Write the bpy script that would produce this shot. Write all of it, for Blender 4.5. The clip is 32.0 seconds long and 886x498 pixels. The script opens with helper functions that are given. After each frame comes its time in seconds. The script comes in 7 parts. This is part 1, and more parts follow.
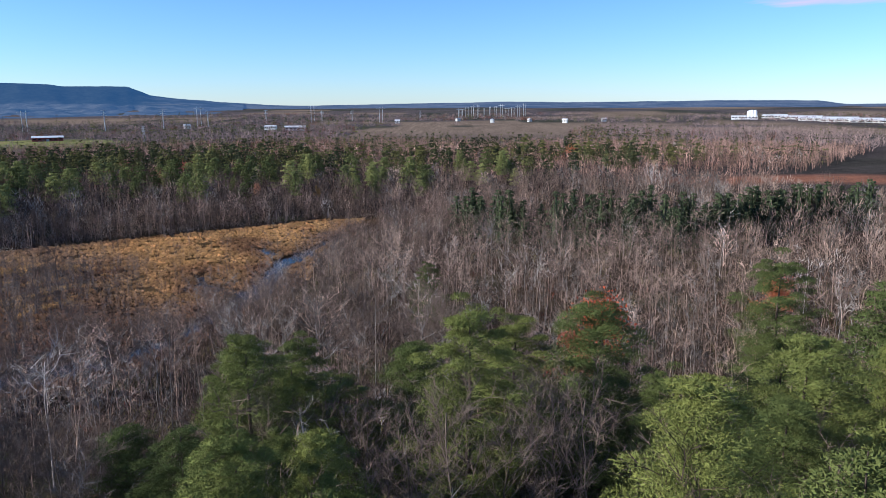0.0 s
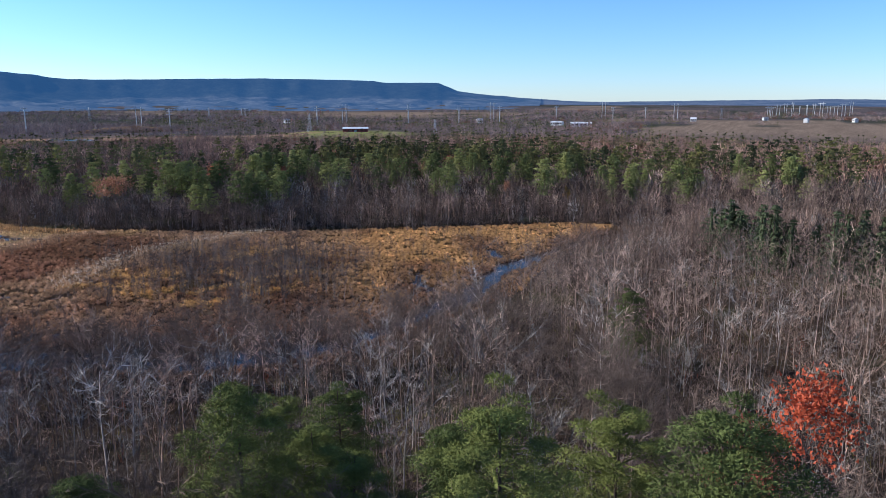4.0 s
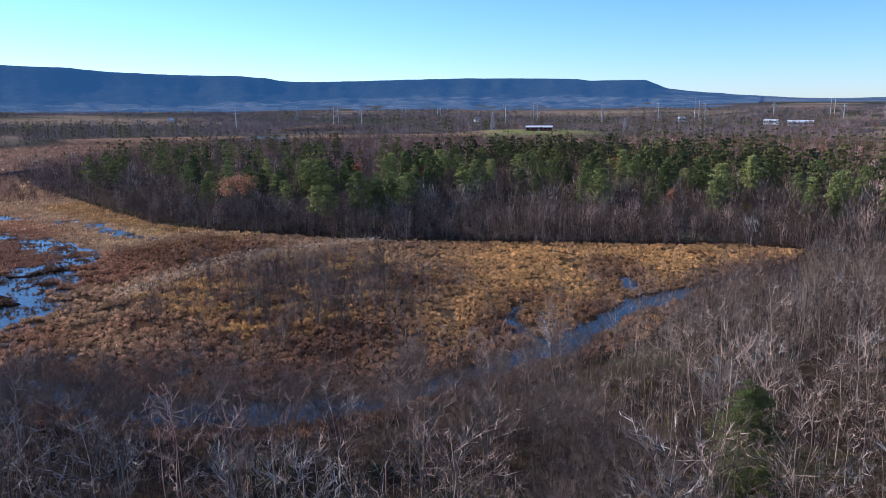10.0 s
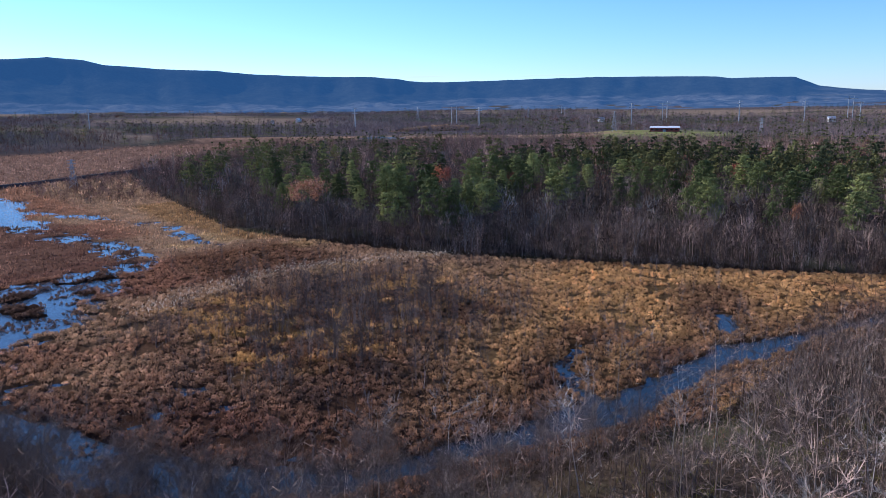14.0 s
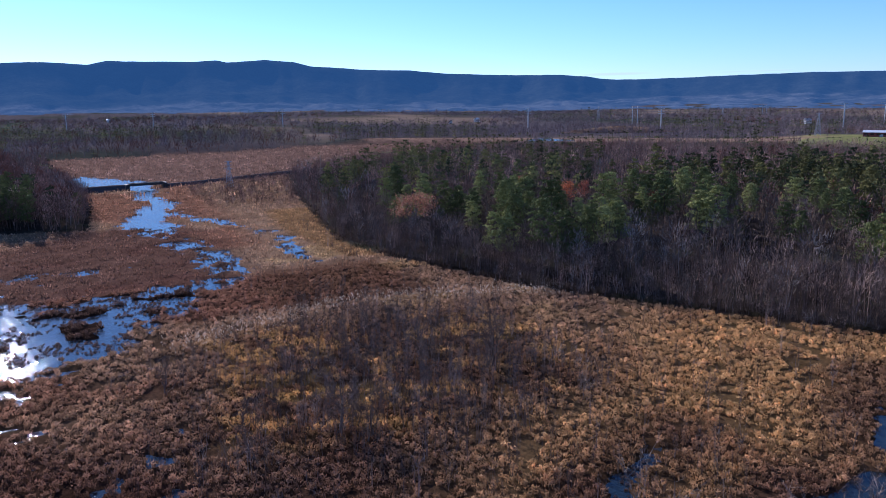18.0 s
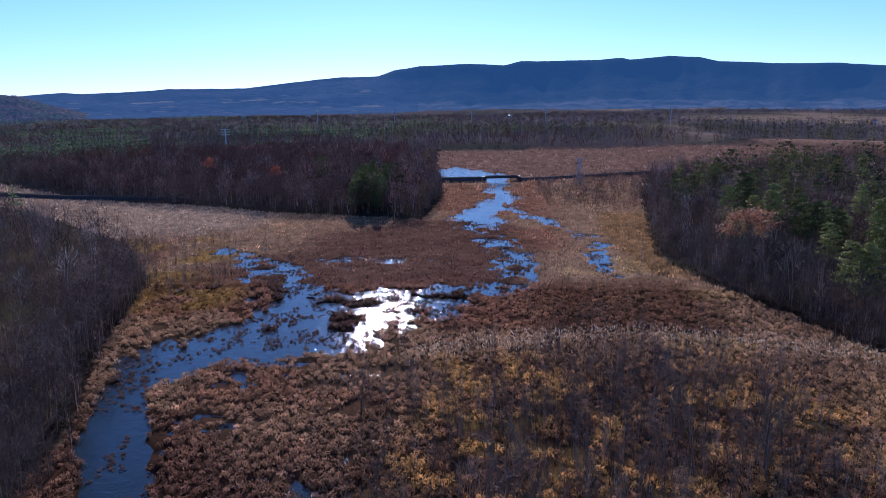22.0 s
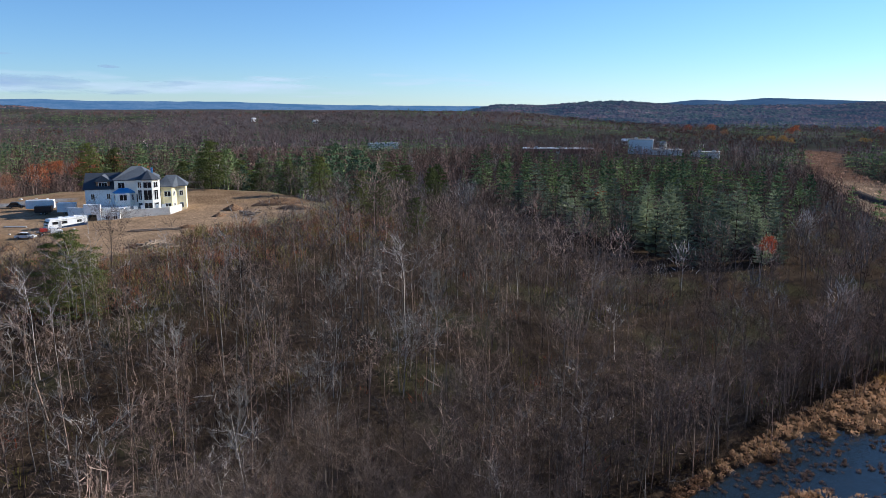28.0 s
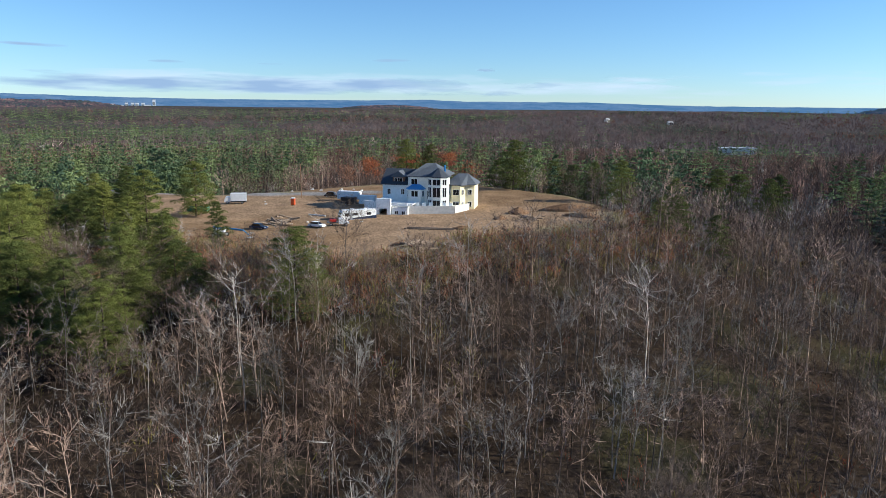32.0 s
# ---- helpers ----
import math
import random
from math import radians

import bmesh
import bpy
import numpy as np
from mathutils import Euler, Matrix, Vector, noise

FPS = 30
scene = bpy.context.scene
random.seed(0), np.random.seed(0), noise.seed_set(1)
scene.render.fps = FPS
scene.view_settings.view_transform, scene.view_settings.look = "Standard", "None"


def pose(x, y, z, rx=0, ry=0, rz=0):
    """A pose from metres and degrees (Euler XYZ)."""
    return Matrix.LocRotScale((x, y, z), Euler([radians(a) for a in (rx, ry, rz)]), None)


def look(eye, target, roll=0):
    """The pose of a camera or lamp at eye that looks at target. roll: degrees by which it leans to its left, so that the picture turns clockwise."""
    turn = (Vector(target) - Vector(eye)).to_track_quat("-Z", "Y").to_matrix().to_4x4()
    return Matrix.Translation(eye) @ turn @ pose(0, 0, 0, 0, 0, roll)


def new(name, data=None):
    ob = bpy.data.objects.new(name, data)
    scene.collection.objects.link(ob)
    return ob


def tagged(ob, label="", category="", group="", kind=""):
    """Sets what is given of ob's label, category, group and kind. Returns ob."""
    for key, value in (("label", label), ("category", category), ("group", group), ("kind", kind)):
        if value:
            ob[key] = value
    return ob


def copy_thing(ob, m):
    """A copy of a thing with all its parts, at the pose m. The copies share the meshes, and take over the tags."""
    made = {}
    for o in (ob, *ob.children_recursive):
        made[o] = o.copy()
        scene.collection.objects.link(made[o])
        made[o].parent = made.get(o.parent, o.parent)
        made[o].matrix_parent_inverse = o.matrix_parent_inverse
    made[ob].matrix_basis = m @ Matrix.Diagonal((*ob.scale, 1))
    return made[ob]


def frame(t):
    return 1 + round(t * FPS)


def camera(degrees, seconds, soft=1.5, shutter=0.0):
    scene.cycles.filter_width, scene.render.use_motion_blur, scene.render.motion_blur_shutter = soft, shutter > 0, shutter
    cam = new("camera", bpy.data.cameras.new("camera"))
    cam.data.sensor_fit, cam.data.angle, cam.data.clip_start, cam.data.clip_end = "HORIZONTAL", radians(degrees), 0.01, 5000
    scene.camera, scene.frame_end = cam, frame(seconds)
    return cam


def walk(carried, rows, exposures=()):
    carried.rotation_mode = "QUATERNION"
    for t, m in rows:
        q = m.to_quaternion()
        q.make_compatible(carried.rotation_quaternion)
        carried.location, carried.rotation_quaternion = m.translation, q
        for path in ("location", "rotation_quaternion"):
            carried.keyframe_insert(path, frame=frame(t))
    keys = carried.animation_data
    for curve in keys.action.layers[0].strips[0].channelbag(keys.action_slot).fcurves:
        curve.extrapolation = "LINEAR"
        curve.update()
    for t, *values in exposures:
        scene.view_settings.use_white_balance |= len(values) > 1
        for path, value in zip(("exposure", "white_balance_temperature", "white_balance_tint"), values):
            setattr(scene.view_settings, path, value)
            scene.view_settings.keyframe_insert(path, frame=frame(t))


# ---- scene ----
cam = camera(63.6, 32.0, soft=0.6)
METRES, EYE, TILT, LEAN, TURN = 268.5, 49.4, 0.0, 0.0, 0.0
ROWS = [
    (0.0, 0.0, 0.0, 0.0, -0.07, -11.49, 0.33),
    (0.5, 0.0108, 0.0063, 0.0002, 3.26, -11.57, 0.2),
    (1.0, 0.0204, 0.0144, 0.0004, 6.62, -11.67, 0.14),
    (1.5, 0.0289, 0.0237, 0.0004, 10.27, -11.7, 0.03),
    (2.0, 0.0363, 0.034, 0.0002, 13.86, -11.73, -0.02),
    (2.5, 0.0427, 0.0452, -0.0001, 16.62, -11.78, -0.04),
    (3.0, 0.0481, 0.0572, 0.0001, 18.8, -11.76, -0.05),
    (3.5, 0.0521, 0.0705, -0.0001, 20.98, -11.73, -0.09),
    (4.0, 0.0552, 0.0845, -0.0004, 23.15, -11.74, -0.08),
    (4.5, 0.058, 0.0987, -0.0007, 24.87, -11.73, -0.07),
    (6.5, 0.0652, 0.1551, -0.0031, 28.88, -11.74, -0.07),
    (7.0, 0.066, 0.1708, -0.0038, 30.27, -11.76, 0.02),
    (7.5, 0.0669, 0.1871, -0.0043, 31.72, -11.77, 0.09),
    (8.0, 0.0675, 0.2035, -0.0052, 33.13, -11.77, 0.22),
    (8.5, 0.0676, 0.2199, -0.006, 34.65, -11.78, 0.33),
    (9.0, 0.0672, 0.2359, -0.007, 36.18, -11.76, 0.36),
    (9.5, 0.0668, 0.2522, -0.008, 37.69, -11.78, 0.42),
    (10.0, 0.0657, 0.2681, -0.0087, 39.24, -11.76, 0.44),
    (10.5, 0.0646, 0.2837, -0.0095, 40.73, -11.76, 0.48),
    (11.0, 0.0628, 0.299, -0.0099, 42.32, -11.75, 0.56),
    (11.5, 0.061, 0.3137, -0.0103, 43.86, -11.75, 0.57),
    (12.0, 0.0585, 0.3286, -0.0103, 45.25, -11.76, 0.58),
    (12.5, 0.0556, 0.3432, -0.0107, 46.53, -11.75, 0.59),
    (13.0, 0.0522, 0.3581, -0.0107, 47.61, -11.72, 0.63),
    (13.5, 0.0485, 0.3734, -0.0106, 48.57, -11.7, 0.67),
    (15.5, 0.0326, 0.4408, -0.0056, 52.81, -11.65, 0.76),
    (16.0, 0.0282, 0.4596, -0.0036, 54.37, -11.65, 0.78),
    (16.5, 0.0231, 0.4788, -0.0018, 56.02, -11.66, 0.8),
    (17.0, 0.0172, 0.4977, 0.0, 58.37, -11.69, 0.82),
    (17.5, 0.0104, 0.5163, 0.0006, 61.3, -11.68, 0.86),
    (18.0, 0.0029, 0.5346, 0.0008, 64.47, -11.66, 0.81),
    (18.5, -0.0053, 0.553, 0.0006, 67.84, -11.66, 0.86),
    (19.0, -0.0146, 0.5703, 0.0002, 71.37, -11.6, 0.8),
    (19.5, -0.0245, 0.5876, -0.0003, 75.56, -11.56, 0.84),
    (20.0, -0.0351, 0.6037, -0.0009, 79.52, -11.54, 0.87),
    (20.5, -0.0466, 0.6186, -0.002, 83.24, -11.53, 0.85),
    (21.0, -0.0582, 0.6315, -0.0029, 87.07, -11.51, 0.82),
    (21.5, -0.07, 0.6427, -0.004, 91.24, -11.48, 0.78),
    (22.0, -0.0817, 0.6509, -0.0055, 95.42, -11.44, 0.78),
    (22.5, -0.0936, 0.6577, -0.0071, 99.71, -11.4, 0.81),
    (23.0, -0.105, 0.6635, -0.0086, 103.98, -11.32, 0.88),
    (23.5, -0.1169, 0.6678, -0.009, 108.32, -11.26, 0.81),
    (24.0, -0.1303, 0.6715, -0.0091, 113.11, -11.18, 0.79),
    (24.5, -0.1449, 0.6744, -0.0089, 118.62, -11.13, 0.7),
    (26.5, -0.2103, 0.6768, -0.008, 141.19, -10.8, 0.42),
    (27.0, -0.2264, 0.6747, -0.0081, 148.89, -10.7, 0.32),
    (27.5, -0.2419, 0.6718, -0.0082, 156.67, -10.65, 0.14),
    (28.0, -0.256, 0.6677, -0.0079, 163.23, -10.72, -0.05),
    (28.5, -0.2691, 0.6621, -0.0073, 168.53, -10.76, -0.21),
    (29.0, -0.2811, 0.6548, -0.0069, 173.22, -10.82, -0.3),
    (29.5, -0.2914, 0.6467, -0.007, 177.65, -10.83, -0.4),
    (30.0, -0.3018, 0.6367, -0.0072, 181.59, -10.83, -0.45),
    (30.5, -0.3107, 0.626, -0.0073, 184.38, -10.86, -0.5),
    (31.0, -0.3181, 0.6149, -0.008, 186.56, -10.83, -0.54),
    (31.5, -0.3238, 0.6031, -0.0089, 188.88, -10.8, -0.56),
    (32.0, -0.3285, 0.5909, -0.01, 191.23, -10.79, -0.57),
]
walk(cam, [(t, pose(0, 0, EYE, TILT, LEAN, TURN) @ pose(METRES * x, METRES * y, METRES * z, 90 + pitch, roll, yaw)) for t, x, y, z, yaw, pitch, roll in ROWS],
     [(0, 0.88, 5250, 11), (9, 0.94, 5150, 14), (14, 0.86, 5050, 17), (19, 0.67, 4950, 25), (23, 0.54, 4930, 26), (26.5, 0.58, 5350, 13), (29, 0.67, 5580, 7), (32, 0.76, 5650, 5)])

# ---- world, sun, exposure ----
SUN_YAW, SUN_ELEVATION = 100.0, 24.0
world = bpy.data.worlds.new("sky")
scene.world = world
world.use_nodes = True
wn = world.node_tree.nodes
sky = wn.new("ShaderNodeTexSky")
sky.sky_type, sky.sun_disc = "NISHITA", False
sky.sun_elevation, sky.sun_rotation = radians(SUN_ELEVATION), radians(-SUN_YAW)
sky.altitude, sky.air_density, sky.dust_density, sky.ozone_density = 600, 1.0, 0.1, 5.4
world.node_tree.links.new(sky.outputs[0], wn["Background"].inputs[0])
wn["Background"].inputs[1].default_value = 0.086
sun = new("sun", bpy.data.lights.new("sun", "SUN"))
sun.data.energy, sun.data.angle, sun.data.color = 5.0, radians(0.53), (1.0, 0.87, 0.69)
sun_way = Vector((-math.sin(radians(SUN_YAW)) * math.cos(radians(SUN_ELEVATION)),
                  math.cos(radians(SUN_YAW)) * math.cos(radians(SUN_ELEVATION)), math.sin(radians(SUN_ELEVATION))))
sun.matrix_world = look(sun_way * 200, (0, 0, 0))

# ---- plan: noise, outlines, heights ----


def hash2(i, j, seed):
    v = np.sin(i * 127.1 + j * 311.7 + seed * 74.7) * 43758.5453
    return v - np.floor(v)


def value_noise(x, y, seed):
    i, j = np.floor(x), np.floor(y)
    u, v = x - i, y - j
    u, v = u * u * (3 - 2 * u), v * v * (3 - 2 * v)
    a, b = hash2(i, j, seed), hash2(i + 1, j, seed)
    c, d = hash2(i, j + 1, seed), hash2(i + 1, j + 1, seed)
    return (a * (1 - u) + b * u) * (1 - v) + (c * (1 - u) + d * u) * v


def fbm(x, y, size, seed=1, octaves=3):
    """Noise from 0 to 1 whose largest features are about size metres."""
    total, weight, norm = 0, 1.0, 0
    for o in range(octaves):
        total = total + weight * value_noise(x / size * 2 ** o + 17.3 * o, y / size * 2 ** o - 9.1 * o, seed + o)
        norm += weight
        weight *= 0.5
    return total / norm


def smooth(a, b, v):
    t = np.clip((v - a) / (b - a), 0, 1)
    return t * t * (3 - 2 * t)


def to_line(x, y, pts):
    """Distance to a polyline, and how far along its vertices (0 to n-1) the nearest point is."""
    best, where = np.full(np.shape(x), 1e9), np.zeros(np.shape(x))
    for k, (a, b) in enumerate(zip(pts[:-1], pts[1:])):
        dx, dy = b[0] - a[0], b[1] - a[1]
        t = np.clip(((x - a[0]) * dx + (y - a[1]) * dy) / (dx * dx + dy * dy), 0, 1)
        d = np.hypot(x - a[0] - t * dx, y - a[1] - t * dy)
        where = np.where(d < best, k + t, where)
        best = np.minimum(best, d)
    return best, where


def inside(x, y, pts):
    """Signed distance to an outline: positive inside."""
    d, _ = to_line(x, y, list(pts) + [pts[0]])
    odd = np.zeros(np.shape(x), bool)
    for a, b in zip(pts, list(pts[1:]) + [pts[0]]):
        if a[1] != b[1]:
            cross = ((a[1] > y) != (b[1] > y)) & (x < (b[0] - a[0]) * (y - a[1]) / (b[1] - a[1]) + a[0])
            odd ^= cross
    return np.where(odd, d, -d)


NEAR_SHORE = [(-2, 330), (-38, 268), (-42, 240), (-40, 204), (-46, 180), (-50, 164), (-55, 148), (-61, 134), (-78, 120), (-100, 110), (-119, 106),
              (-137, 98), (-154, 90), (-178, 82), (-222, 66), (-278, 27)]
FAR_SHORE = [(-300, 0), (-352, -62), (-380, -105), (-433, -166), (-492, -245), (-590, -368), (-770, -565), (-846, -630), (-790, -520), (-616, -348), (-525, -230), (-466, -148), (-418, -88), (-394, -40), (-375, 23),
             (-355, 60), (-345, 100), (-335, 136), (-418, 137), (-500, 128), (-600, 112), (-812, 96), (-815, 240), (-880, 400), (-860, 480), (-770, 600), (-710, 570),
             (-640, 410), (-540, 270), (-420, 245), (-359, 236), (-300, 228), (-263, 223), (-239, 226), (-219, 231), (-193, 240), (-169, 247), (-140, 265),
             (-110, 285), (-82, 302), (-57, 321)]
MARSH = NEAR_SHORE + FAR_SHORE
UPPER_CREEK = [(-4, 326, 1.5), (-22, 315, 2.5), (-40, 285, 2.5), (-48, 255, 2.5), (-52, 238, 4.5), (-53, 218, 3.2), (-51, 200, 3.6), (-55, 182, 3.6), (-58, 166, 3), (-63, 150, 3.2), (-71, 139, 4),
               (-88, 128, 5.5), (-108, 120, 5), (-124, 111, 5)]
LOWER_CREEK = [(-139, 104, 4.5), (-150, 104, 7), (-163, 112, 12), (-172, 123, 19), (-188, 134, 21), (-203, 152, 12), (-212, 168, 7), (-226, 174, 7), (-246, 178, 7), (-275, 171, 7), (-300, 166, 2.5),
               (-330, 160, 10), (-370, 160, 9), (-412, 171, 8), (-450, 166, 7), (-492, 166, 6), (-520, 155, 22), (-550, 140, 22), (-590, 128, 10)]
CREEK = UPPER_CREEK + LOWER_CREEK
ARM = [(-188, 125, 12), (-212, 112, 10), (-232, 100, 8), (-252, 84, 3), (-268, 70, 2)]
BAR = [(-212, 112, 6), (-247, 101, 3), (-251, 118, 2.5), (-249, 138, 1.5)]
SIDE = [(-228, 213, 2.5), (-238, 203, 3.5), (-262, 203, 1.5), (-281, 207, 2), (-312, 198, 1.5), (-339, 188, 3), (-372, 172, 4)]
NOTCH = [(-79, 271, 0.8), (-70, 259, 1.3), (-60, 247, 1.6)]
DITCH = [(-76, 216, 0.2), (-71, 205, 0.5), (-64, 198, 0.8), (-57, 196, 0.9)]
FIELD = [(34, -22), (18, 0), (2, 8), (-18, 14), (-40, 18), (-53, 8), (-59, -10), (-73, -19), (-91, -29), (-99, -48), (-82, -88), (-50, -112),
         (-10, -106), (10, -76), (34, -62), (70, -66), (140, -90), (140, -82), (70, -52)]
REED_STRIP = [(-850, 470), (-760, 580), (-695, 630), (-620, 715), (-545, 795)]
WATER = -2.6


def channel(x, y):
    """How far inside open water a place is, in metres (negative: dry)."""
    wet = np.full(np.shape(x), -50.0)
    for line in (CREEK, ARM, BAR, SIDE, NOTCH, DITCH):
        d, k = to_line(x, y, line)
        wet = np.maximum(wet, np.interp(k, range(len(line)), [p[2] for p in line]) - d)
    return wet


def height(x, y):
    x, y = np.asarray(x, float), np.asarray(y, float)
    m = inside(x, y, MARSH)
    out = np.maximum(-m, 0)
    r = np.hypot(x + 60, y - 150)
    hill = 15.0 * (1 - smooth(48, 150, np.hypot(x + 42, (y + 38) * 0.9)))
    land = WATER + 0.35 + 5.2 * (1 - np.exp(-out / 45)) + hill * smooth(0, 60, out)
    land = land + smooth(10, 120, out) * 3.5 * (fbm(x, y, 90, 3) - 0.5) 
    yard = inside(x, y, FIELD)
    flat = 17.2 + 0.035 * np.clip(-y - 10, -30, 70)
    land = land + (flat - land) * smooth(-14, 4, yard) * (np.hypot(x + 40, y + 40) < 130)
    land = land + 22 * smooth(500, 4300, r) + 40 * smooth(150, 2600, -y) * smooth(600, 0, -x - 0.45 * -y) + smooth(500, 1500, r) * 14 * (fbm(x, y, 700, 5) - 0.5)
    land = land + (10.5 - land) * (1 - smooth(70, 150, np.hypot(x + 415, y + 432)))
    barn = np.hypot(x + 475, y - 870)
    land = land + (8.0 - land) * (1 - smooth(60, 130, barn))
    land = land + (4.0 - land) * (1 - smooth(40, 90, to_line(x, y, REED_STRIP)[0])) * (barn > 110)
    wet = channel(x, y)
    pond = smooth(-135, -150, x)
    ragged = (fbm(x, y, 9, 11) - 0.5) * (3.5 + 8 * pond) + (fbm(x, y, 3.0, 12, 2) - 0.5) * (3 + 9 * pond)
    bed = WATER + 0.3 + 0.25 * (fbm(x, y, 6, 21) - 0.5)
    bed = bed - 0.75 * smooth(-1.0, 1.6, wet + ragged)
    isle = smooth(0.54, 0.60, fbm(x, y, 8, 13, 3)) * smooth(-158, -172, x - 0.1 * (y - 100)) * smooth(26, 18, wet)
    bed = bed + 0.85 * isle * smooth(0.5, 2, wet) * (x > -330)
    soaked = (x < -95) & (y < 175) & (x > -150) & (y > 120)
    bed = bed - np.where(soaked, 0.45, 0.25) * smooth(0.66, 0.75, fbm(x, y, 2.8, 31, 2)) * smooth(-60, -10, wet)
    return np.where(m > 0, bed + (land - bed) * (1 - smooth(0, 3, m)), land)


def zone_colour(x, y):
    """Base colour of the ground's cover: marsh plants by zone, leaf litter in the woods, bare soil, far fields."""
    x, y = np.asarray(x, float), np.asarray(y, float)
    m = inside(x, y, MARSH)
    n1, n2, n3 = fbm(x, y, 40, 41), fbm(x, y, 14, 42), fbm(x, y, 5, 43)
    col = np.zeros(x.shape + (3,))

    def put(rgb, mask):
        mask = np.clip(mask, 0, 1)[..., None]
        col[:] = col * (1 - mask) + np.array(rgb) * mask
    put((0.046, 0.033, 0.023), np.ones(x.shape))                       # litter
    put((0.05, 0.033, 0.02), smooth(0.5, 0.7, n1) * 0.7)
    put((0.055, 0.055, 0.025), smooth(0.58, 0.72, n2) * 0.5)
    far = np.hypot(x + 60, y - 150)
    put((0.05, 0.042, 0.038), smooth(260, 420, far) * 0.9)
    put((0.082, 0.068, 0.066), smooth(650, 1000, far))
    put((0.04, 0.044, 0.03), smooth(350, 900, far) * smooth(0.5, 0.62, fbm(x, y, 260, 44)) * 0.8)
    put((0.17, 0.125, 0.09), smooth(700, 1000, far) * smooth(0.615, 0.64, fbm(x, y, 340, 45)) * smooth(250, 500, y))
    put((0.17, 0.165, 0.06), 1 - smooth(46, 56, np.hypot((x + 470) * 0.55, (y - 838) * 0.62)))
    put((0.20, 0.09, 0.055), 1 - smooth(0.8, 1.2, np.hypot((x - 205) / 85, (y - 428) / 22)))
    put((0.25, 0.155, 0.10), 1 - smooth(30, 44, to_line(x, y, REED_STRIP)[0]))
    # marsh
    put((0.385, 0.242, 0.14), (m > 0) * 1.0)
    put((0.285, 0.138, 0.082), (m > 0) * smooth(0.46, 0.62, n1) * smooth(205, 185, y) * 0.8)
    gold = smooth(-118, -70, x + 34 * (n1 - 0.5) + 0.55 * (y - 200)) * smooth(140, 185, y + 20 * (n2 - 0.5))
    put((0.56, 0.34, 0.14), (m > 0) * gold)
    put((0.34, 0.18, 0.09), (m > 0) * gold * smooth(0.54, 0.66, n2) * 0.6)
    put((0.15, 0.075, 0.055), (m > 0) * smooth(-128, -108, x) * smooth(198, 176, y + 24 * (n1 - 0.5)) * (0.25 + 0.6 * n2))
    put((0.22, 0.12, 0.075), (m > 0) * smooth(-14, -3, channel(x, y)) * (x > -130) * (0.5 + 0.5 * n2))
    put((0.46, 0.30, 0.145), (m > 0) * smooth(0.45, 0.6, n2) * smooth(175, 200, y) * smooth(-120, -160, x) * (x > -260))
    put((0.20, 0.105, 0.06), (m > 0) * smooth(-172, -180, x + 8 * (n2 - 0.5)) * smooth(-232, -218, x) * smooth(180, 190, y + 12 * (n1 - 0.5)) * smooth(232, 218, y) * 0.9)
    thicket = (m > 0) * smooth(-166, -152, x + 14 * (n2 - 0.5)) * smooth(-92, -106, x) * smooth(150, 168, y + 12 * (n2 - 0.5)) * smooth(240, 222, y)
    put((0.28, 0.152, 0.08), thicket * 0.85)
    put((0.56, 0.34, 0.12), thicket * smooth(0.46, 0.58, n3) * (0.45 + 0.6 * smooth(0.4, 0.6, n2)))
    put((0.34, 0.20, 0.09), (m > 0) * (1 - smooth(9, 16, to_line(x, y, [(-240, 228), (-300, 222), (-345, 226)])[0])))
    put((0.36, 0.22, 0.07), (m > 0) * (1 - smooth(14, 26, to_line(x, y, [(-200, 82), (-240, 62), (-272, 44)])[0])) * smooth(0.4, 0.6, n2))
    put((0.42, 0.30, 0.205), (m > 0) * smooth(-270, -300, x + 0.25 * y + 40 * (n2 - 0.5)) * smooth(74, 40, y + 30 * (n1 - 0.5)))
    put((0.27, 0.165, 0.115), (m > 0) * smooth(-480, -540, x))
    put((0.14, 0.07, 0.052), (m > 0) * smooth(-345, -325, x + 30 * (n2 - 0.5)) * smooth(-195, -222, x + 40 * (n1 - 0.5)) * smooth(62, 95, y + 0.35 * (x + 250) + 50 * (n1 - 0.5)) * smooth(188, 165, y + 20 * (n2 - 0.5)) * 0.8)
    put((0.115, 0.07, 0.05), (m > 0) * smooth(-0.5, 2, channel(x, y) - 4 * (x < -150)))
    # bare soil of the yard
    yard = inside(x, y, FIELD)
    put((0.225, 0.146, 0.084), smooth(-5, 1, yard + 8 * (n2 - 0.5)))
    put((0.30, 0.205, 0.13), smooth(-1, 4, yard) * smooth(0.5, 0.65, n1) * 0.7)
    put((0.20, 0.18, 0.10), smooth(-3, 0, yard) * (1 - smooth(1, 7, yard)) * smooth(0.45, 0.6, n2))
    drive = to_line(x, y, [(-16, -78), (-2, -70), (20, -66), (70, -60), (140, -86)])[0]
    put((0.24, 0.23, 0.22), 1 - smooth(3.0, 4.2, drive))
    return col * (0.75 + 0.5 * n3)[..., None]


# ---- mesh helpers ----


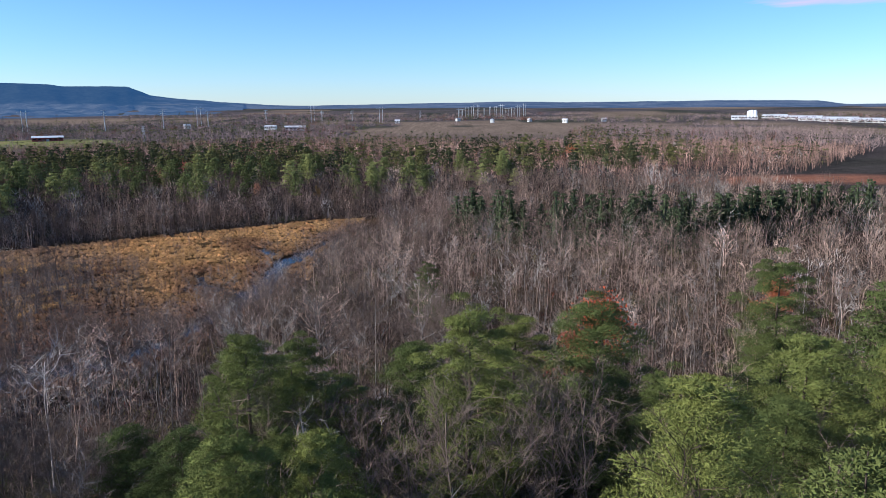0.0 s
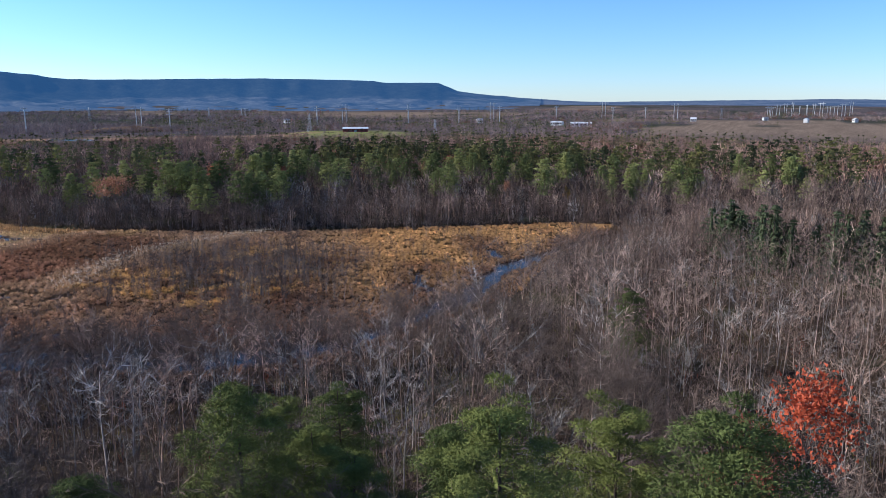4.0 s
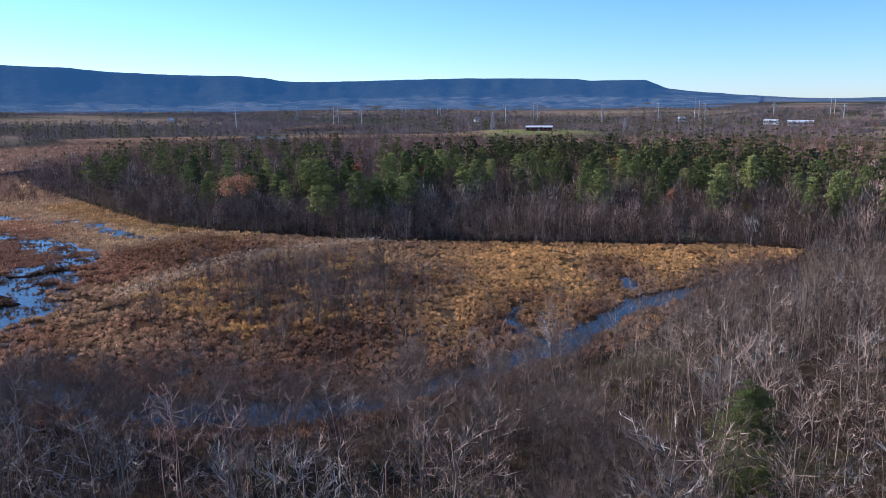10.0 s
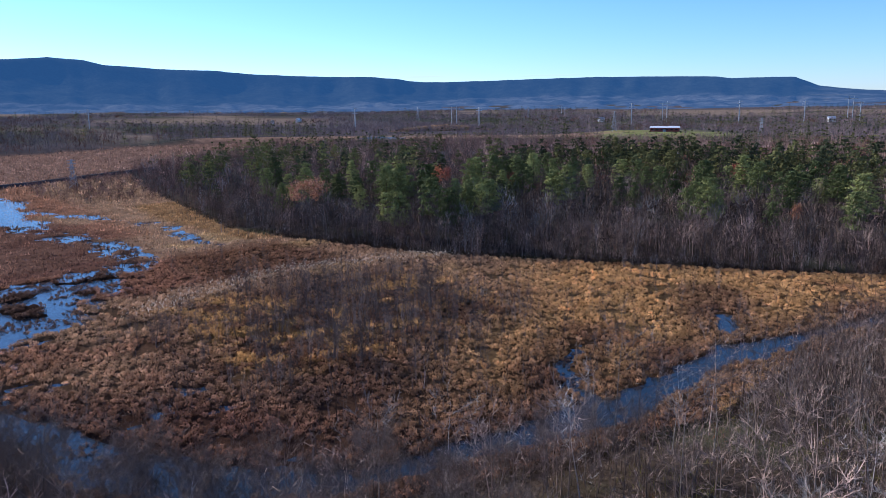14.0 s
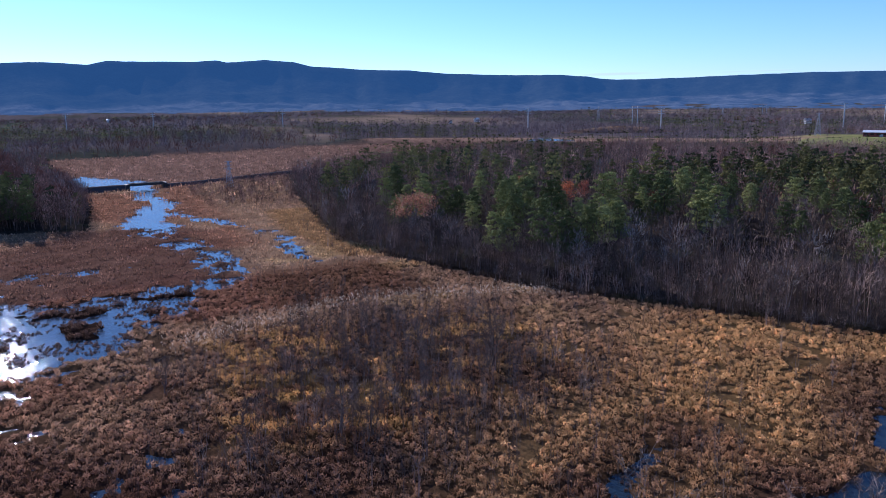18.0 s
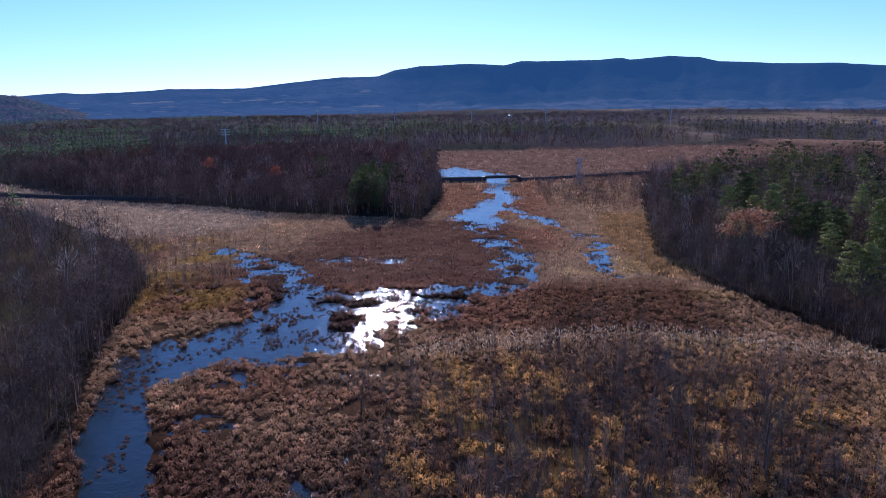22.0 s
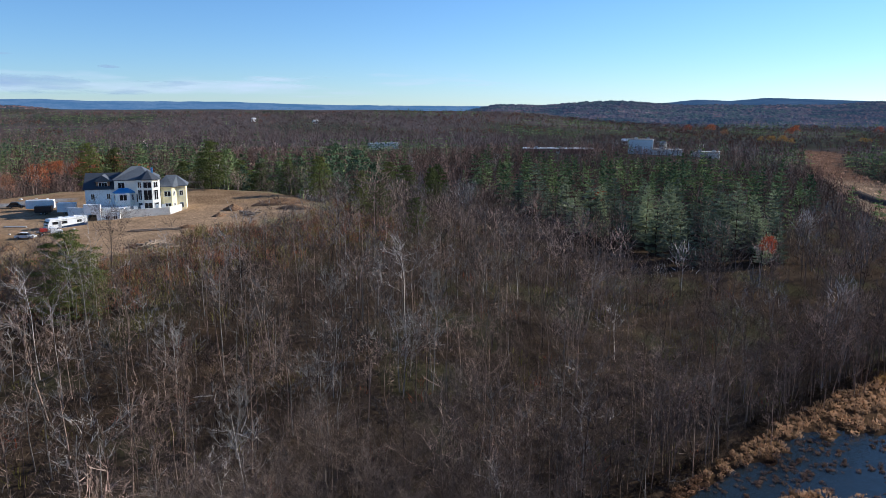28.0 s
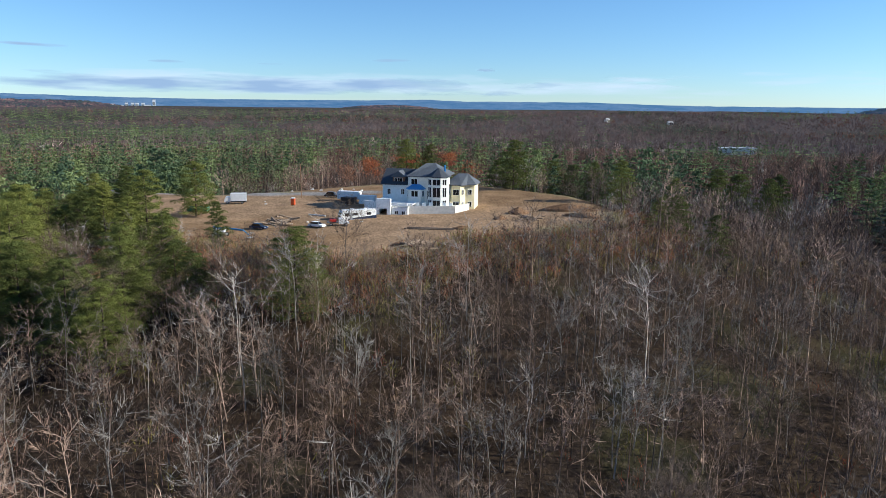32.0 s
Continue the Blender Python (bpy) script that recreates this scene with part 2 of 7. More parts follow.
def mesh_object(name, V, F, material, parent=None, label="", colours=None, shade=False):
    """One object from arrays of corners and triangles (or quads), with a colour a corner if given."""
    V, F = np.asarray(V, np.float32), np.asarray(F, np.int32)
    me = bpy.data.meshes.new(name)
    n, k = len(F), F.shape[1]
    me.vertices.add(len(V))
    me.vertices.foreach_set("co", V.ravel())
    me.loops.add(n * k)
    me.loops.foreach_set("vertex_index", F.ravel())
    me.polygons.add(n)
    me.polygons.foreach_set("loop_start", np.arange(0, n * k, k, dtype=np.int32))
    if shade:
        me.polygons.foreach_set("use_smooth", np.ones(n, bool))
    if colours is not None:
        a = me.color_attributes.new("cover", "FLOAT_COLOR", "POINT")
        rgba = np.ones((len(V), 4), np.float32)
        rgba[:, :3] = colours
        a.data.foreach_set("color", rgba.ravel())
    me.update(calc_edges=True)
    me.materials.append(material)
    ob = new(name, me)
    if parent:
        ob.parent = parent
    if label:
        ob["label"] = label
    return ob


def join_arrays(pieces):
    """Joins (V, F) pairs."""
    Vs, Fs, base = [], [], 0
    for V, F in pieces:
        Vs.append(V)
        Fs.append(np.asarray(F) + base)
        base += len(V)
    return np.concatenate(Vs), np.concatenate(Fs)


def scatter(templates, which, place, turn, size, tall, colours):
    """Many placed copies of (V, F) templates as one array, with a colour a copy."""
    Vs, Fs, Cs, base = [], [], [], 0
    for k, (V, F) in enumerate(templates):
        sel = np.nonzero(which == k)[0]
        if not len(sel):
            continue
        c, s = np.cos(turn[sel])[:, None], np.sin(turn[sel])[:, None]
        X = (V[None, :, 0] * c - V[None, :, 1] * s) * size[sel][:, None] + place[sel, 0:1]
        Y = (V[None, :, 0] * s + V[None, :, 1] * c) * size[sel][:, None] + place[sel, 1:2]
        Z = V[None, :, 2] * tall[sel][:, None] + place[sel, 2:3]
        Vs.append(np.stack([X, Y, Z], -1).reshape(-1, 3))
        Fs.append((F[None] + (np.arange(len(sel)) * len(V))[:, None, None]).reshape(-1, 3) + base)
        Cs.append(np.repeat(colours[sel], len(V), 0))
        base += len(sel) * len(V)
    return np.concatenate(Vs), np.concatenate(Fs), np.concatenate(Cs)


def unit(v):
    return v / np.maximum(np.linalg.norm(v, axis=-1, keepdims=True), 1e-9)


def slivers(P, D, L, W, rng):
    """One thin triangle from each P along D: a twig, blade or needle spray."""
    side = unit(np.cross(D, unit(rng.normal(size=D.shape)))) * np.reshape(W, (-1, 1)) * 0.5
    tip = P + D * np.reshape(L, (-1, 1))
    V = np.stack([P - side, P + side, tip], 1).reshape(-1, 3)
    return V, np.arange(len(V)).reshape(-1, 3)


def tube(pts, radii, sides):
    """A tapering tube of triangles along points."""
    pts = np.asarray(pts, float)
    along = unit(np.gradient(pts, axis=0))
    ref = np.array([1.0, 0.13, 0.07])
    a = unit(np.cross(along, ref))
    b = np.cross(along, a)
    ang = np.arange(sides) * 2 * np.pi / sides
    V = (pts[:, None] + (a[:, None] * np.cos(ang)[None, :, None] + b[:, None] * np.sin(ang)[None, :, None]) * np.asarray(radii)[:, None, None]).reshape(-1, 3)
    F = []
    for i in range(len(pts) - 1):
        for j in range(sides):
            p, q = i * sides + j, i * sides + (j + 1) % sides
            F += [(p, q, q + sides), (p, q + sides, p + sides)]
    return V, np.array(F)


# ---- materials ----


def material(name, colour=None, rough=0.8, grain=(), bump=0.0, bump_size=1.0, translucent=0.0, metal=0.0, vary=0.0, spec=0.3, other=None):
    """Principled surface: a plain or per-corner colour, noise at the sizes in grain ((metres, amount), ...), fine relief."""
    m = bpy.data.materials.new(name)
    m.use_nodes = True
    nt = m.node_tree
    N, link = nt.nodes, nt.links.new
    b = N["Principled BSDF"]
    b.inputs["Roughness"].default_value, b.inputs["Metallic"].default_value = rough, metal
    b.inputs["Specular IOR Level"].default_value = spec
    if colour is None:
        src = N.new("ShaderNodeAttribute")
        src.attribute_name = "cover"
        out = src.outputs["Color"]
    else:
        src = N.new("ShaderNodeRGB")
        src.outputs[0].default_value = (*colour, 1)
        out = src.outputs[0]
    geo = N.new("ShaderNodeNewGeometry")
    if other:
        info, pick = N.new("ShaderNodeObjectInfo"), N.new("ShaderNodeMix")
        pick.data_type = "RGBA"
        pick.inputs[7].default_value = (*other, 1)
        link(info.outputs["Random"], pick.inputs[0])
        link(out, pick.inputs[6])
        out = pick.outputs[2]
    for size, amount in grain:
        tex = N.new("ShaderNodeTexNoise")
        tex.inputs["Scale"].default_value, tex.inputs["Detail"].default_value = 1.0 / size, 3
        link(geo.outputs["Position"], tex.inputs["Vector"])
        ramp = N.new("ShaderNodeMapRange")
        ramp.inputs[1].default_value, ramp.inputs[2].default_value = 0.25, 0.75
        ramp.inputs[3].default_value, ramp.inputs[4].default_value = 1 - amount, 1 + amount
        link(tex.outputs[0], ramp.inputs[0])
        mul = N.new("ShaderNodeVectorMath")
        mul.operation = "MULTIPLY"
        link(out, mul.inputs[0])
        link(ramp.outputs[0], mul.inputs[1])
        out = mul.outputs[0]
    if vary:
        info = N.new("ShaderNodeObjectInfo")
        ramp = N.new("ShaderNodeMapRange")
        ramp.inputs[3].default_value, ramp.inputs[4].default_value = 1 - vary, 1 + vary
        link(info.outputs["Random"], ramp.inputs[0])
        mul = N.new("ShaderNodeVectorMath")
        mul.operation = "MULTIPLY"
        link(out, mul.inputs[0])
        link(ramp.outputs[0], mul.inputs[1])
        out = mul.outputs[0]
    link(out, b.inputs["Base Color"])
    if bump:
        tex = N.new("ShaderNodeTexNoise")
        tex.inputs["Scale"].default_value, tex.inputs["Detail"].default_value = 1.0 / bump_size, 5
        link(geo.outputs["Position"], tex.inputs["Vector"])
        bn = N.new("ShaderNodeBump")
        bn.inputs["Strength"].default_value, bn.inputs["Distance"].default_value = 0.8, bump
        link(tex.outputs[0], bn.inputs["Height"])
        link(bn.outputs[0], b.inputs["Normal"])
    if translucent:
        t = N.new("ShaderNodeBsdfTranslucent")
        link(out, t.inputs["Color"])
        mix = N.new("ShaderNodeMixShader")
        mix.inputs[0].default_value = translucent
        link(b.outputs[0], mix.inputs[1])
        link(t.outputs[0], mix.inputs[2])
        link(mix.outputs[0], N["Material Output"].inputs[0])
    return m


GROUND = material("ground_cover", None, 0.95, ((0.7, 0.35), (6, 0.25)), 0.35, 0.9, spec=0.0)
TUFT = material("dry_marsh_plants", None, 0.8, ((0.8, 0.25),), translucent=0.3, spec=0.0)
PINE_BARK = material("dark_pine_bark", (0.075, 0.055, 0.042), 0.95, ((0.4, 0.3),), spec=0.1)
BARK = material("grey_bark", (0.135, 0.108, 0.088), 0.9, ((0.5, 0.25), (9, 0.25)), vary=0.35, spec=0.04)
TWIGS = material("bare_twigs", (0.155, 0.115, 0.09), 0.85, ((7, 0.25),), vary=0.35, spec=0.04)
WOODS = material("bare_woods_bark", None, 0.9, ((5, 0.3),), spec=0.0)
PALE_TWIGS = material("pale_birch_bark", (0.33, 0.30, 0.265), 0.85, ((3, 0.25),), vary=0.15, spec=0.04)
NEEDLES = material("pine_needles", (0.088, 0.108, 0.034), 0.75, ((0.5, 0.4), (5, 0.3)), translucent=0.06, vary=0.25, spec=0.03, other=(0.128, 0.135, 0.034))
GROVE_NEEDLES = material("olive_needles", (0.118, 0.138, 0.050), 0.8, ((0.6, 0.4), (5, 0.3)), translucent=0.12, vary=0.4, spec=0.03, other=(0.205, 0.205, 0.068))
BLUE_NEEDLES = material("blue_green_needles", (0.155, 0.19, 0.14), 0.8, ((0.7, 0.4), (5, 0.3)), translucent=0.3, vary=0.35, spec=0.04, other=(0.23, 0.25, 0.14))
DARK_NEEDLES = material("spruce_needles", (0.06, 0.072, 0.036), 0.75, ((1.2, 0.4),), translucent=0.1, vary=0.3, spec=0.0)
NEEDLE_WOODS = material("conifer_woods_needles", None, 1.0, ((2.0, 0.35),), translucent=0.12, spec=0.0)
LEAVES = material("autumn_leaves", None, 0.7, ((1.0, 0.3),), translucent=0.35, spec=0.2)


def water_material():
    m = bpy.data.materials.new("marsh_water")
    m.use_nodes = True
    N, link = m.node_tree.nodes, m.node_tree.links.new
    b = N["Principled BSDF"]
    b.inputs["Base Color"].default_value = (0.012, 0.018, 0.022, 1)
    b.inputs["Roughness"].default_value, b.inputs["IOR"].default_value = 0.05, 1.33
    b.inputs["Specular IOR Level"].default_value = 0.47
    geo = N.new("ShaderNodeNewGeometry")
    total = None
    for size, depth in ((0.35, 0.042), (1.6, 0.08)):
        tex = N.new("ShaderNodeTexNoise")
        tex.inputs["Scale"].default_value, tex.inputs["Detail"].default_value = 1 / size, 2
        link(geo.outputs["Position"], tex.inputs["Vector"])
        bn = N.new("ShaderNodeBump")
        bn.inputs["Strength"].default_value, bn.inputs["Distance"].default_value = 1.0, depth
        link(tex.outputs[0], bn.inputs["Height"])
        if total:
            link(total, bn.inputs["Normal"])
        total = bn.outputs[0]
    link(total, b.inputs["Normal"])
    return m


WATER_SURFACE = water_material()

# ---- ground: one sheet to the horizon ----


def steps(*stretches):
    """Grid lines: (from, to, spacing) stretches joined."""
    return np.unique(np.concatenate([np.arange(a, b, s) for a, b, s in stretches] + [[stretches[-1][1]]]))


gx = steps((-4900, -1100, 190), (-1100, -600, 22), (-600, -300, 4), (-300, -30, 1.4), (-30, 60, 4), (60, 300, 16), (300, 1000, 70), (1000, 4900, 195))
gy = steps((-4900, -900, 200), (-900, -300, 30), (-300, -120, 12), (-120, 60, 4), (60, 250, 1.4), (250, 340, 3), (340, 800, 20), (800, 1500, 70), (1500, 4900, 200))
X, Y = np.meshgrid(gx, gy)
Z = height(X, Y)
nx, ny = len(gx), len(gy)
idx = np.arange(nx * ny).reshape(ny, nx)
quads = np.stack([idx[:-1, :-1], idx[:-1, 1:], idx[1:, 1:], idx[1:, :-1]], -1).reshape(-1, 4)
# marsh ground is darkened in colour as shade between the tufts
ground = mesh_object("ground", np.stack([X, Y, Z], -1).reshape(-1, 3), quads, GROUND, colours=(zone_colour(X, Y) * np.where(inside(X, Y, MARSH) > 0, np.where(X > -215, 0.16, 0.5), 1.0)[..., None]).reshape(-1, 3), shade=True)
tagged(ground, "marsh flats, wooded slopes and distant fields in late autumn", "ground", kind="structure")

wx, wy = np.meshgrid(np.linspace(-640, 10, 40), np.linspace(-60, 340, 30))
idx = np.arange(wx.size).reshape(wx.shape)
water = mesh_object("water", np.stack([wx, wy, np.full(wx.shape, WATER)], -1).reshape(-1, 3),
                    np.stack([idx[:-1, :-1], idx[:-1, 1:], idx[1:, 1:], idx[1:, :-1]], -1).reshape(-1, 4), WATER_SURFACE)
tagged(water, "blue rippled water of a winding marsh creek and pond", "water", kind="structure")

# ---- distance: escarpment and far hills ----
CREST = [(-60, 0.1), (-33, -0.12), (-30.6, -0.14), (-28.8, 0.11), (-24.4, 0.18), (-10.6, 0.1), (-6, 0.18), (3, 0.05), (9.4, -0.05), (12, -0.03), (16.3, 0.22), (20.8, 0.65), (21.7, 0.78),
         (23.3, 1.43), (27.6, 1.42), (28.6, 1.57), (31.4, 1.65), (37.9, 1.7), (44.3, 1.58), (49.5, 1.48), (50.8, 1.5), (52.1, 1.62), (52.9, 1.78), (54.9, 1.93), (59, 2.0)]
CREST += [(64.4, 2.22), (66.6, 2.46), (70.1, 2.55), (74.5, 2.86), (75.8, 3.18), (78, 3.34), (80.8, 3.15), (81.4, 3.3), (83.1, 3.2), (86.3, 3.2), (89, 3.24), (90.3, 2.94), (93, 3.12),
          (97, 2.97), (98.9, 2.7), (100.2, 2.26), (103.3, 2.2), (105.5, 1.98), (110.6, 1.42), (116, 1.4), (117.7, 1.26), (121.9, 1.08), (122.9, 1.18), (125.7, 0.95), (130, 0.75)]
CREST += [(135, 1.02), (139.2, 1.16), (141.4, 0.95), (143.8, 1.07), (146.1, 0.82), (150, 0.6), (160, 0.6), (167, 0.64), (173, 0.7), (180, 0.9), (189, 0.9), (192, 1.0), (199, 0.88),
          (211.5, 0.86), (219, 0.97), (222, 1.02), (260, 0.6)]
FOOTHILLS = [(121, -0.5), (124.3, 0.39), (125.6, 0.93), (128.2, 1.04), (129.6, 0.86), (130.8, 0.85), (135, 0.6), (144, 0.6), (147, 0.77), (149.1, 0.95), (151.2, 0.87), (152.9, 0.78),
             (155.1, 0.6), (158.7, 0.68), (160.5, 0.3), (164, -0.4)]
EAST_RISE = [(186, -0.5), (191.9, 0.3), (194.5, 0.46), (197.2, 0.4), (202, -0.3), (212, -0.3), (215.3, 0.28), (217.1, 0.53), (222, 0.54), (228, 0.3), (238, -0.4)]


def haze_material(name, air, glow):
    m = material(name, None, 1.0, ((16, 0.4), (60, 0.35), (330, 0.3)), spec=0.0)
    # an even blue emission stands in for the haze before the hills
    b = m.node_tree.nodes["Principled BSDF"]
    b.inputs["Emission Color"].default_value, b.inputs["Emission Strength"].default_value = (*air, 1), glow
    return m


def hills(name, label, a0, a1, mat, cliff, near=2500, far=4700, crest_line=CREST, base=12.0, woods=(0.06, 0.058, 0.05), pines=(0.018, 0.02, 0.016), crowns=0.0):
    az = np.arange(a0, a1 + 0.01, 0.1 if crowns else 0.25)
    fr = np.linspace(0, 1.04, 130 if crowns else 46)
    A, R = np.meshgrid(az, fr)
    el = np.interp(A, [c[0] for c in crest_line], [c[1] for c in crest_line])
    crest = 47 + far * np.tan(np.radians(el)) + (fbm(A * 60, A * 0, 60, 61, 4) - 0.5) * 5
    soft = np.interp(R, [0, 0.4, 0.75, 1, 1.1], [0, 0.15, 0.6, 1, 0.9])
    steep = np.interp(R, [0, 0.3, 0.55, 0.72, 0.84, 0.93, 1, 1.1], [0, 0.06, 0.2, 0.36, 0.62, 0.95, 1, 0.97])
    w = cliff * smooth(0.5, 1.3, el) * smooth(101, 96, A)
    p = soft * (1 - w) + steep * w
    # spurs and ravines run down from the crest
    spur = fbm(A * 40, R * 120, 130, 62, 3) - 0.5
    lump = np.sin(np.pi * np.clip(R, 0, 1))
    rr = near + (far - near) * (R + spur * (0.1 + 0.28 * w) * lump)
    Zr = base + np.maximum(crest - base, 4) * p + (fbm(A * 70, R * 900, 70, 63, 3) - 0.5) * (10 + 20 * w) * lump
    rng = np.random.default_rng(65)
    if crowns:
        Zr = Zr + crowns * rng.random(A.shape) ** 1.5
    V = np.stack([-60 - np.sin(np.radians(A)) * rr, 150 + np.cos(np.radians(A)) * rr, Zr], -1).reshape(-1, 3)
    patch = fbm(A * 45, R * 1500, 95, 64, 3)
    # shade of the cliff is coloured in by bearing; the patches are pine stands
    face = R + 0.3 * spur + np.interp(A, [20, 40, 50, 54, 100], [0.0, -0.08, -0.06, 0.2, 0.2])
    dark = np.clip(w * smooth(0.56, 0.72, face) + 0.7 * smooth(0.5, 0.62, patch), 0, 1)
    tone = np.array(woods) * (1 - dark[..., None]) + np.array(pines) * dark[..., None]
    field = (1 - w) * 0.5 * smooth(0.72, 0.75, patch) * smooth(0.85, 0.6, R) * (el > 0.4)
    tone = tone * (1 - field[..., None]) + np.array((0.16, 0.13, 0.08)) * field[..., None]
    if crowns:
        stand_tone = fbm(A * 55, R * 1500, 55, 66, 3)
        tone = np.where((rng.random(A.shape) < 0.85 * smooth(0.5, 0.6, stand_tone))[..., None], np.array((0.035, 0.042, 0.026)), tone)
        tone = np.where((rng.random(A.shape) < 0.02 + 0.3 * smooth(0.42, 0.34, stand_tone))[..., None], np.array((0.10, 0.052, 0.038)), tone)
        tone = tone * np.exp(rng.normal(0, 0.25, A.shape))[..., None]
    i = np.arange(A.size).reshape(A.shape)
    F = np.stack([i[:-1, :-1], i[1:, :-1], i[1:, 1:], i[:-1, 1:]], -1).reshape(-1, 4)
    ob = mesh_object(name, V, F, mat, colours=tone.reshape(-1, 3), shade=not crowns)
    return tagged(ob, label, "hills", kind="structure")


hills("backdrop", "long dark blue wooded escarpment on the horizon", 15, 97.2, haze_material("hazed_escarpment_woods", (0.016, 0.042, 0.090), 1.0), 1.0)
hills("backdrop", "hazy blue ridges that fall away from the escarpment", 97, 160.2, haze_material("hazed_ridge_woods", (0.017, 0.043, 0.094), 1.0), 1.0, woods=(0.034, 0.036, 0.034))
hills("backdrop", "low hazy hills along the horizon", -62, 15.3, haze_material("hazed_far_hills", (0.03, 0.052, 0.10), 0.9), 0.0, 3200, 4750)
hills("backdrop", "faint blue mountains behind flat woods", 160, 262, haze_material("hazed_blue_hills", (0.05, 0.13, 0.26), 0.75), 0.0, 3800, 4750)
hills("backdrop", "brown wooded foothills before the blue ridge", 121, 164, haze_material("hazed_foothill_woods", (0.011, 0.022, 0.044), 1.0), 0.0, 1750, 3300, FOOTHILLS, -4.0, (0.062, 0.046, 0.042), crowns=8.0)
hills("backdrop", "low rust-brown wooded rise near the horizon", 186, 238, haze_material("hazed_rise_woods", (0.012, 0.02, 0.035), 1.0), 0.0, 2300, 3300, EAST_RISE, 30.0, (0.13, 0.07, 0.05), crowns=9.0)


# ---- trees: kinds ----


def bare_tree(seed, tall, limbs, subs, twigs, sides, fork=0.35, twig_width=0.035, fat=0.011, rings=7):
    """A leafless tree: (trunk, crown) as arrays. The crown is limbs, branches and twigs."""
    rng = np.random.default_rng(seed)
    zs = np.linspace(0, 1, rings)
    lean = np.cumsum(rng.normal(0, 0.095 / rings, (rings, 2)), 0) * tall
    lean -= lean[0]
    spine = np.column_stack([lean, zs * tall])
    rad = tall * fat * (1 - zs) ** 1.25 + 0.018
    trunk = tube(spine, rad, sides)

    def on_spine(t):
        return np.array([np.interp(t, zs, spine[:, k]) for k in range(3)])
    pieces, starts = [], []
    for i in range(limbs):
        t = fork + (0.97 - fork) * (i + rng.random()) / limbs
        p = on_spine(t)
        az = i * 2.4 + rng.normal(0, 0.5)
        up = rng.uniform(0.5, 1.2)
        ln = tall * (0.42 * (1 - t) ** 0.6 + 0.12) * rng.uniform(0.7, 1.25)
        d = np.array([math.cos(az) * math.cos(up), math.sin(az) * math.cos(up), math.sin(up)])
        q = p + d * ln * 0.5
        e = q + unit(d + np.array([0, 0, 0.5]) + rng.normal(0, 0.2, 3)) * ln * 0.55
        r0 = tall * fat * 0.27 * (1 - t) ** 0.6 + 0.01
        if sides > 3:
            pieces.append(tube([p, q, e], [r0, r0 * 0.65, 0.012], 3))
        else:
            D = unit(np.array([q - p, e - q]))
            pieces.append(slivers(np.array([p, q]), D, np.array([ln * 0.62, ln * 0.55]), np.array([r0 * 1.3, r0 * 0.9]), rng))
        starts += [(p, q), (q, e), (q, e)]
    bone = []
    for i in range(subs):
        a, b = starts[rng.integers(len(starts))]
        f = rng.uniform(0.2, 1)
        p = a + (b - a) * f
        d = unit(unit(b - a) + rng.normal(0, 0.55, 3) + np.array([0, 0, 0.3]))
        ln = tall * rng.uniform(0.06, 0.13)
        bone.append((p, d, ln))
        starts.append((p, p + d * ln))
    if bone:
        pieces.append(slivers(np.array([b[0] for b in bone]), np.array([b[1] for b in bone]), np.array([b[2] for b in bone]),
                              np.full(len(bone), twig_width * 1.7), rng))
    A = np.array([s[0] for s in starts])
    B = np.array([s[1] for s in starts])
    k = rng.integers(0, len(A), twigs)
    f = rng.uniform(0.15, 1.0, (twigs, 1))
    P = A[k] + (B[k] - A[k]) * f
    D = unit(unit(B[k] - A[k]) * 0.7 + rng.normal(0, 0.5, (twigs, 3)) + np.array([0, 0, 0.3]))
    pieces.append(slivers(P, D, rng.uniform(0.03, 0.09, twigs) * tall, np.full(twigs, twig_width), rng))
    return trunk, join_arrays(pieces)


def facing(P, D, L, W, N):
    """Thin triangles lying across the directions N: boughs and sprays on the outside of a crown."""
    side = unit(np.cross(D, N)) * np.reshape(W, (-1, 1)) * 0.5
    V = np.stack([P - side, P + side, P + D * np.reshape(L, (-1, 1))], 1).reshape(-1, 3)
    return V, np.arange(len(V)).reshape(-1, 3)


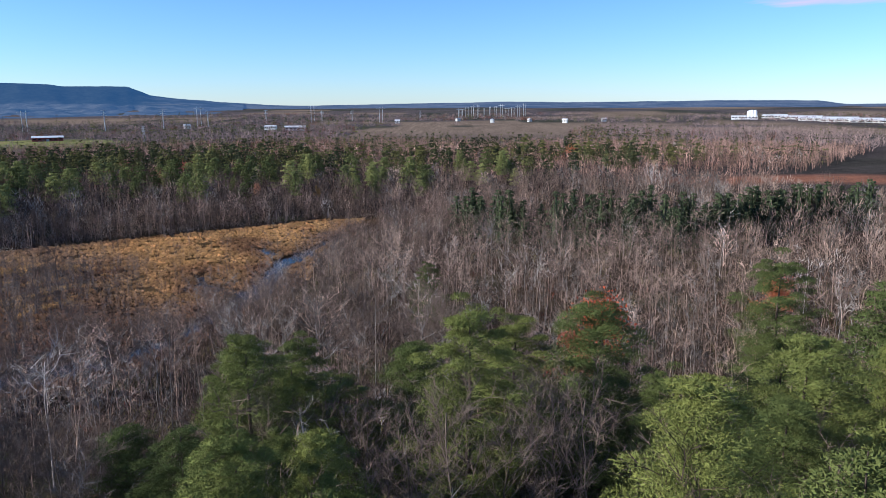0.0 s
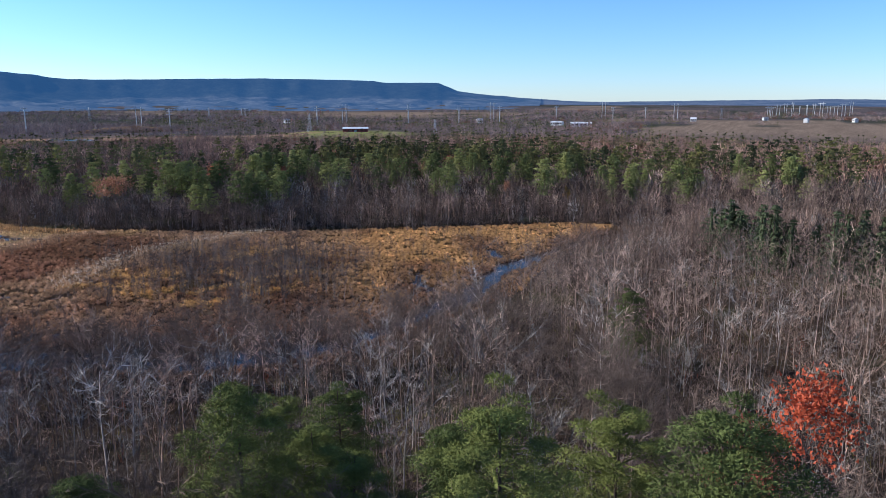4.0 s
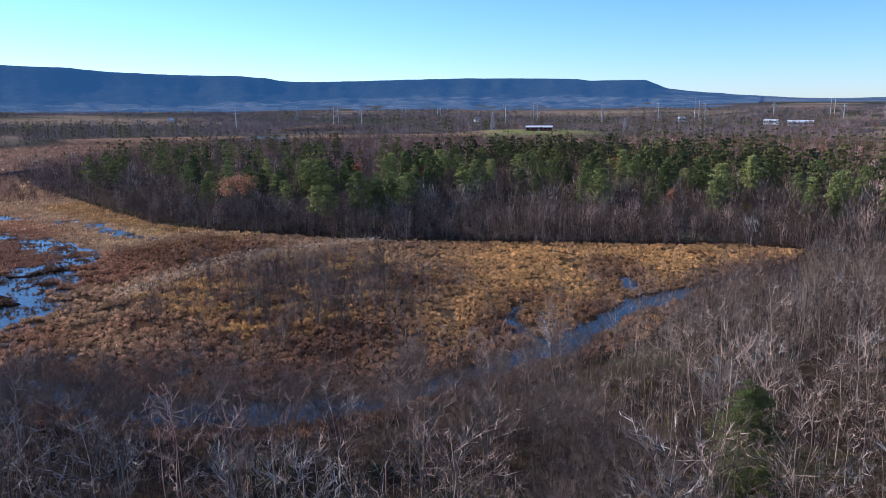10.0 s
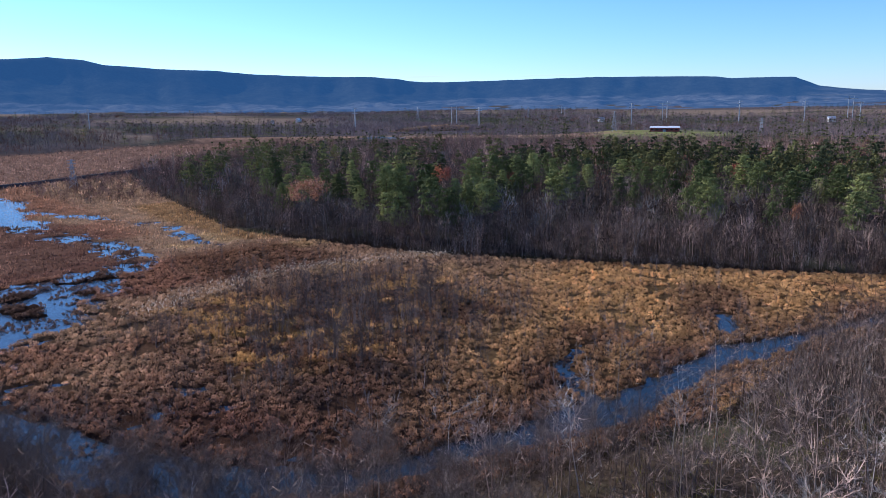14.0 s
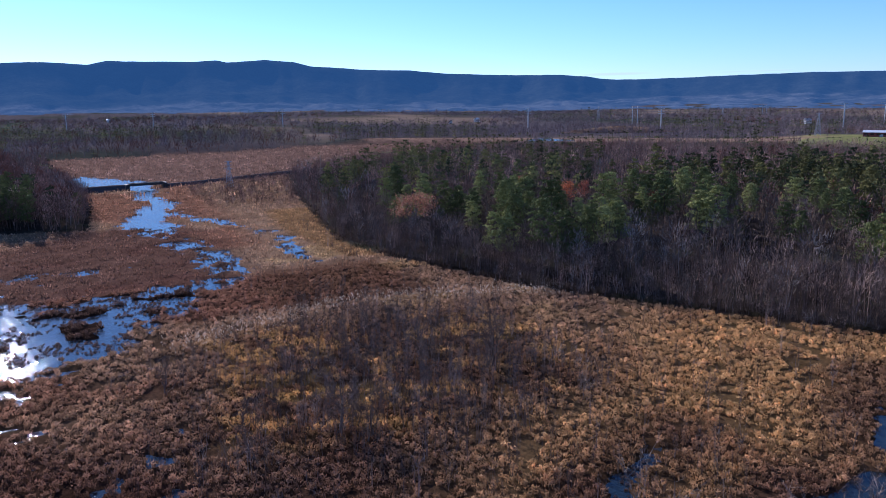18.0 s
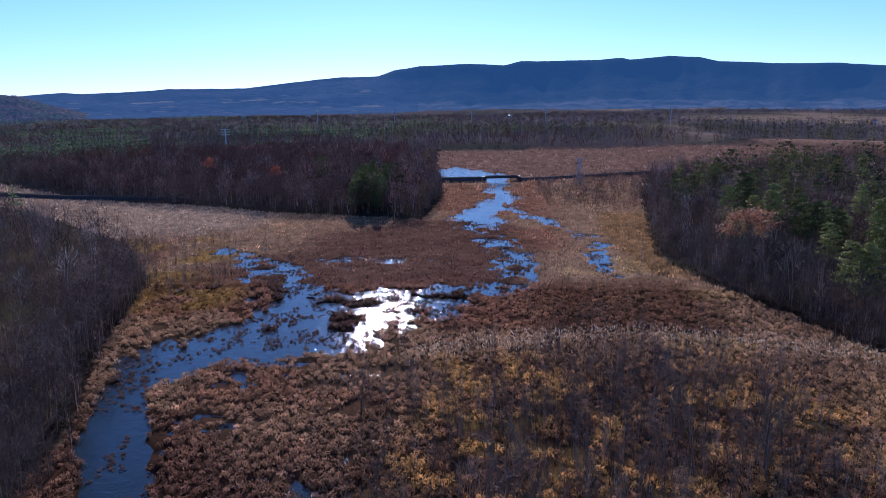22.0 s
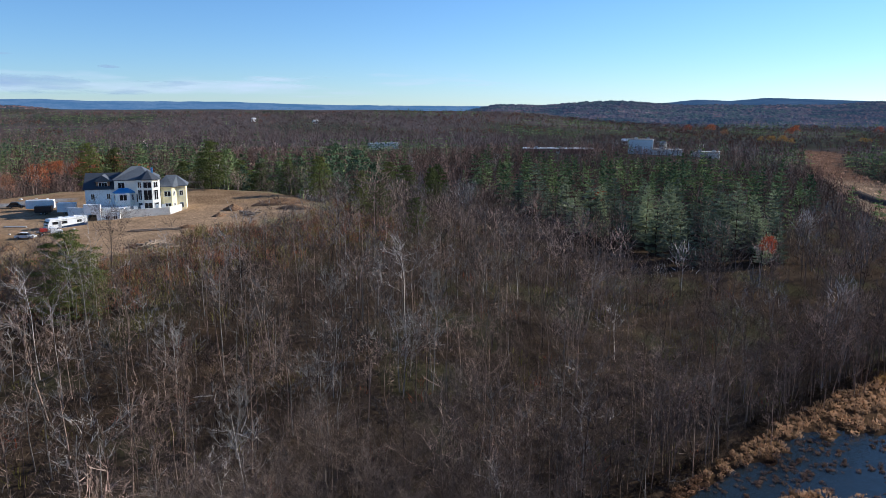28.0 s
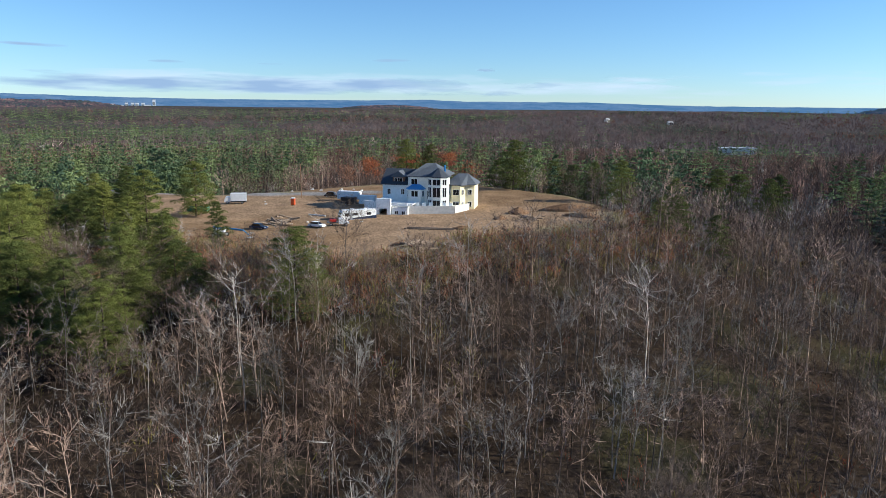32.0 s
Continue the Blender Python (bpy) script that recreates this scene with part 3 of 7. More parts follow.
def plumed_pine(seed, tall, wide, layers, per, fill, leaf, lump, clear=0.12, shape=0.5, sides=3, core=0.5, boughs=False, slim=0.62, stray=0.3, radiate=0.0):
    """A pine: (trunk, crown) as arrays; the crown is layers of lumpy boughs set with sprays round a dense heart."""
    rng = np.random.default_rng(seed)
    zs = np.linspace(0, 1, 4)
    spine = np.column_stack([np.cumsum(rng.normal(0, 0.008, (4, 2)), 0) * tall, zs * tall])
    trunk = tube(spine, tall * 0.013 * (1 - zs) + 0.03, sides)

    def reach(s):
        return wide * np.maximum(1 - s, 0) ** shape * np.interp(s, [clear, clear + 0.25, 1], [0.72, 1, 1]) + 0.25
    C, R, pieces = [], [], []
    for w in range(layers):
        s = clear + (0.985 - clear) * (w + rng.uniform(-0.25, 0.25)) / max(layers - 1, 1)
        s = min(max(s, clear), 0.97)
        ra = float(reach(s))
        n = max(2, int(round(per * (0.35 + 0.65 * ra / wide))))
        for j in range(n):
            az = 2 * np.pi * (j + rng.uniform(-0.3, 0.3)) / n + w * 1.1
            d = ra * rng.uniform(0.3, 1.12)
            C.append((math.cos(az) * d, math.sin(az) * d, s * tall + 0.16 * d + rng.normal(0, 0.02) * tall))
            R.append(lump * (0.55 + 0.55 * ra / wide) * rng.uniform(0.75, 1.25))
    C, R = np.array(C), np.array(R)
    if boughs:
        root = C * np.array([0.05, 0.05, 1]) - np.array([0, 0, 0.25]) * np.linalg.norm(C[:, :2], axis=1, keepdims=True)
        pieces.append(slivers(root, unit(C - root), np.linalg.norm(C - root, axis=1), np.full(len(C), 0.16), rng))
    k = np.repeat(np.arange(len(C)), fill)
    n = len(k)
    u = unit(rng.normal(0, 1, (n, 3)))
    u[:, 2] = np.where(u[:, 2] < -0.35, -u[:, 2], u[:, 2])
    out = unit(C * np.array([1, 1, 0]))[k]
    P = C[k] + u * R[k][:, None] * np.array([1, 1, 0.55]) * rng.uniform(0.55, 1.0, (n, 1))
    N = unit(u + 0.45 * out + np.array([0, 0, 0.35]) + rng.normal(0, stray, (n, 3)))
    D = unit(np.cross(N, rng.normal(0, 1, (n, 3))) + 0.35 * out + np.array([0, 0, 0.25]))
    L = rng.uniform(0.7, 1.3, n) * leaf
    if radiate:
        ray = rng.random(n) < radiate
        D[ray] = unit(u + 0.5 * out + np.array([0, 0, 0.35]) + rng.normal(0, 0.35, (n, 3)))[ray]
        N[ray] = unit(np.cross(D, rng.normal(0, 1, (n, 3))))[ray]
    pieces.append(facing(P - D * L[:, None] * 0.4, D, L, L * slim, N))
    if core:
        hs = np.array([clear * 0.9, clear + 0.22, 0.62, 0.93])
        ring = np.arange(6) * np.pi / 3
        rr = reach(hs)[:, None] * core * rng.uniform(0.7, 1.25, (4, 6))
        V = np.stack([np.cos(ring) * rr, np.sin(ring) * rr, np.repeat(hs[:, None] * tall, 6, 1) + rng.normal(0, 0.02, (4, 6)) * tall], -1).reshape(-1, 3)
        F = [f for i in range(3) for j in range(6) for f in ((i * 6 + j, i * 6 + (j + 1) % 6, i * 6 + 6 + (j + 1) % 6), (i * 6 + j, i * 6 + 6 + (j + 1) % 6, i * 6 + 6 + j))]
        pieces.append((V, np.array(F)))
    return trunk, join_arrays(pieces)


def layered_pine(seed, tall, wide, whorls, per, sprays, spray, clear=0.2, shape=0.6, sides=3, keel=0.12, slim=0.62):
    """A pine of flat tiers: (trunk, crown) as arrays; every bough is a folded blade set with upturned sprays."""
    rng = np.random.default_rng(seed)
    zs = np.linspace(0, 1, 4)
    spine = np.column_stack([np.cumsum(rng.normal(0, 0.01, (4, 2)), 0) * tall, zs * tall])
    trunk = tube(spine, tall * 0.012 * (1 - zs) + 0.03, sides)
    bough, P, D, L = [], [], [], []
    for w in range(whorls):
        s = min(clear + (0.97 - clear) * (w + rng.uniform(-0.2, 0.2)) / (whorls - 1), 0.97)
        s = max(s, clear)
        c = np.array([np.interp(s, zs, spine[:, k]) for k in range(3)])
        ra = wide * (1 - s) ** shape * np.interp(s, [clear, clear + 0.2, 1], [0.7, 1, 1]) + 0.3
        n = max(3, int(round(per * (0.45 + 0.55 * ra / wide))))
        for j in range(n):
            az = 2 * np.pi * (j + rng.uniform(-0.35, 0.35)) / n + w * 1.9
            ln = ra * rng.uniform(0.62, 1.1)
            up = -0.05 + 0.55 * s + rng.normal(0, 0.1)
            d = np.array([math.cos(az) * math.cos(up), math.sin(az) * math.cos(up), math.sin(up)])
            side = np.array([-math.sin(az), math.cos(az), 0]) * ln * rng.uniform(0.26, 0.4)
            drop = np.array([0, 0, -keel * ln])
            root, tip, mid = c + d * ln * 0.08, c + d * ln, c + d * ln * rng.uniform(0.66, 0.82)
            bough += [root, mid - side + drop, tip, root, tip, mid + side + drop]
            for k in range(sprays):
                f = rng.uniform(0.3, 1.0)
                P.append(c + d * ln * f + side * rng.uniform(-1, 1) * (1.2 - f) * 1.5 + np.array([0, 0, rng.uniform(-0.1, 0.12) * ln * 0.5]))
                D.append(d * 0.7 + side / ln * rng.uniform(-2.5, 2.5) + np.array([0, 0, 0.12]))
                L.append(spray * rng.uniform(0.65, 1.3))
    V = np.array(bough)
    pieces = [(V, np.arange(len(V)).reshape(-1, 3))]
    if P:
        P, D, L = np.array(P), unit(np.array(D)), np.array(L)
        N = unit(np.array([0, 0, 1.0]) + 0.5 * unit(P * np.array([1, 1, 0])) + rng.normal(0, 0.4, P.shape))
        pieces.append(facing(P - D * L[:, None] * 0.3, D, L, L * slim, N))
    pieces.append(slivers(np.tile(spine[-1:] - np.array([0, 0, 0.07 * tall]), (6, 1)), unit(rng.normal(0, 0.25, (6, 3)) + np.array([0, 0, 1.0])), np.full(6, 0.07 * tall), np.full(6, spray * 0.7), rng))
    return trunk, join_arrays(pieces)


def leafy_tree(seed, tall, wide, limbs, leaves, leaf, sides=5):
    """A broad tree that keeps its dry leaves: (trunk, limbs and twigs, leaves)."""
    trunk, twigs = bare_tree(seed, tall * 0.95, limbs, limbs * 3, limbs * 6, sides, 0.25, 0.05)
    rng = np.random.default_rng(seed + 50)
    ctr = []
    for i in range(limbs * 3):
        az, el, r = rng.uniform(0, 2 * np.pi), rng.uniform(-0.35, 1.4), rng.uniform(0.55, 1.0)
        ctr.append((math.cos(az) * math.cos(el) * wide * r, math.sin(az) * math.cos(el) * wide * r, tall * 0.66 + math.sin(el) * tall * 0.3 * r))
    ctr = np.array(ctr)
    k = rng.integers(0, len(ctr), leaves)
    P = ctr[k] + rng.normal(0, wide * 0.17, (leaves, 3))
    D = unit(rng.normal(0, 1, (leaves, 3)))
    return trunk, twigs, slivers(P, D, rng.uniform(0.7, 1.4, leaves) * leaf, np.full(leaves, leaf * 0.9), rng)


def tree_thing(name, label, category, group, trunk, crown, crown_mat, extra=None, bark=None):
    root = new(name)
    tagged(root, label, category, group)
    mesh_object("trunk", *trunk, bark or BARK, root, shade=True)
    mesh_object("crown", *crown, crown_mat, root)
    if extra:
        mesh_object("foliage", *extra[0], extra[1], root, colours=extra[2])
    return root


# ---- trees: where they stand ----
# outlines of conifer-rich woods, share of conifers
NORTH_GROVES = [
    ([(-300, 236), (-225, 240), (-165, 262), (-190, 330), (-260, 400), (-380, 420), (-500, 360), (-420, 255)], 0.62),
    ([(-190, 300), (-90, 320), (-40, 345), (60, 400), (200, 520), (110, 640), (-60, 560), (-240, 560), (-330, 470)], 0.42),
    ([(-330, 420), (-60, 400), (-80, 560), (-280, 580)], 0.85),
    ([(-420, 128), (-336, 130), (-345, 96), (-362, 60), (-385, 40), (-420, 60), (-440, 110)], 0.1),
    ([(-330, 132), (-345, 150), (-400, 150), (-420, 135), (-400, 118), (-340, 118)], 0.6),
]
SOUTH_GROVES = [
    ([(-196, 46), (-282, -48), (-375, -195), (-400, -330), (-250, -310), (-205, -243), (-185, -110), (-192, -10)], 0.52),
    ([(-26, 76), (-28, 44), (-8, 16), (14, -8), (30, -30), (64, -40), (110, -118), (110, -160), (320, -380), (370, -100), (130, 0), (66, 80), (30, 84), (0, 80)], 0.8),
    ([(-20, -130), (-60, -140), (-110, -80), (-150, -150), (-120, -300), (0, -300)], 0.35),
    ([(-1500, -400), (-780, 60), (-1000, 60), (-1100, 700), (-1500, 700)], 0.5),
]
EAST_GROVES = [
    ([(36, -60), (62, -120), (50, -177), (120, -420), (250, -710), (410, -470), (330, -200), (100, -40)], 0.9),
    ([(20, -330), (-60, -400), (-80, -560), (100, -800), (250, -710), (120, -420)], 0.5),
    ([(-190, -480), (-130, -560), (-250, -660), (-340, -560)], 0.8),
    ([(-130, -330), (-90, -420), (-160, -440), (-200, -370)], 0.6),
]
GROVES = NORTH_GROVES + SOUTH_GROVES + EAST_GROVES


def conifer_share(x, y):
    s = np.where(np.hypot(x, y) > 600, np.where(y < 0, 0.85, 0.5) * smooth(0.51, 0.57, fbm(x, y, 190, 71)) + 0.05, 0.0)
    s = np.where((y < -60) & (x > -400 + 0.2 * (y + 330)) & (np.hypot(x, y) > 330) & (np.hypot(x, y) <= 600), 0.55 * smooth(0.5, 0.58, fbm(x, y, 120, 73)) + 0.04, s)
    for pts, share in GROVES:
        s = np.maximum(s, share * smooth(-4, 8, inside(x, y, pts)) * (0.5 + 0.9 * fbm(x, y, 25, 72)))
    return s




def out(yaw, dist, x0=-20, y0=100):
    """The place at a bearing and a distance from a point."""
    return x0 - math.sin(radians(yaw)) * dist, y0 + math.cos(radians(yaw)) * dist


WORKS = [(147.9, 700), (145.9, 690), (154.2, 700), (143.2, 690), (168.0, 860)]   # bearing and distance of the works from the marsh
WORKS_VIEW = [[out(a, d + 12, -69, 179), out(a, d - 24, -69, 179)] for a, d in WORKS]


def open_land(x, y):
    """True where no tree stands: marsh, yard, far fields, drive."""
    o = inside(x, y, MARSH) > -1.5
    o |= inside(x, y, FIELD) > -3
    o |= to_line(x, y, [(20, -66), (70, -60), (140, -86)])[0] < 5
    o |= np.hypot((x + 470) * 0.55, (y - 838) * 0.62) < 54
    o |= to_line(x, y, REED_STRIP)[0] < 42
    o |= np.hypot((x - 205) / 85, (y - 428) / 24) < 1
    for line in WORKS_VIEW:
        o |= to_line(x, y, line)[0] < 12
    o |= (np.hypot(x + 60, y - 150) > 700) & (fbm(x, y, 340, 45) > 0.625) & (y > 400)
    return o


def jitter_grid(x0, x1, y0, y1, step, seed):
    rng = np.random.default_rng(seed)
    x, y = np.meshgrid(np.arange(x0, x1, step), np.arange(y0, y1, step))
    x, y = x.ravel() + rng.uniform(-0.48, 0.48, x.size) * step, y.ravel() + rng.uniform(-0.48, 0.48, x.size) * step
    keep = ~open_land(x, y)
    return x[keep], y[keep], rng


WALKSIDE = [(-48, 42), (-14, 66), (30, 64), (10, 100), (-25, 150), (-70, 118), (-95, 92)]   # bank line with the nearest woods
BARE = [bare_tree(100 + i, h, n, 260, 2600, 5, fork=f, twig_width=0.017, fat=0.0066) for i, (h, f, n) in
        enumerate([(12, 0.3, 15), (14, 0.4, 16), (10, 0.2, 14), (13, 0.22, 17), (15, 0.45, 15), (11, 0.16, 16), (12.5, 0.35, 14)])]
BARE_MID = [join_arrays(bare_tree(140 + i, h, 10, 50, 250, 3, fork=f, twig_width=0.036, fat=0.0048, rings=4)) for i, (h, f) in
            enumerate([(12, 0.3), (14, 0.4), (10, 0.2), (13, 0.22), (15, 0.45)])]


def brush(seed, tall, wide, n, length, thick, low=0.15, stems=2, across=0.0):
    """A far leafless crown: twigs fanning out of an uneven open dome on its stems."""
    rng = np.random.default_rng(seed)
    a, u, r = rng.uniform(0, 2 * np.pi, n), rng.uniform(-0.6, 1.0, n), rng.uniform(0.45, 1.0, n)
    h = np.sqrt(np.maximum(1 - np.clip(u, 0, 1) ** 2, 0.05))
    mid = tall * (low + 0.45 * (1 - low))
    lump = 1 + 0.25 * np.sin(a * 3 + seed)
    P = np.column_stack([np.cos(a) * h * r * wide * lump, np.sin(a) * h * r * wide * lump, np.maximum(mid + np.where(u > 0, u * (tall - mid) * 0.9, u * (mid - low * tall) * 1.5) * r, 0)])
    dome = np.column_stack([np.cos(a) * h, np.sin(a) * h, 0.1 + 0.4 * u])
    D = unit(np.column_stack([np.cos(a) * h * 0.6, np.sin(a) * h * 0.6, 0.85 + 0.6 * u]) + rng.normal(0, 0.36, (n, 3)))
    L = rng.uniform(0.7, 1.3, n) * length
    if across:
        D = unit(D + rng.normal(0, 0.6, (n, 3)))
        twigs = facing(P - D * L[:, None] * 0.5, D, L, np.full(n, thick), unit(dome + rng.normal(0, across, (n, 3))))
    else:
        twigs = slivers(P - D * L[:, None] * 0.5, D, L, np.full(n, thick), rng)
    if not stems:
        return twigs
    foot = rng.normal(0, 0.12 * wide, (stems, 3)) * np.array([1, 1, 0])
    rise = unit(rng.normal(0, 0.09, (stems, 3)) + np.array([0, 0, 1]))
    return join_arrays([twigs, slivers(foot, rise, rng.uniform(0.7, 0.95, stems) * tall, np.full(stems, thick * 1.3), rng)])


BARE_FAR = [brush(160 + i, 11.5, 2.6, 30, 1.7, 0.2, 0.08, 2) for i in range(6)]
BARE_BAND = [brush(152 + i, 12, 3.6, 19, 2.4, 0.36, 0.05, 1) for i in range(5)]
BARE_SEMI = [brush(165 + i, 12, 3.0, 76, 1.6, 0.12, 0.25, 3) for i in range(5)]
BARE_HEM = [brush(190 + i, 10, 2.6, 54, 1.5, 0.09, 0.0, 4) for i in range(5)]
BARE_VERY_FAR = [brush(170 + i, 11, 5.2, 20, 3.0, 0.7, 0.0, 0) for i in range(6)]
UNDER = [brush(180 + i, 1.8, 1.1, 22, 0.75, 0.03, 0.0) for i in range(5)]
PINES = [plumed_pine(200 + i, h, w, 16, 12, 470, 0.18, 1.28, cl, sh, 6, 0, True, 0.3, 0.28, 0.35) for i, (h, w, sh, cl) in
         enumerate([(20, 5.6, 0.46, 0.10), (18, 5.2, 0.52, 0.08), (22, 5.8, 0.42, 0.14), (16, 5.0, 0.5, 0.06)])]
PINES_THIN = [plumed_pine(210 + i, h, w, 13, 10, 220, 0.27, 1.2, cl, sh, 5, 0, True, 0.32, 0.25, 0.3) for i, (h, w, sh, cl) in
              enumerate([(17, 4.7, 0.52, 0.12), (15, 4.5, 0.6, 0.1), (18, 5.0, 0.48, 0.16), (14, 4.5, 0.55, 0.08)])]
PINES_GROVE = [plumed_pine(220 + i, h, w, 10, 10, 24, 0.75, 1.35, cl, sh, core=0, slim=0.5, stray=0.3, radiate=0.35) for i, (h, w, sh, cl) in
               enumerate([(17, 4.6, 0.5, 0.3), (15, 4.4, 0.62, 0.24), (18.5, 5.0, 0.46, 0.36), (16, 4.4, 0.56, 0.28), (19, 4.8, 0.58, 0.4)])]
PINES_MID = [join_arrays(plumed_pine(226 + i, h, w, 8, 8, 10, 0.95, 1.45, cl, sh, core=0, slim=0.55, stray=0.3, radiate=0.3)) for i, (h, w, sh, cl) in
             enumerate([(16, 4.6, 0.5, 0.3), (14.5, 4.4, 0.6, 0.25), (18, 5.0, 0.46, 0.36), (15.5, 4.4, 0.56, 0.3)])]
PINES_SEMI = [join_arrays(plumed_pine(230 + i, h, w, 6, 7, 5, 1.35, 1.6, 0.3, sh, core=0, slim=0.6, stray=0.3)) for i, (h, w, sh) in
              enumerate([(15, 4.7, 0.5), (13.5, 4.4, 0.6), (16.5, 5.1, 0.46), (12.5, 4.5, 0.55)])]
PINES_FAR = [join_arrays(layered_pine(240 + i, 13, 5.2, 3, 5, 0, 2.0, 0.15, 0.45)) for i in range(3)]
PINES_TIERED = [layered_pine(250 + i, h, w, 13, 8, 9, 1.15, cl, sh, slim=0.3) for i, (h, w, sh, cl) in
                enumerate([(18, 4.6, 0.72, 0.1), (16, 4.3, 0.8, 0.08), (20, 4.8, 0.66, 0.14), (17, 4.4, 0.75, 0.1), (14, 4.2, 0.85, 0.06)])]
PINES_CONE = [join_arrays(layered_pine(256 + i, h, w, 9, 6, 3, 1.5, 0.1, sh, slim=0.35)) for i, (h, w, sh) in enumerate([(16, 4.5, 0.75), (14, 4.3, 0.85), (18, 4.7, 0.7)])]
SPRUCES = [plumed_pine(260 + i, h, w, 12, 7, 9, 0.85, 1.0, 0.03, 0.85, 5, 0.25, True, 0.5, 0.4) for i, (h, w) in enumerate([(17, 4.2), (15, 4.0)])]


def bark_colours(rng, n, x, y):
    """Grey, brown and purplish bark by stand; distance haze is tinted in beyond 600 m."""
    g = fbm(x, y, 45, 81)[:, None]
    c = np.array([0.245, 0.18, 0.14]) * (1 - g) + np.array([0.21, 0.142, 0.108]) * g
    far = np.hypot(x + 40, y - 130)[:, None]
    # the blue tint past 700 m puts haze into the bark colour
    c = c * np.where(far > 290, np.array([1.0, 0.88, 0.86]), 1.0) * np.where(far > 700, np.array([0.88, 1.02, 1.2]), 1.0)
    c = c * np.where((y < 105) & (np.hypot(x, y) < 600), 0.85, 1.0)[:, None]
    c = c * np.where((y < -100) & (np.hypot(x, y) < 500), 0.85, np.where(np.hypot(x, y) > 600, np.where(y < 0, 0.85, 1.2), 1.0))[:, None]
    pale = (rng.random(n) < np.where(np.hypot(x + 40, y - 130) > 290, 0.3, 1) * (np.hypot(x, y) < 750) * (0.12 + 0.25 * smooth(0.6, 0.7, fbm(x, y, 60, 82))) + 0.55 * (1 - smooth(40, 70, np.hypot((x + 115) * 0.7, y + 170))))[:, None]
    c = np.where(pale, np.array([0.225, 0.197, 0.173]), c)
    pale = ((y < 105) & (y > -30) & (x > -100) & (rng.random(n) < 0.22))[:, None]
    c = np.where(pale, np.array([0.235, 0.21, 0.187]), c)
    rust = (rng.random(n) < 0.3 * (np.hypot(x, y) > 400) * smooth(0.56, 0.66, fbm(x, y, 170, 83)) + 0.3 * (x < -560) * (y < 500))[:, None]
    c = np.where(rust, np.array([0.17, 0.075, 0.05]), c)
    return c * np.exp(rng.normal(-0.1, 0.5, (n, 1)) * np.where(np.hypot(x, y)[:, None] > 700, 0.3, 1.0))


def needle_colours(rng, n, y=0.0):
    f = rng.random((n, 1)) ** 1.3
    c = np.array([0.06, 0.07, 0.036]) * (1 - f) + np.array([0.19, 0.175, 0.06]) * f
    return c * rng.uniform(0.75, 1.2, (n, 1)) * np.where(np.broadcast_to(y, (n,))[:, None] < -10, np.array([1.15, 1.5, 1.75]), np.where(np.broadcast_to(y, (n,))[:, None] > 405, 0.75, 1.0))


def stuff(name, label, category, mat, data):
    V, F, C = data
    ob = mesh_object(name, V, F, mat, colours=C)
    return tagged(ob, label, category, kind="stuff")


def stand(root, px, py, pz, turn, wide, tall):
    root.matrix_basis = Matrix.LocRotScale((px, py, pz), Euler((0, 0, turn)), (wide, wide, tall))


def plant(roots, n, px, py, pz, turn, wide, tall):
    """The n-th of many: the first few are the models themselves, the rest their copies."""
    k = n % len(roots)
    m = Matrix.LocRotScale((px, py, pz), Euler((0, 0, turn)), (wide, wide, tall))
    if n < len(roots):
        roots[k].matrix_basis = m
        return roots[k]
    return copy_thing(roots[k], m @ Matrix.Diagonal((*[1 / v for v in roots[k].scale], 1)))


BIRCHES = [(-33, 143, 1.0), (-27.5, 148, 0.95), (-30, 152, 0.8), (-13, 171, 1.2), (20, 120, 1.1), (-52, 118, 0.9), (-68, 88, 1.1), (-80, 78, 1.0), (-96, 70, 1.2), (-60, 72, 1.1), (-105, 55, 1.2), (-86, 52, 1.0), (-15, 118, 1.0), (8, 140, 1.1)]
# woods round the marsh
x, y, rng = jitter_grid(-330, 190, -172, 470, 3.6, 300)
r = np.hypot(x + 40, y - 130)
keep = (r < 290) & (rng.random(len(x)) < 0.95 - np.where(y > 200, 0.45, 0.66) * smooth(110, 200, r))
x, y = x[keep], y[keep]
z = height(x, y)
share = conifer_share(x, y)
keep = rng.random(len(x)) > np.minimum(share, 0.9) * np.where(y > 200, 0.2, 0.85)
x, y, z = x[keep], y[keep], z[keep]
con_x, con_y, rng_con = jitter_grid(-330, 190, -172, 470, 7.4, 301)
keep = (np.hypot(con_x + 40, con_y - 130) < 290) & (rng_con.random(len(con_x)) < conifer_share(con_x, con_y) * np.where(con_y > 200, 0.6, 1.0)) & ((con_y < 200) | (inside(con_x, con_y, MARSH) < -12))
con_x, con_y = con_x[keep], con_y[keep]
con_z = height(con_x, con_y)


def stature(px, py):
    """Young trees on the bank and below the yard, taller ones farther off."""
    yard = -inside(px, py, FIELD)
    s = 0.78 + 0.22 * smooth(120, 200, np.hypot(px + 40, py - 130))
    return s * np.where(py > -25, 0.3 + 0.7 * smooth(6, 34, yard), 1.0)


size_here = stature(x, y)
near = np.argsort(to_line(x, y, WALKSIDE)[0])[:212]
bare_roots = [tree_thing("bare_tree", "leafless grey broadleaf tree in a dense wood", "tree", "bare trees on the bank", t, c, TWIGS) for t, c in BARE]
for n, i in enumerate(near):
    s = rng.choice([0.6, 0.8, 1.0, 1.25]) * rng.uniform(0.85, 1.15) * size_here[i]
    plant(bare_roots, n, x[i], y[i], z[i] - 0.15, rng.uniform(0, 6.28), s * 1.3, s * rng.uniform(0.82, 1.05))
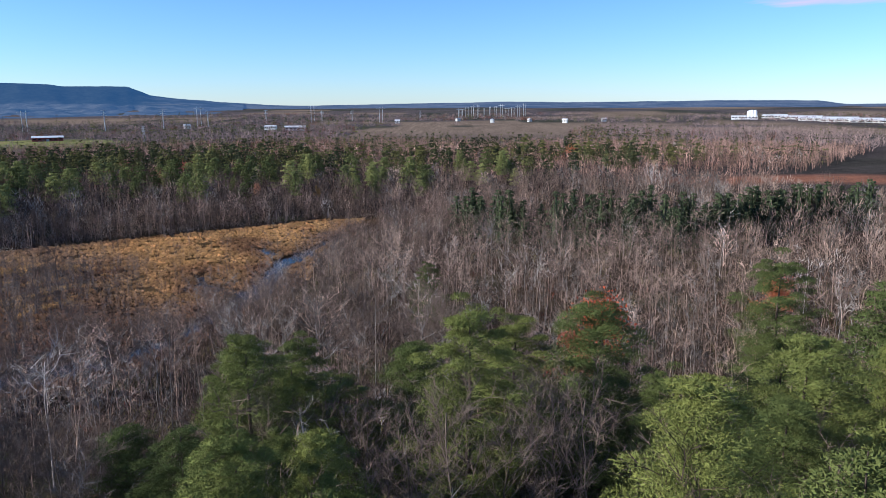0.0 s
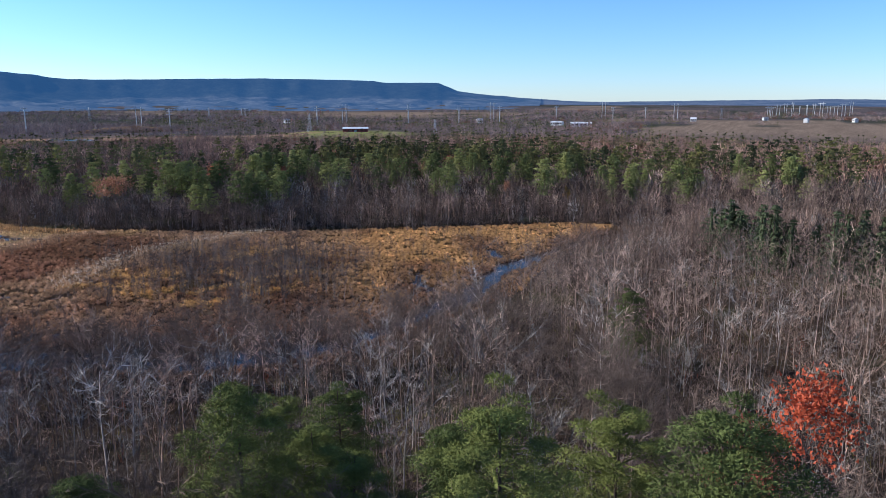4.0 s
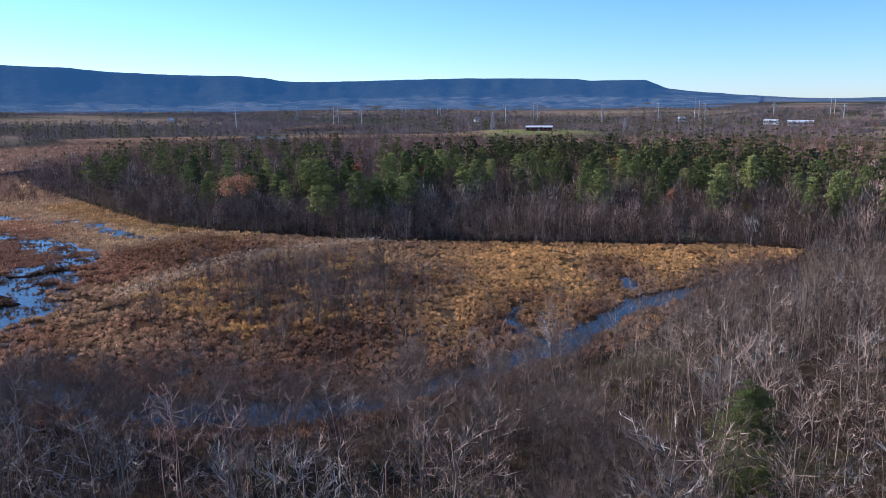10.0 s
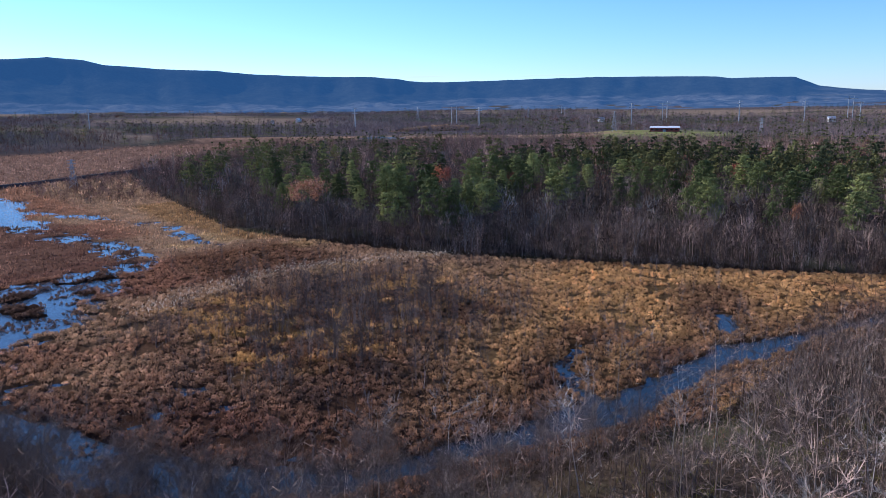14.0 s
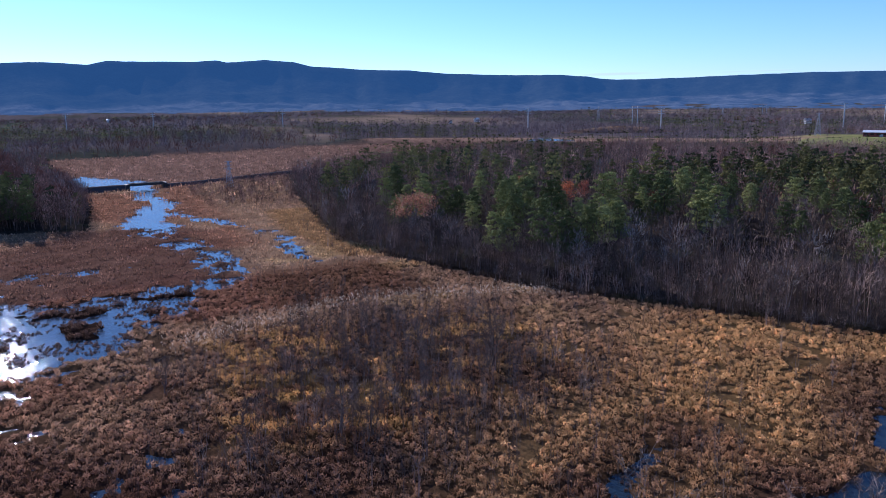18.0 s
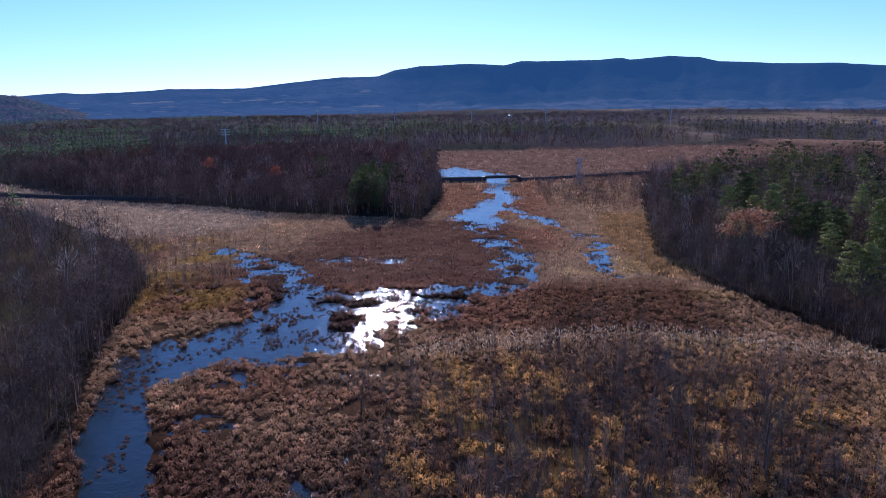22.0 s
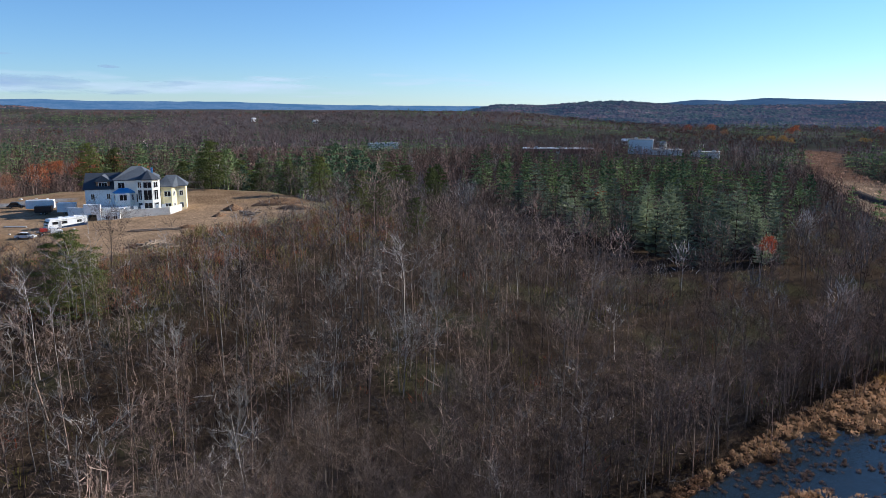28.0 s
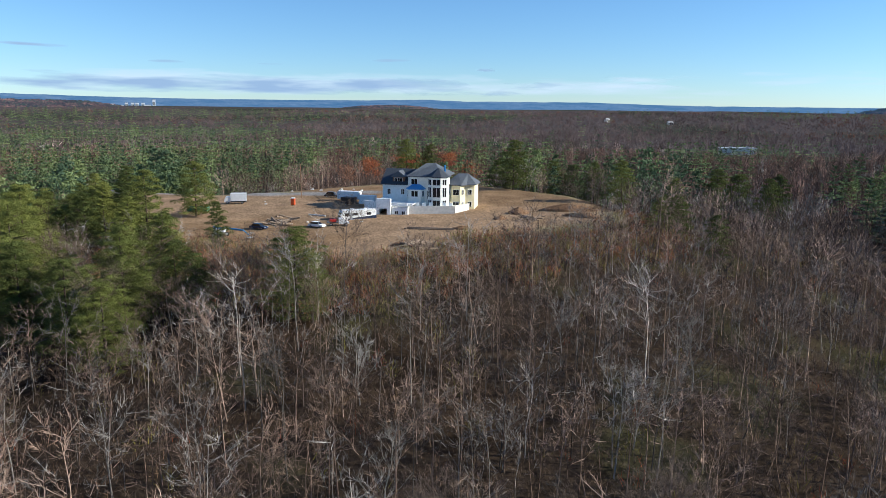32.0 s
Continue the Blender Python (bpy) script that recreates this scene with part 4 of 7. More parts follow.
BANK = [(-112, 104), (-98, 108), (-82, 113), (-72, 121), (-61, 131), (-51, 145), (-44, 160), (-40, 178)]
for n in range(85):
    f = rng.uniform(0, len(BANK) - 1.001)
    k = int(f)
    px = BANK[k][0] + (BANK[k + 1][0] - BANK[k][0]) * (f - k) + rng.normal(0, 3.2)
    py = BANK[k][1] + (BANK[k + 1][1] - BANK[k][1]) * (f - k) + rng.normal(0, 3.2)
    if channel(px, py) > 0.5:
        continue
    s = rng.uniform(0.5, 0.85)
    plant(bare_roots, 300 + n, px, py, float(height(px, py)) - 0.15, rng.uniform(0, 6.28), s * 1.1, s)
birch_roots = [tree_thing("birch", "small pale-barked birch with whitish bare twigs", "tree", "pale birches on the bank", t, c, PALE_TWIGS, bark=PALE_TWIGS) for t, c in
               [bare_tree(190 + i, 8, 14, 160, 1900, 5, fork=0.12, twig_width=0.016, fat=0.007) for i in range(2)]]
for n, (px, py, s) in enumerate(BIRCHES):
    plant(birch_roots, n, px, py, float(height(px, py)) - 0.15, n * 2.3, s * 1.1, s)
shrub_roots = [tree_thing("bare_shrub", "tall leafless shrub with many fine pinkish-grey stems", "shrub", "shrubs between the pines", t, c, TWIGS) for t, c in
               [bare_tree(196 + i, 7, 24, 260, 2600, 4, fork=0.03, twig_width=0.013, fat=0.0045) for i in range(2)]]
for n, (px, py, s) in enumerate([(1, 54, 2.0), (-3, 51, 1.7), (5, 56, 1.8), (12.5, 57, 2.2), (10, 60, 2.0), (29, 49, 1.9), (31, 44, 1.6), (-7, 60, 1.6), (45, 82, 1.3), (53, 86, 1.2), (30, 88, 1.1), (12, 90, 1.0), (-20, 88, 1.1), (-10, 92, 1.0), (60, 92, 1.2), (38, 76, 1.0), (-34, 66, 1.1), (-36, 80, 1.0)]):
    plant(shrub_roots, n, px, py, float(height(px, py)) - 0.15, n * 1.9, s * 1.3, s)
rest = np.setdiff1d(np.arange(len(x)), near)
away = np.hypot(x[rest] + 40, y[rest] - 120) > 145
for sel, temps, name in ((rest[~away], BARE_MID, "bare_woods"), (rest[away], BARE_SEMI, "bare_woods_beyond")):
    n = len(sel)
    s = rng.choice([0.55, 0.75, 0.95, 1.2, 1.35], n) * rng.uniform(0.85, 1.1, n) * size_here[sel]
    stuff(name, "dense leafless grey-brown wood round the marsh", "woods", WOODS,
          scatter(temps, rng.integers(0, len(temps), n), np.column_stack([x[sel], y[sel], z[sel] - 0.15]), rng.uniform(0, 6.28, n), s * (1.3 if temps is BARE_MID else 1.1),
                  s * rng.uniform(0.85, 1.1, n), bark_colours(rng, n, x[sel], y[sel]) * np.where(y[sel] > 205, 0.72, 1.0)[:, None]))
# trees leaning out over the near bank's edge
ex, ey = rng.uniform(-225, -95, 1500), rng.uniform(50, 125, 1500)
edge = inside(ex, ey, MARSH)
keep = (edge > -9) & (edge < 2.5) & (channel(ex, ey) < -0.5)
ex, ey = ex[keep][:190], ey[keep][:190]
n = len(ex)
s = rng.uniform(0.6, 1.0, n)
stuff("bank_trees", "dark leafless trees along the near bank", "trees", WOODS,
      scatter(BARE_MID, rng.integers(0, len(BARE_MID), n), np.column_stack([ex, ey, height(ex, ey) - 0.15]), rng.uniform(0, 6.28, n), s * 1.25, s, bark_colours(rng, n, ex, ey) * 0.85))
# a dense hem of young trees along the far bank, with shrubs at its foot
ex, ey, rng = jitter_grid(-320, 40, 210, 370, 3.0, 305)
keep = inside(ex, ey, MARSH) > -42
ex, ey = ex[keep], ey[keep]
n = len(ex)
s = rng.uniform(0.6, 1.1, n)
stuff("bare_hem", "grey leafless young trees along the far bank", "woods", WOODS,
      scatter(BARE_HEM, rng.integers(0, len(BARE_HEM), n), np.column_stack([ex, ey, height(ex, ey) - 0.1]), rng.uniform(0, 6.28, n), s * 0.85, s * rng.uniform(0.9, 1.3, n),
              bark_colours(rng, n, ex, ey) * 0.8))
ex, ey, rng = jitter_grid(-320, 40, 210, 370, 1.9, 306)
keep = (inside(ex, ey, MARSH) > -11) & (fbm(ex, ey, 6, 307) > 0.4)
ex, ey = ex[keep], ey[keep]
n = len(ex)
s = rng.uniform(0.7, 1.8, n)
stuff("hem_shrubs", "brown leafless shrubs at the foot of the far bank", "shrubs", WOODS,
      scatter(UNDER, rng.integers(0, len(UNDER), n), np.column_stack([ex, ey, height(ex, ey) - 0.1]), rng.uniform(0, 6.28, n), s, s * 1.2, bark_colours(rng, n, ex, ey)))

# pines of the near grove, single trees with a known top, then those nearest the bank
pine_roots = [tree_thing("white_pine", "tall white pine with soft green plumed boughs", "pine", "pines of the grove", t, c, NEEDLES, bark=PINE_BARK) for t, c in PINES]
GROVE_PINES = [(2.2, 60.8, 33), (-18, 61, 29.5), (-15, 70.5, 27), (15.4, 68.6, 31), (-43.1, 52.5, 29.3), (16.3, 41.9, 33), (8.7, 14.2, 34), (6.6, 25.6, 27), (-15, 66.4, 25), (-14.2, 43.6, 29), (7.5, 72.7, 28.5),
               (-9, 47, 27), (-20, 50, 26), (24, 36, 31), (-3.2, 152.7, 15.8), (-10, 64, 25), (-3, 66, 27), (20, 60, 27), (-13, 54, 24), (-22, 72, 24), (-8, 40, 26), (-26, 54, 24)]
EDGE_PINES = [(46.6, 96, 30), (33, 60, 30), (40, 49, 32), (47, 66, 29), (27, 52, 27), (55, 84, 28), (60, 70, 29), (52, 55, 30), (31, 44, 29), (36, 72, 27), (44, 40, 30),
              (58, 44, 30)]
YARD_PINES = [(17.5, -21.7, 33.5), (-118, -10, 25), (-108, -36, 26), (-112, -30, 27), (-63, -101, 38), (-20, -112, 37), (-28, -118, 35), (-100, -75, 33), (-50, -160, 27), (-58, -166, 28), (-66, -158, 27),
              (-75, -161, 27), (-83, -153, 26), (-92, -108, 30), (-119, -98, 26), (-70, -150, 26), (-150, -150, 24), (-160, -142, 23), (-166, -152, 24), (-144, -160, 25), (-136, -128, 22)]
LONE_PINES = GROVE_PINES + EDGE_PINES + YARD_PINES
thin_roots = [tree_thing("pine", "dark green pine rising from the bare wood", "pine", "pines among the woods", t, c, NEEDLES, bark=PINE_BARK) for t, c in PINES_THIN]
counts = [0, 0]
for px, py, top in LONE_PINES:
    pz = float(height(px, py))
    far = int(py < 30 or px > 48 or (px, py) in ((40, 49), (24, 36), (31, 44), (44, 40), (52, 55), (-8, 40)))
    roots, models = ((pine_roots, PINES), (thin_roots, PINES_THIN))[far]
    n = counts[far]
    counts[far] += 1
    tall = (top - pz) / float(models[n % len(models)][1][0][:, 2].max())
    plant(roots, n, px, py, pz - 0.2, n * 1.7, max(tall, 0.8) * (1.22 if far else 1.6 if (px, py) == (-43.1, 52.5) else 1.17), tall)
order = np.argsort(np.hypot(con_x + 20, con_y - 60))
far_from_lone = np.array([min(math.hypot(con_x[i] - p[0], con_y[i] - p[1]) for p in LONE_PINES) > 4.2 and not (-36 < con_x[i] < 66 and 22 < con_y[i] < 104) for i in order])
order = order[far_from_lone]
for n, i in enumerate(order[:80], counts[1]):
    s = rng.uniform(0.6, 1.0)
    plant(thin_roots, n, con_x[i], con_y[i], con_z[i] - 0.2, rng.uniform(0, 6.28), s * 1.05, s)
order = order[80:]
grove = [i for i in order if con_y[i] > 200]
grove = sorted(grove, key=lambda i: -inside(con_x[i:i + 1], con_y[i:i + 1], MARSH)[0])[:190]
grove_roots = [tree_thing("grove_pine", "broad dark green pine with tiered boughs beyond the marsh", "pine", "pines of the far grove", t, c, GROVE_NEEDLES, bark=PINE_BARK) for t, c in PINES_GROVE]
for n, i in enumerate(grove):
    s = rng.uniform(0.75, 1.2)
    plant(grove_roots, n, con_x[i], con_y[i], con_z[i] - 0.2, rng.uniform(0, 6.28), s * rng.uniform(0.95, 1.2), s)
order = np.setdiff1d(order, grove)
south = sorted([i for i in order if con_x[i] < -150 and con_y[i] < 4], key=lambda i: -con_y[i])[:170]
tiered_roots = [tree_thing("tiered_pine", "blue-green pine with tiered boughs in a dense stand", "pine", "pines of the southern grove", t, c, BLUE_NEEDLES, bark=PINE_BARK) for t, c in PINES_TIERED]
for n, i in enumerate(south):
    s = rng.uniform(0.8, 1.2)
    plant(tiered_roots, n, con_x[i], con_y[i], con_z[i] - 0.2, rng.uniform(0, 6.28), s * rng.uniform(1.0, 1.3), s)
order = np.array([i for i in np.setdiff1d(order, south) if con_x[i] > -150 or con_y[i] > 90])
n = len(order)
s = rng.uniform(0.8, 1.4, n)
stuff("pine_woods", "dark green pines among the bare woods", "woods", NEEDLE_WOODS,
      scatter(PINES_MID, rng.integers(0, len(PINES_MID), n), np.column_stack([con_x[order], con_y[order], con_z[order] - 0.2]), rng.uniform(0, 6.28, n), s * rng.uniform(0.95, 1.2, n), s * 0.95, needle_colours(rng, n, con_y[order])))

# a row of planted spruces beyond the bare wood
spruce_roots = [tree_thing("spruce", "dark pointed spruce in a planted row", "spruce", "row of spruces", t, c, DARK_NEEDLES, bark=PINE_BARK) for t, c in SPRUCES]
ROW = [(4, 268), (32, 240), (60, 238), (87, 232), (122, 247), (161, 263)]
for n in range(150):
    f = rng.uniform(0, len(ROW) - 1.001)
    k = int(f)
    px = ROW[k][0] + (ROW[k + 1][0] - ROW[k][0]) * (f - k) + rng.normal(0, 3)
    py = ROW[k][1] + (ROW[k + 1][1] - ROW[k][1]) * (f - k) + rng.normal(0, 5)
    s = rng.uniform(0.75, 1.15)
    plant(spruce_roots, n, px, py, float(height(px, py)) - 0.2, rng.uniform(0, 6.28), s * 1.2, s)

# broad trees that keep rust-coloured leaves: x, y, height, spread, colour
DRY = {"scarlet": (0.40, 0.085, 0.035), "orange": (0.38, 0.125, 0.05), "gold": (0.34, 0.20, 0.06), "tan": (0.31, 0.15, 0.085), "rust": (0.27, 0.085, 0.05)}
RUST_NORTH = [(22.9, 100.3, 20, 0.9, 'scarlet'), (17, 90, 17, 0.8, 'rust'), (-228, 241, 20, 1.6, 'tan'), (-232, 308, 17, 1.0, 'orange'), (60, 126, 16, 0.9, 'orange'),
              (64, 130, 15, 0.8, 'rust'), (6, -150, 19, 1.3, 'orange'), (-14, -160, 19, 1.2, 'orange'),
              (24, -170, 18, 1.2, 'tan'), (-250, 330, 14, 0.9, 'rust')]
RUST_SOUTH = [(-282, 318, 13, 0.9, 'rust'), (-205, 330, 14, 0.9, 'rust'), (-90, 345, 12, 0.7, 'tan'), (-60, 340, 12, 0.6, 'gold'), (-150, 420, 15, 1.0, 'rust'),
              (100, 560, 15, 1.2, 'orange'), (10, -261, 20, 1.6, 'orange'), (0, -300, 20, 1.6, 'orange'), (-25, -235, 19, 1.5, 'orange'), (-12, -250, 18, 1.3, 'rust'),
              (26, -280, 19, 1.5, 'orange'), (-420, 40, 14, 1.0, 'rust'), (-470, -20, 14, 1.0, 'rust'), (-217, 12, 12, 0.8, 'scarlet'), (-223, -96, 13, 1.0, 'scarlet')]
RUST_FAR = [(-766, -636, 15, 1.3, 'gold'), (-777, -631, 17, 1.5, 'gold'), (-789, -622, 18, 1.5, 'gold'), (-799, -616, 15, 1.3, 'gold'), (-887, -585, 14, 1.5, 'gold'), (-893, -580, 12, 1.2, 'gold'), (-1060, -695, 13, 1.5, 'gold'),
            (-905, -930, 24, 1.6, 'orange'), (-880, -960, 22, 1.4, 'rust'), (-1040, -870, 24, 1.5, 'orange'), (-960, -800, 20, 1.5, 'rust'), (-1150, -800, 22, 1.5, 'rust'), (-820, -780, 19, 1.4, 'tan')]
leafy = [leafy_tree(280 + i, 15, 4.2, 9, 1500, 0.36) for i in range(3)]
for n, (px, py, tall, spread, dry) in enumerate(RUST_NORTH + RUST_SOUTH + RUST_FAR):
    rgb = DRY[dry]
    trunk, twigs, leaves = leafy[n % 3]
    root = new("oak")
    tagged(root, "broad oak holding rust-coloured dry leaves" if rgb[0] < 0.38 else "young maple with bright orange-red leaves", "tree", "trees with autumn leaves")
    mesh_object("trunk", *trunk, BARK, root, shade=True)
    mesh_object("crown", *twigs, TWIGS, root)
    mesh_object("foliage", *leaves, LEAVES, root, colours=np.tile(rgb, (len(leaves[0]), 1)) * np.random.default_rng(n).uniform(0.7, 1.3, (len(leaves[0]) // 3, 1)).repeat(3, 0))
    stand(root, px, py, float(height(px, py)) - 0.1, n * 2.1, spread * tall / 17, tall / 15)

# undergrowth of the near woods
x, y, rng = jitter_grid(-190, 110, -30, 330, 3.0, 330)
keep = (np.hypot(x + 35, y - 110) < 175) & (fbm(x, y, 11, 331) > 0.36)
x, y = x[keep], y[keep]
n = len(x)
f = rng.random((n, 1))
col = np.array([0.17, 0.105, 0.065]) * (1 - f) + np.array([0.165, 0.125, 0.09]) * f
col = np.where((rng.random(n) < 0.05 + 0.4 * smooth(0.58, 0.68, fbm(x, y, 14, 332)))[:, None], np.array([0.25, 0.22, 0.05]), col)
col = np.where(rng.random((n, 1)) < 0.03, np.array([0.30, 0.08, 0.04]), col)
s = rng.uniform(0.9, 2.4, n)
stuff("undergrowth", "brown and olive brush under the bare trees", "brush", WOODS,
      scatter(UNDER, rng.integers(0, len(UNDER), n), np.column_stack([x, y, height(x, y) - 0.05]), rng.uniform(0, 6.28, n), s, s, col * rng.uniform(0.35, 0.9, (n, 1)) * (1 + 0.35 * smooth(125, 95, y))[:, None]))

# farther woods, in two rings of coarser trees
for r0, r1, step, size, name in ((290, 700, 7.1, 1.0, "distant_woods"), (700, 1150, 11.5, 1.15, "outer_woods"), (1150, 2300, 26, 1.4, "far_woods")):
    x, y, rng = jitter_grid(-r1 - 60, r1, -r1, r1 + 150, step, 310 + int(step))
    r = np.hypot(x + 40, y - 130)
    yaw = np.degrees(np.arctan2(-(x + 40), y - 110)) % 360
    keep = (r >= r0) & (r < r1) & ((yaw < 236) | (yaw > 322))
    x, y = x[keep], y[keep]
    z = height(x, y)
    con = rng.random(len(x)) < conifer_share(x, y) * np.where((y > 200) & (y < 410), 0.6, 1) * (0.5 if size == 1 else 1)
    close = r[keep] < 500
    for sel, temps, mat, kind, label in ((~con, BARE_FAR if size == 1 else BARE_BAND if size < 1.3 else BARE_VERY_FAR, WOODS, "bare", "hazy leafless brown woods in the distance"),
                                         (con & close & (y >= 0), PINES_SEMI, NEEDLE_WOODS, "lit_pine", "olive-green pine woods beyond the marsh"),
                                         (con & close & (y < 0), PINES_CONE, NEEDLE_WOODS, "tiered_pine", "blue-green pine woods beyond the marsh"),
                                         (con & ~close, PINES_FAR, NEEDLE_WOODS, "pine", "dark green pine woods in the distance")):
        if not sel.any():
            continue
        n = int(sel.sum())
        s = rng.uniform(0.6, 1.1, n) * size
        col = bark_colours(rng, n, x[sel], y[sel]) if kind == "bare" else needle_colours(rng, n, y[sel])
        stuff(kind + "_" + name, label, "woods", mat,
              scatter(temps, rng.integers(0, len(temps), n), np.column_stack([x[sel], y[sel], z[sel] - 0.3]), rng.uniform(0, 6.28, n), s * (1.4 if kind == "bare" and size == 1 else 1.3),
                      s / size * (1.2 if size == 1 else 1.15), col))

# the tall dense wood west of the pond, with pines at its tip
WEST_WOOD = [(-338, 134), (-348, 94), (-364, 58), (-384, 8), (-408, -50), (-432, -92), (-480, -150), (-540, -232), (-640, -350), (-760, -300), (-790, 80), (-600, 104), (-500, 122), (-420, 134)]
for step, seed, name, temps in ((4.6, 316, "front", BARE_SEMI), (6.4, 317, "depth", BARE_FAR)):
    x, y, rng = jitter_grid(-790, -336, -350, 140, step, seed)
    edge = -inside(x, y, MARSH)
    keep = (inside(x, y, WEST_WOOD) > 0) & ((edge < 34) & (x > -520) if name == "front" else (edge >= 30) & (np.hypot(x + 40, y - 130) < 690))
    x, y = x[keep], y[keep]
    n = len(x)
    s = rng.uniform(0.85, 1.4, n)
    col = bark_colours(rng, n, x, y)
    leaf = (rng.random(n) < 0.5 * smooth(0.54, 0.66, fbm(x, y, 55, 318)))[:, None]
    stuff("bare_west_wood", "tall dense leafless wood with rust-coloured crowns", "woods", WOODS,
          scatter(temps, rng.integers(0, len(temps), n), np.column_stack([x, y, height(x, y) - 0.2]), rng.uniform(0, 6.28, n), s * 1.25, s * 1.1, np.where(leaf, np.array([0.20, 0.085, 0.055]), col)))
rng = np.random.default_rng(319)
for n in range(26):
    f = rng.random()
    px, py = -350 - 70 * f + rng.normal(0, 4), 118 - 18 * rng.random() - 10 * f
    s = rng.uniform(0.75, 1.1)
    plant(grove_roots, 400 + n, px, py, float(height(px, py)) - 0.2, rng.uniform(0, 6.28), s * 0.85, s)

# ---- marsh plants ----


def tuft(seed, n, tall, wide, blade):
    rng = np.random.default_rng(seed)
    a, r = rng.uniform(0, 2 * np.pi, n), np.sqrt(rng.random(n)) * wide * 0.5
    P = np.column_stack([np.cos(a) * r, np.sin(a) * r, np.zeros(n)])
    D = unit(np.column_stack([np.cos(a) * r, np.sin(a) * r, np.full(n, wide * 0.9)]) + rng.normal(0, 0.12, (n, 3)))
    return slivers(P, D, tall * rng.uniform(0.6, 1.2, n), np.full(n, blade), rng)


TUFTS = [join_arrays([brush(400 + i, 0.8, 0.62, 19, 0.4, 0.2, 0.0, 0, 0.45), tuft(400 + i, 5, 0.9, 0.8, 0.07)]) for i in range(6)]
TUFTS_FAR = [tuft(410 + i, 6, 0.8, 1.9, 0.36) for i in range(4)]


def marsh_plants(name, x0, x1, y0, y1, step, templates, seed, size):
    rng = np.random.default_rng(seed)
    x, y = np.meshgrid(np.arange(x0, x1, step), np.arange(y0, y1, step))
    x, y = x.ravel() + rng.uniform(-0.5, 0.5, x.size) * step, y.ravel() + rng.uniform(-0.5, 0.5, x.size) * step
    keep = inside(x, y, MARSH) > -3
    x, y = x[keep], y[keep]
    z = height(x, y)
    keep = (z > WATER - 0.02) & (fbm(x, y, 4.2, 91, 2) > 0.3)
    x, y, z = x[keep], y[keep], z[keep]
    n = len(x)
    s = rng.uniform(0.75, 1.5, n) * size
    col = zone_colour(x, y) * np.exp(rng.normal(0, 0.27, (n, 1)))
    stuff(name, "dry tan and russet marsh grass and cattails", "marsh grass", TUFT,
          scatter(templates, rng.integers(0, len(templates), n), np.column_stack([x, y, z - 0.05]), rng.uniform(0, 6.28, n), s, s * rng.uniform(0.7, 1.2, n), col))


marsh_plants("marsh_grass", -215, -36, 60, 328, 1.14, TUFTS, 420, 0.98)
marsh_plants("marsh_grass_beyond", -420, -215, -110, 260, 2.2, TUFTS_FAR, 421, 1.0)
marsh_plants("reeds_beyond", -880, -420, -600, 580, 5.2, TUFTS_FAR, 429, 1.9)

# low shrubs that fray the edges of the marsh
rng = np.random.default_rng(423)
px, py = rng.uniform(-330, -36, 16000), rng.uniform(50, 330, 16000)
deep = inside(px, py, MARSH)
keep = (deep > -4) & (deep < 9) & (rng.random(16000) < np.exp(-np.maximum(deep, 0) / 3.5)) & (fbm(px, py, 8, 422) > 0.44) & (channel(px, py) < -0.5)
px, py = px[keep], py[keep]
n = len(px)
s = rng.uniform(0.5, 1.5, n)
f = rng.random((n, 1))
stuff("shore_shrubs", "low brown leafless shrubs along the edge of the marsh", "shrubs", WOODS,
      scatter(UNDER, rng.integers(0, len(UNDER), n), np.column_stack([px, py, height(px, py) - 0.1]), rng.uniform(0, 6.28, n), s, s * 1.1,
              (np.array([0.12, 0.085, 0.065]) * (1 - f) + np.array([0.20, 0.105, 0.06]) * f) * rng.uniform(0.7, 1.3, (n, 1))))

# tufts standing in the shallow water
rng = np.random.default_rng(424)
px, py = rng.uniform(-330, -62, 42000), rng.uniform(75, 215, 42000)
wet = channel(px, py)
keep = (wet > -1) & (wet < 22) & (fbm(px, py, 10, 425) > np.where(px < -150, 0.36, 0.46)) & (fbm(px, py, 3, 426, 2) > 0.51) & (height(px, py) < WATER)
px, py = px[keep], py[keep]
n = len(px)
s = rng.uniform(0.28, 0.7, n)
stuff("water_tufts", "dark brown sedge tufts standing in shallow water", "sedge", TUFT,
      scatter(TUFTS, rng.integers(0, len(TUFTS), n), np.column_stack([px, py, np.full(n, WATER - 0.1)]), rng.uniform(0, 6.28, n), s * 1.3, s, np.array([0.16, 0.10, 0.07]) * rng.uniform(0.6, 1.3, (n, 1))))
# rust-coloured brush on the slope below the yard
rng = np.random.default_rng(427)
px, py = rng.uniform(-115, 30, 6500), rng.uniform(-60, 60, 6500)
yard = -inside(px, py, FIELD)
keep = (yard > 0) & (yard < 34) & (py > -45 - 0.3 * px - 40) & (fbm(px, py, 9, 428) > 0.38)
px, py = px[keep], py[keep]
n = len(px)
s = rng.uniform(0.7, 1.6, n)
f = rng.random((n, 1))
f = (f > 0.45) * 0.8 + 0.2 * f
col = np.array([0.33, 0.135, 0.075]) * (1 - f) + np.array([0.27, 0.23, 0.09]) * f
slope = [brush(432 + i, 2.2, 1.3, 26, 0.8, 0.07, 0.0) for i in range(4)]
stuff("slope_brush", "rust and olive brush on the slope below the yard", "brush", WOODS,
      scatter(slope, rng.integers(0, 4, n), np.column_stack([px, py, height(px, py) - 0.05]), rng.uniform(0, 6.28, n), s, s, col * rng.uniform(0.7, 1.2, (n, 1))))

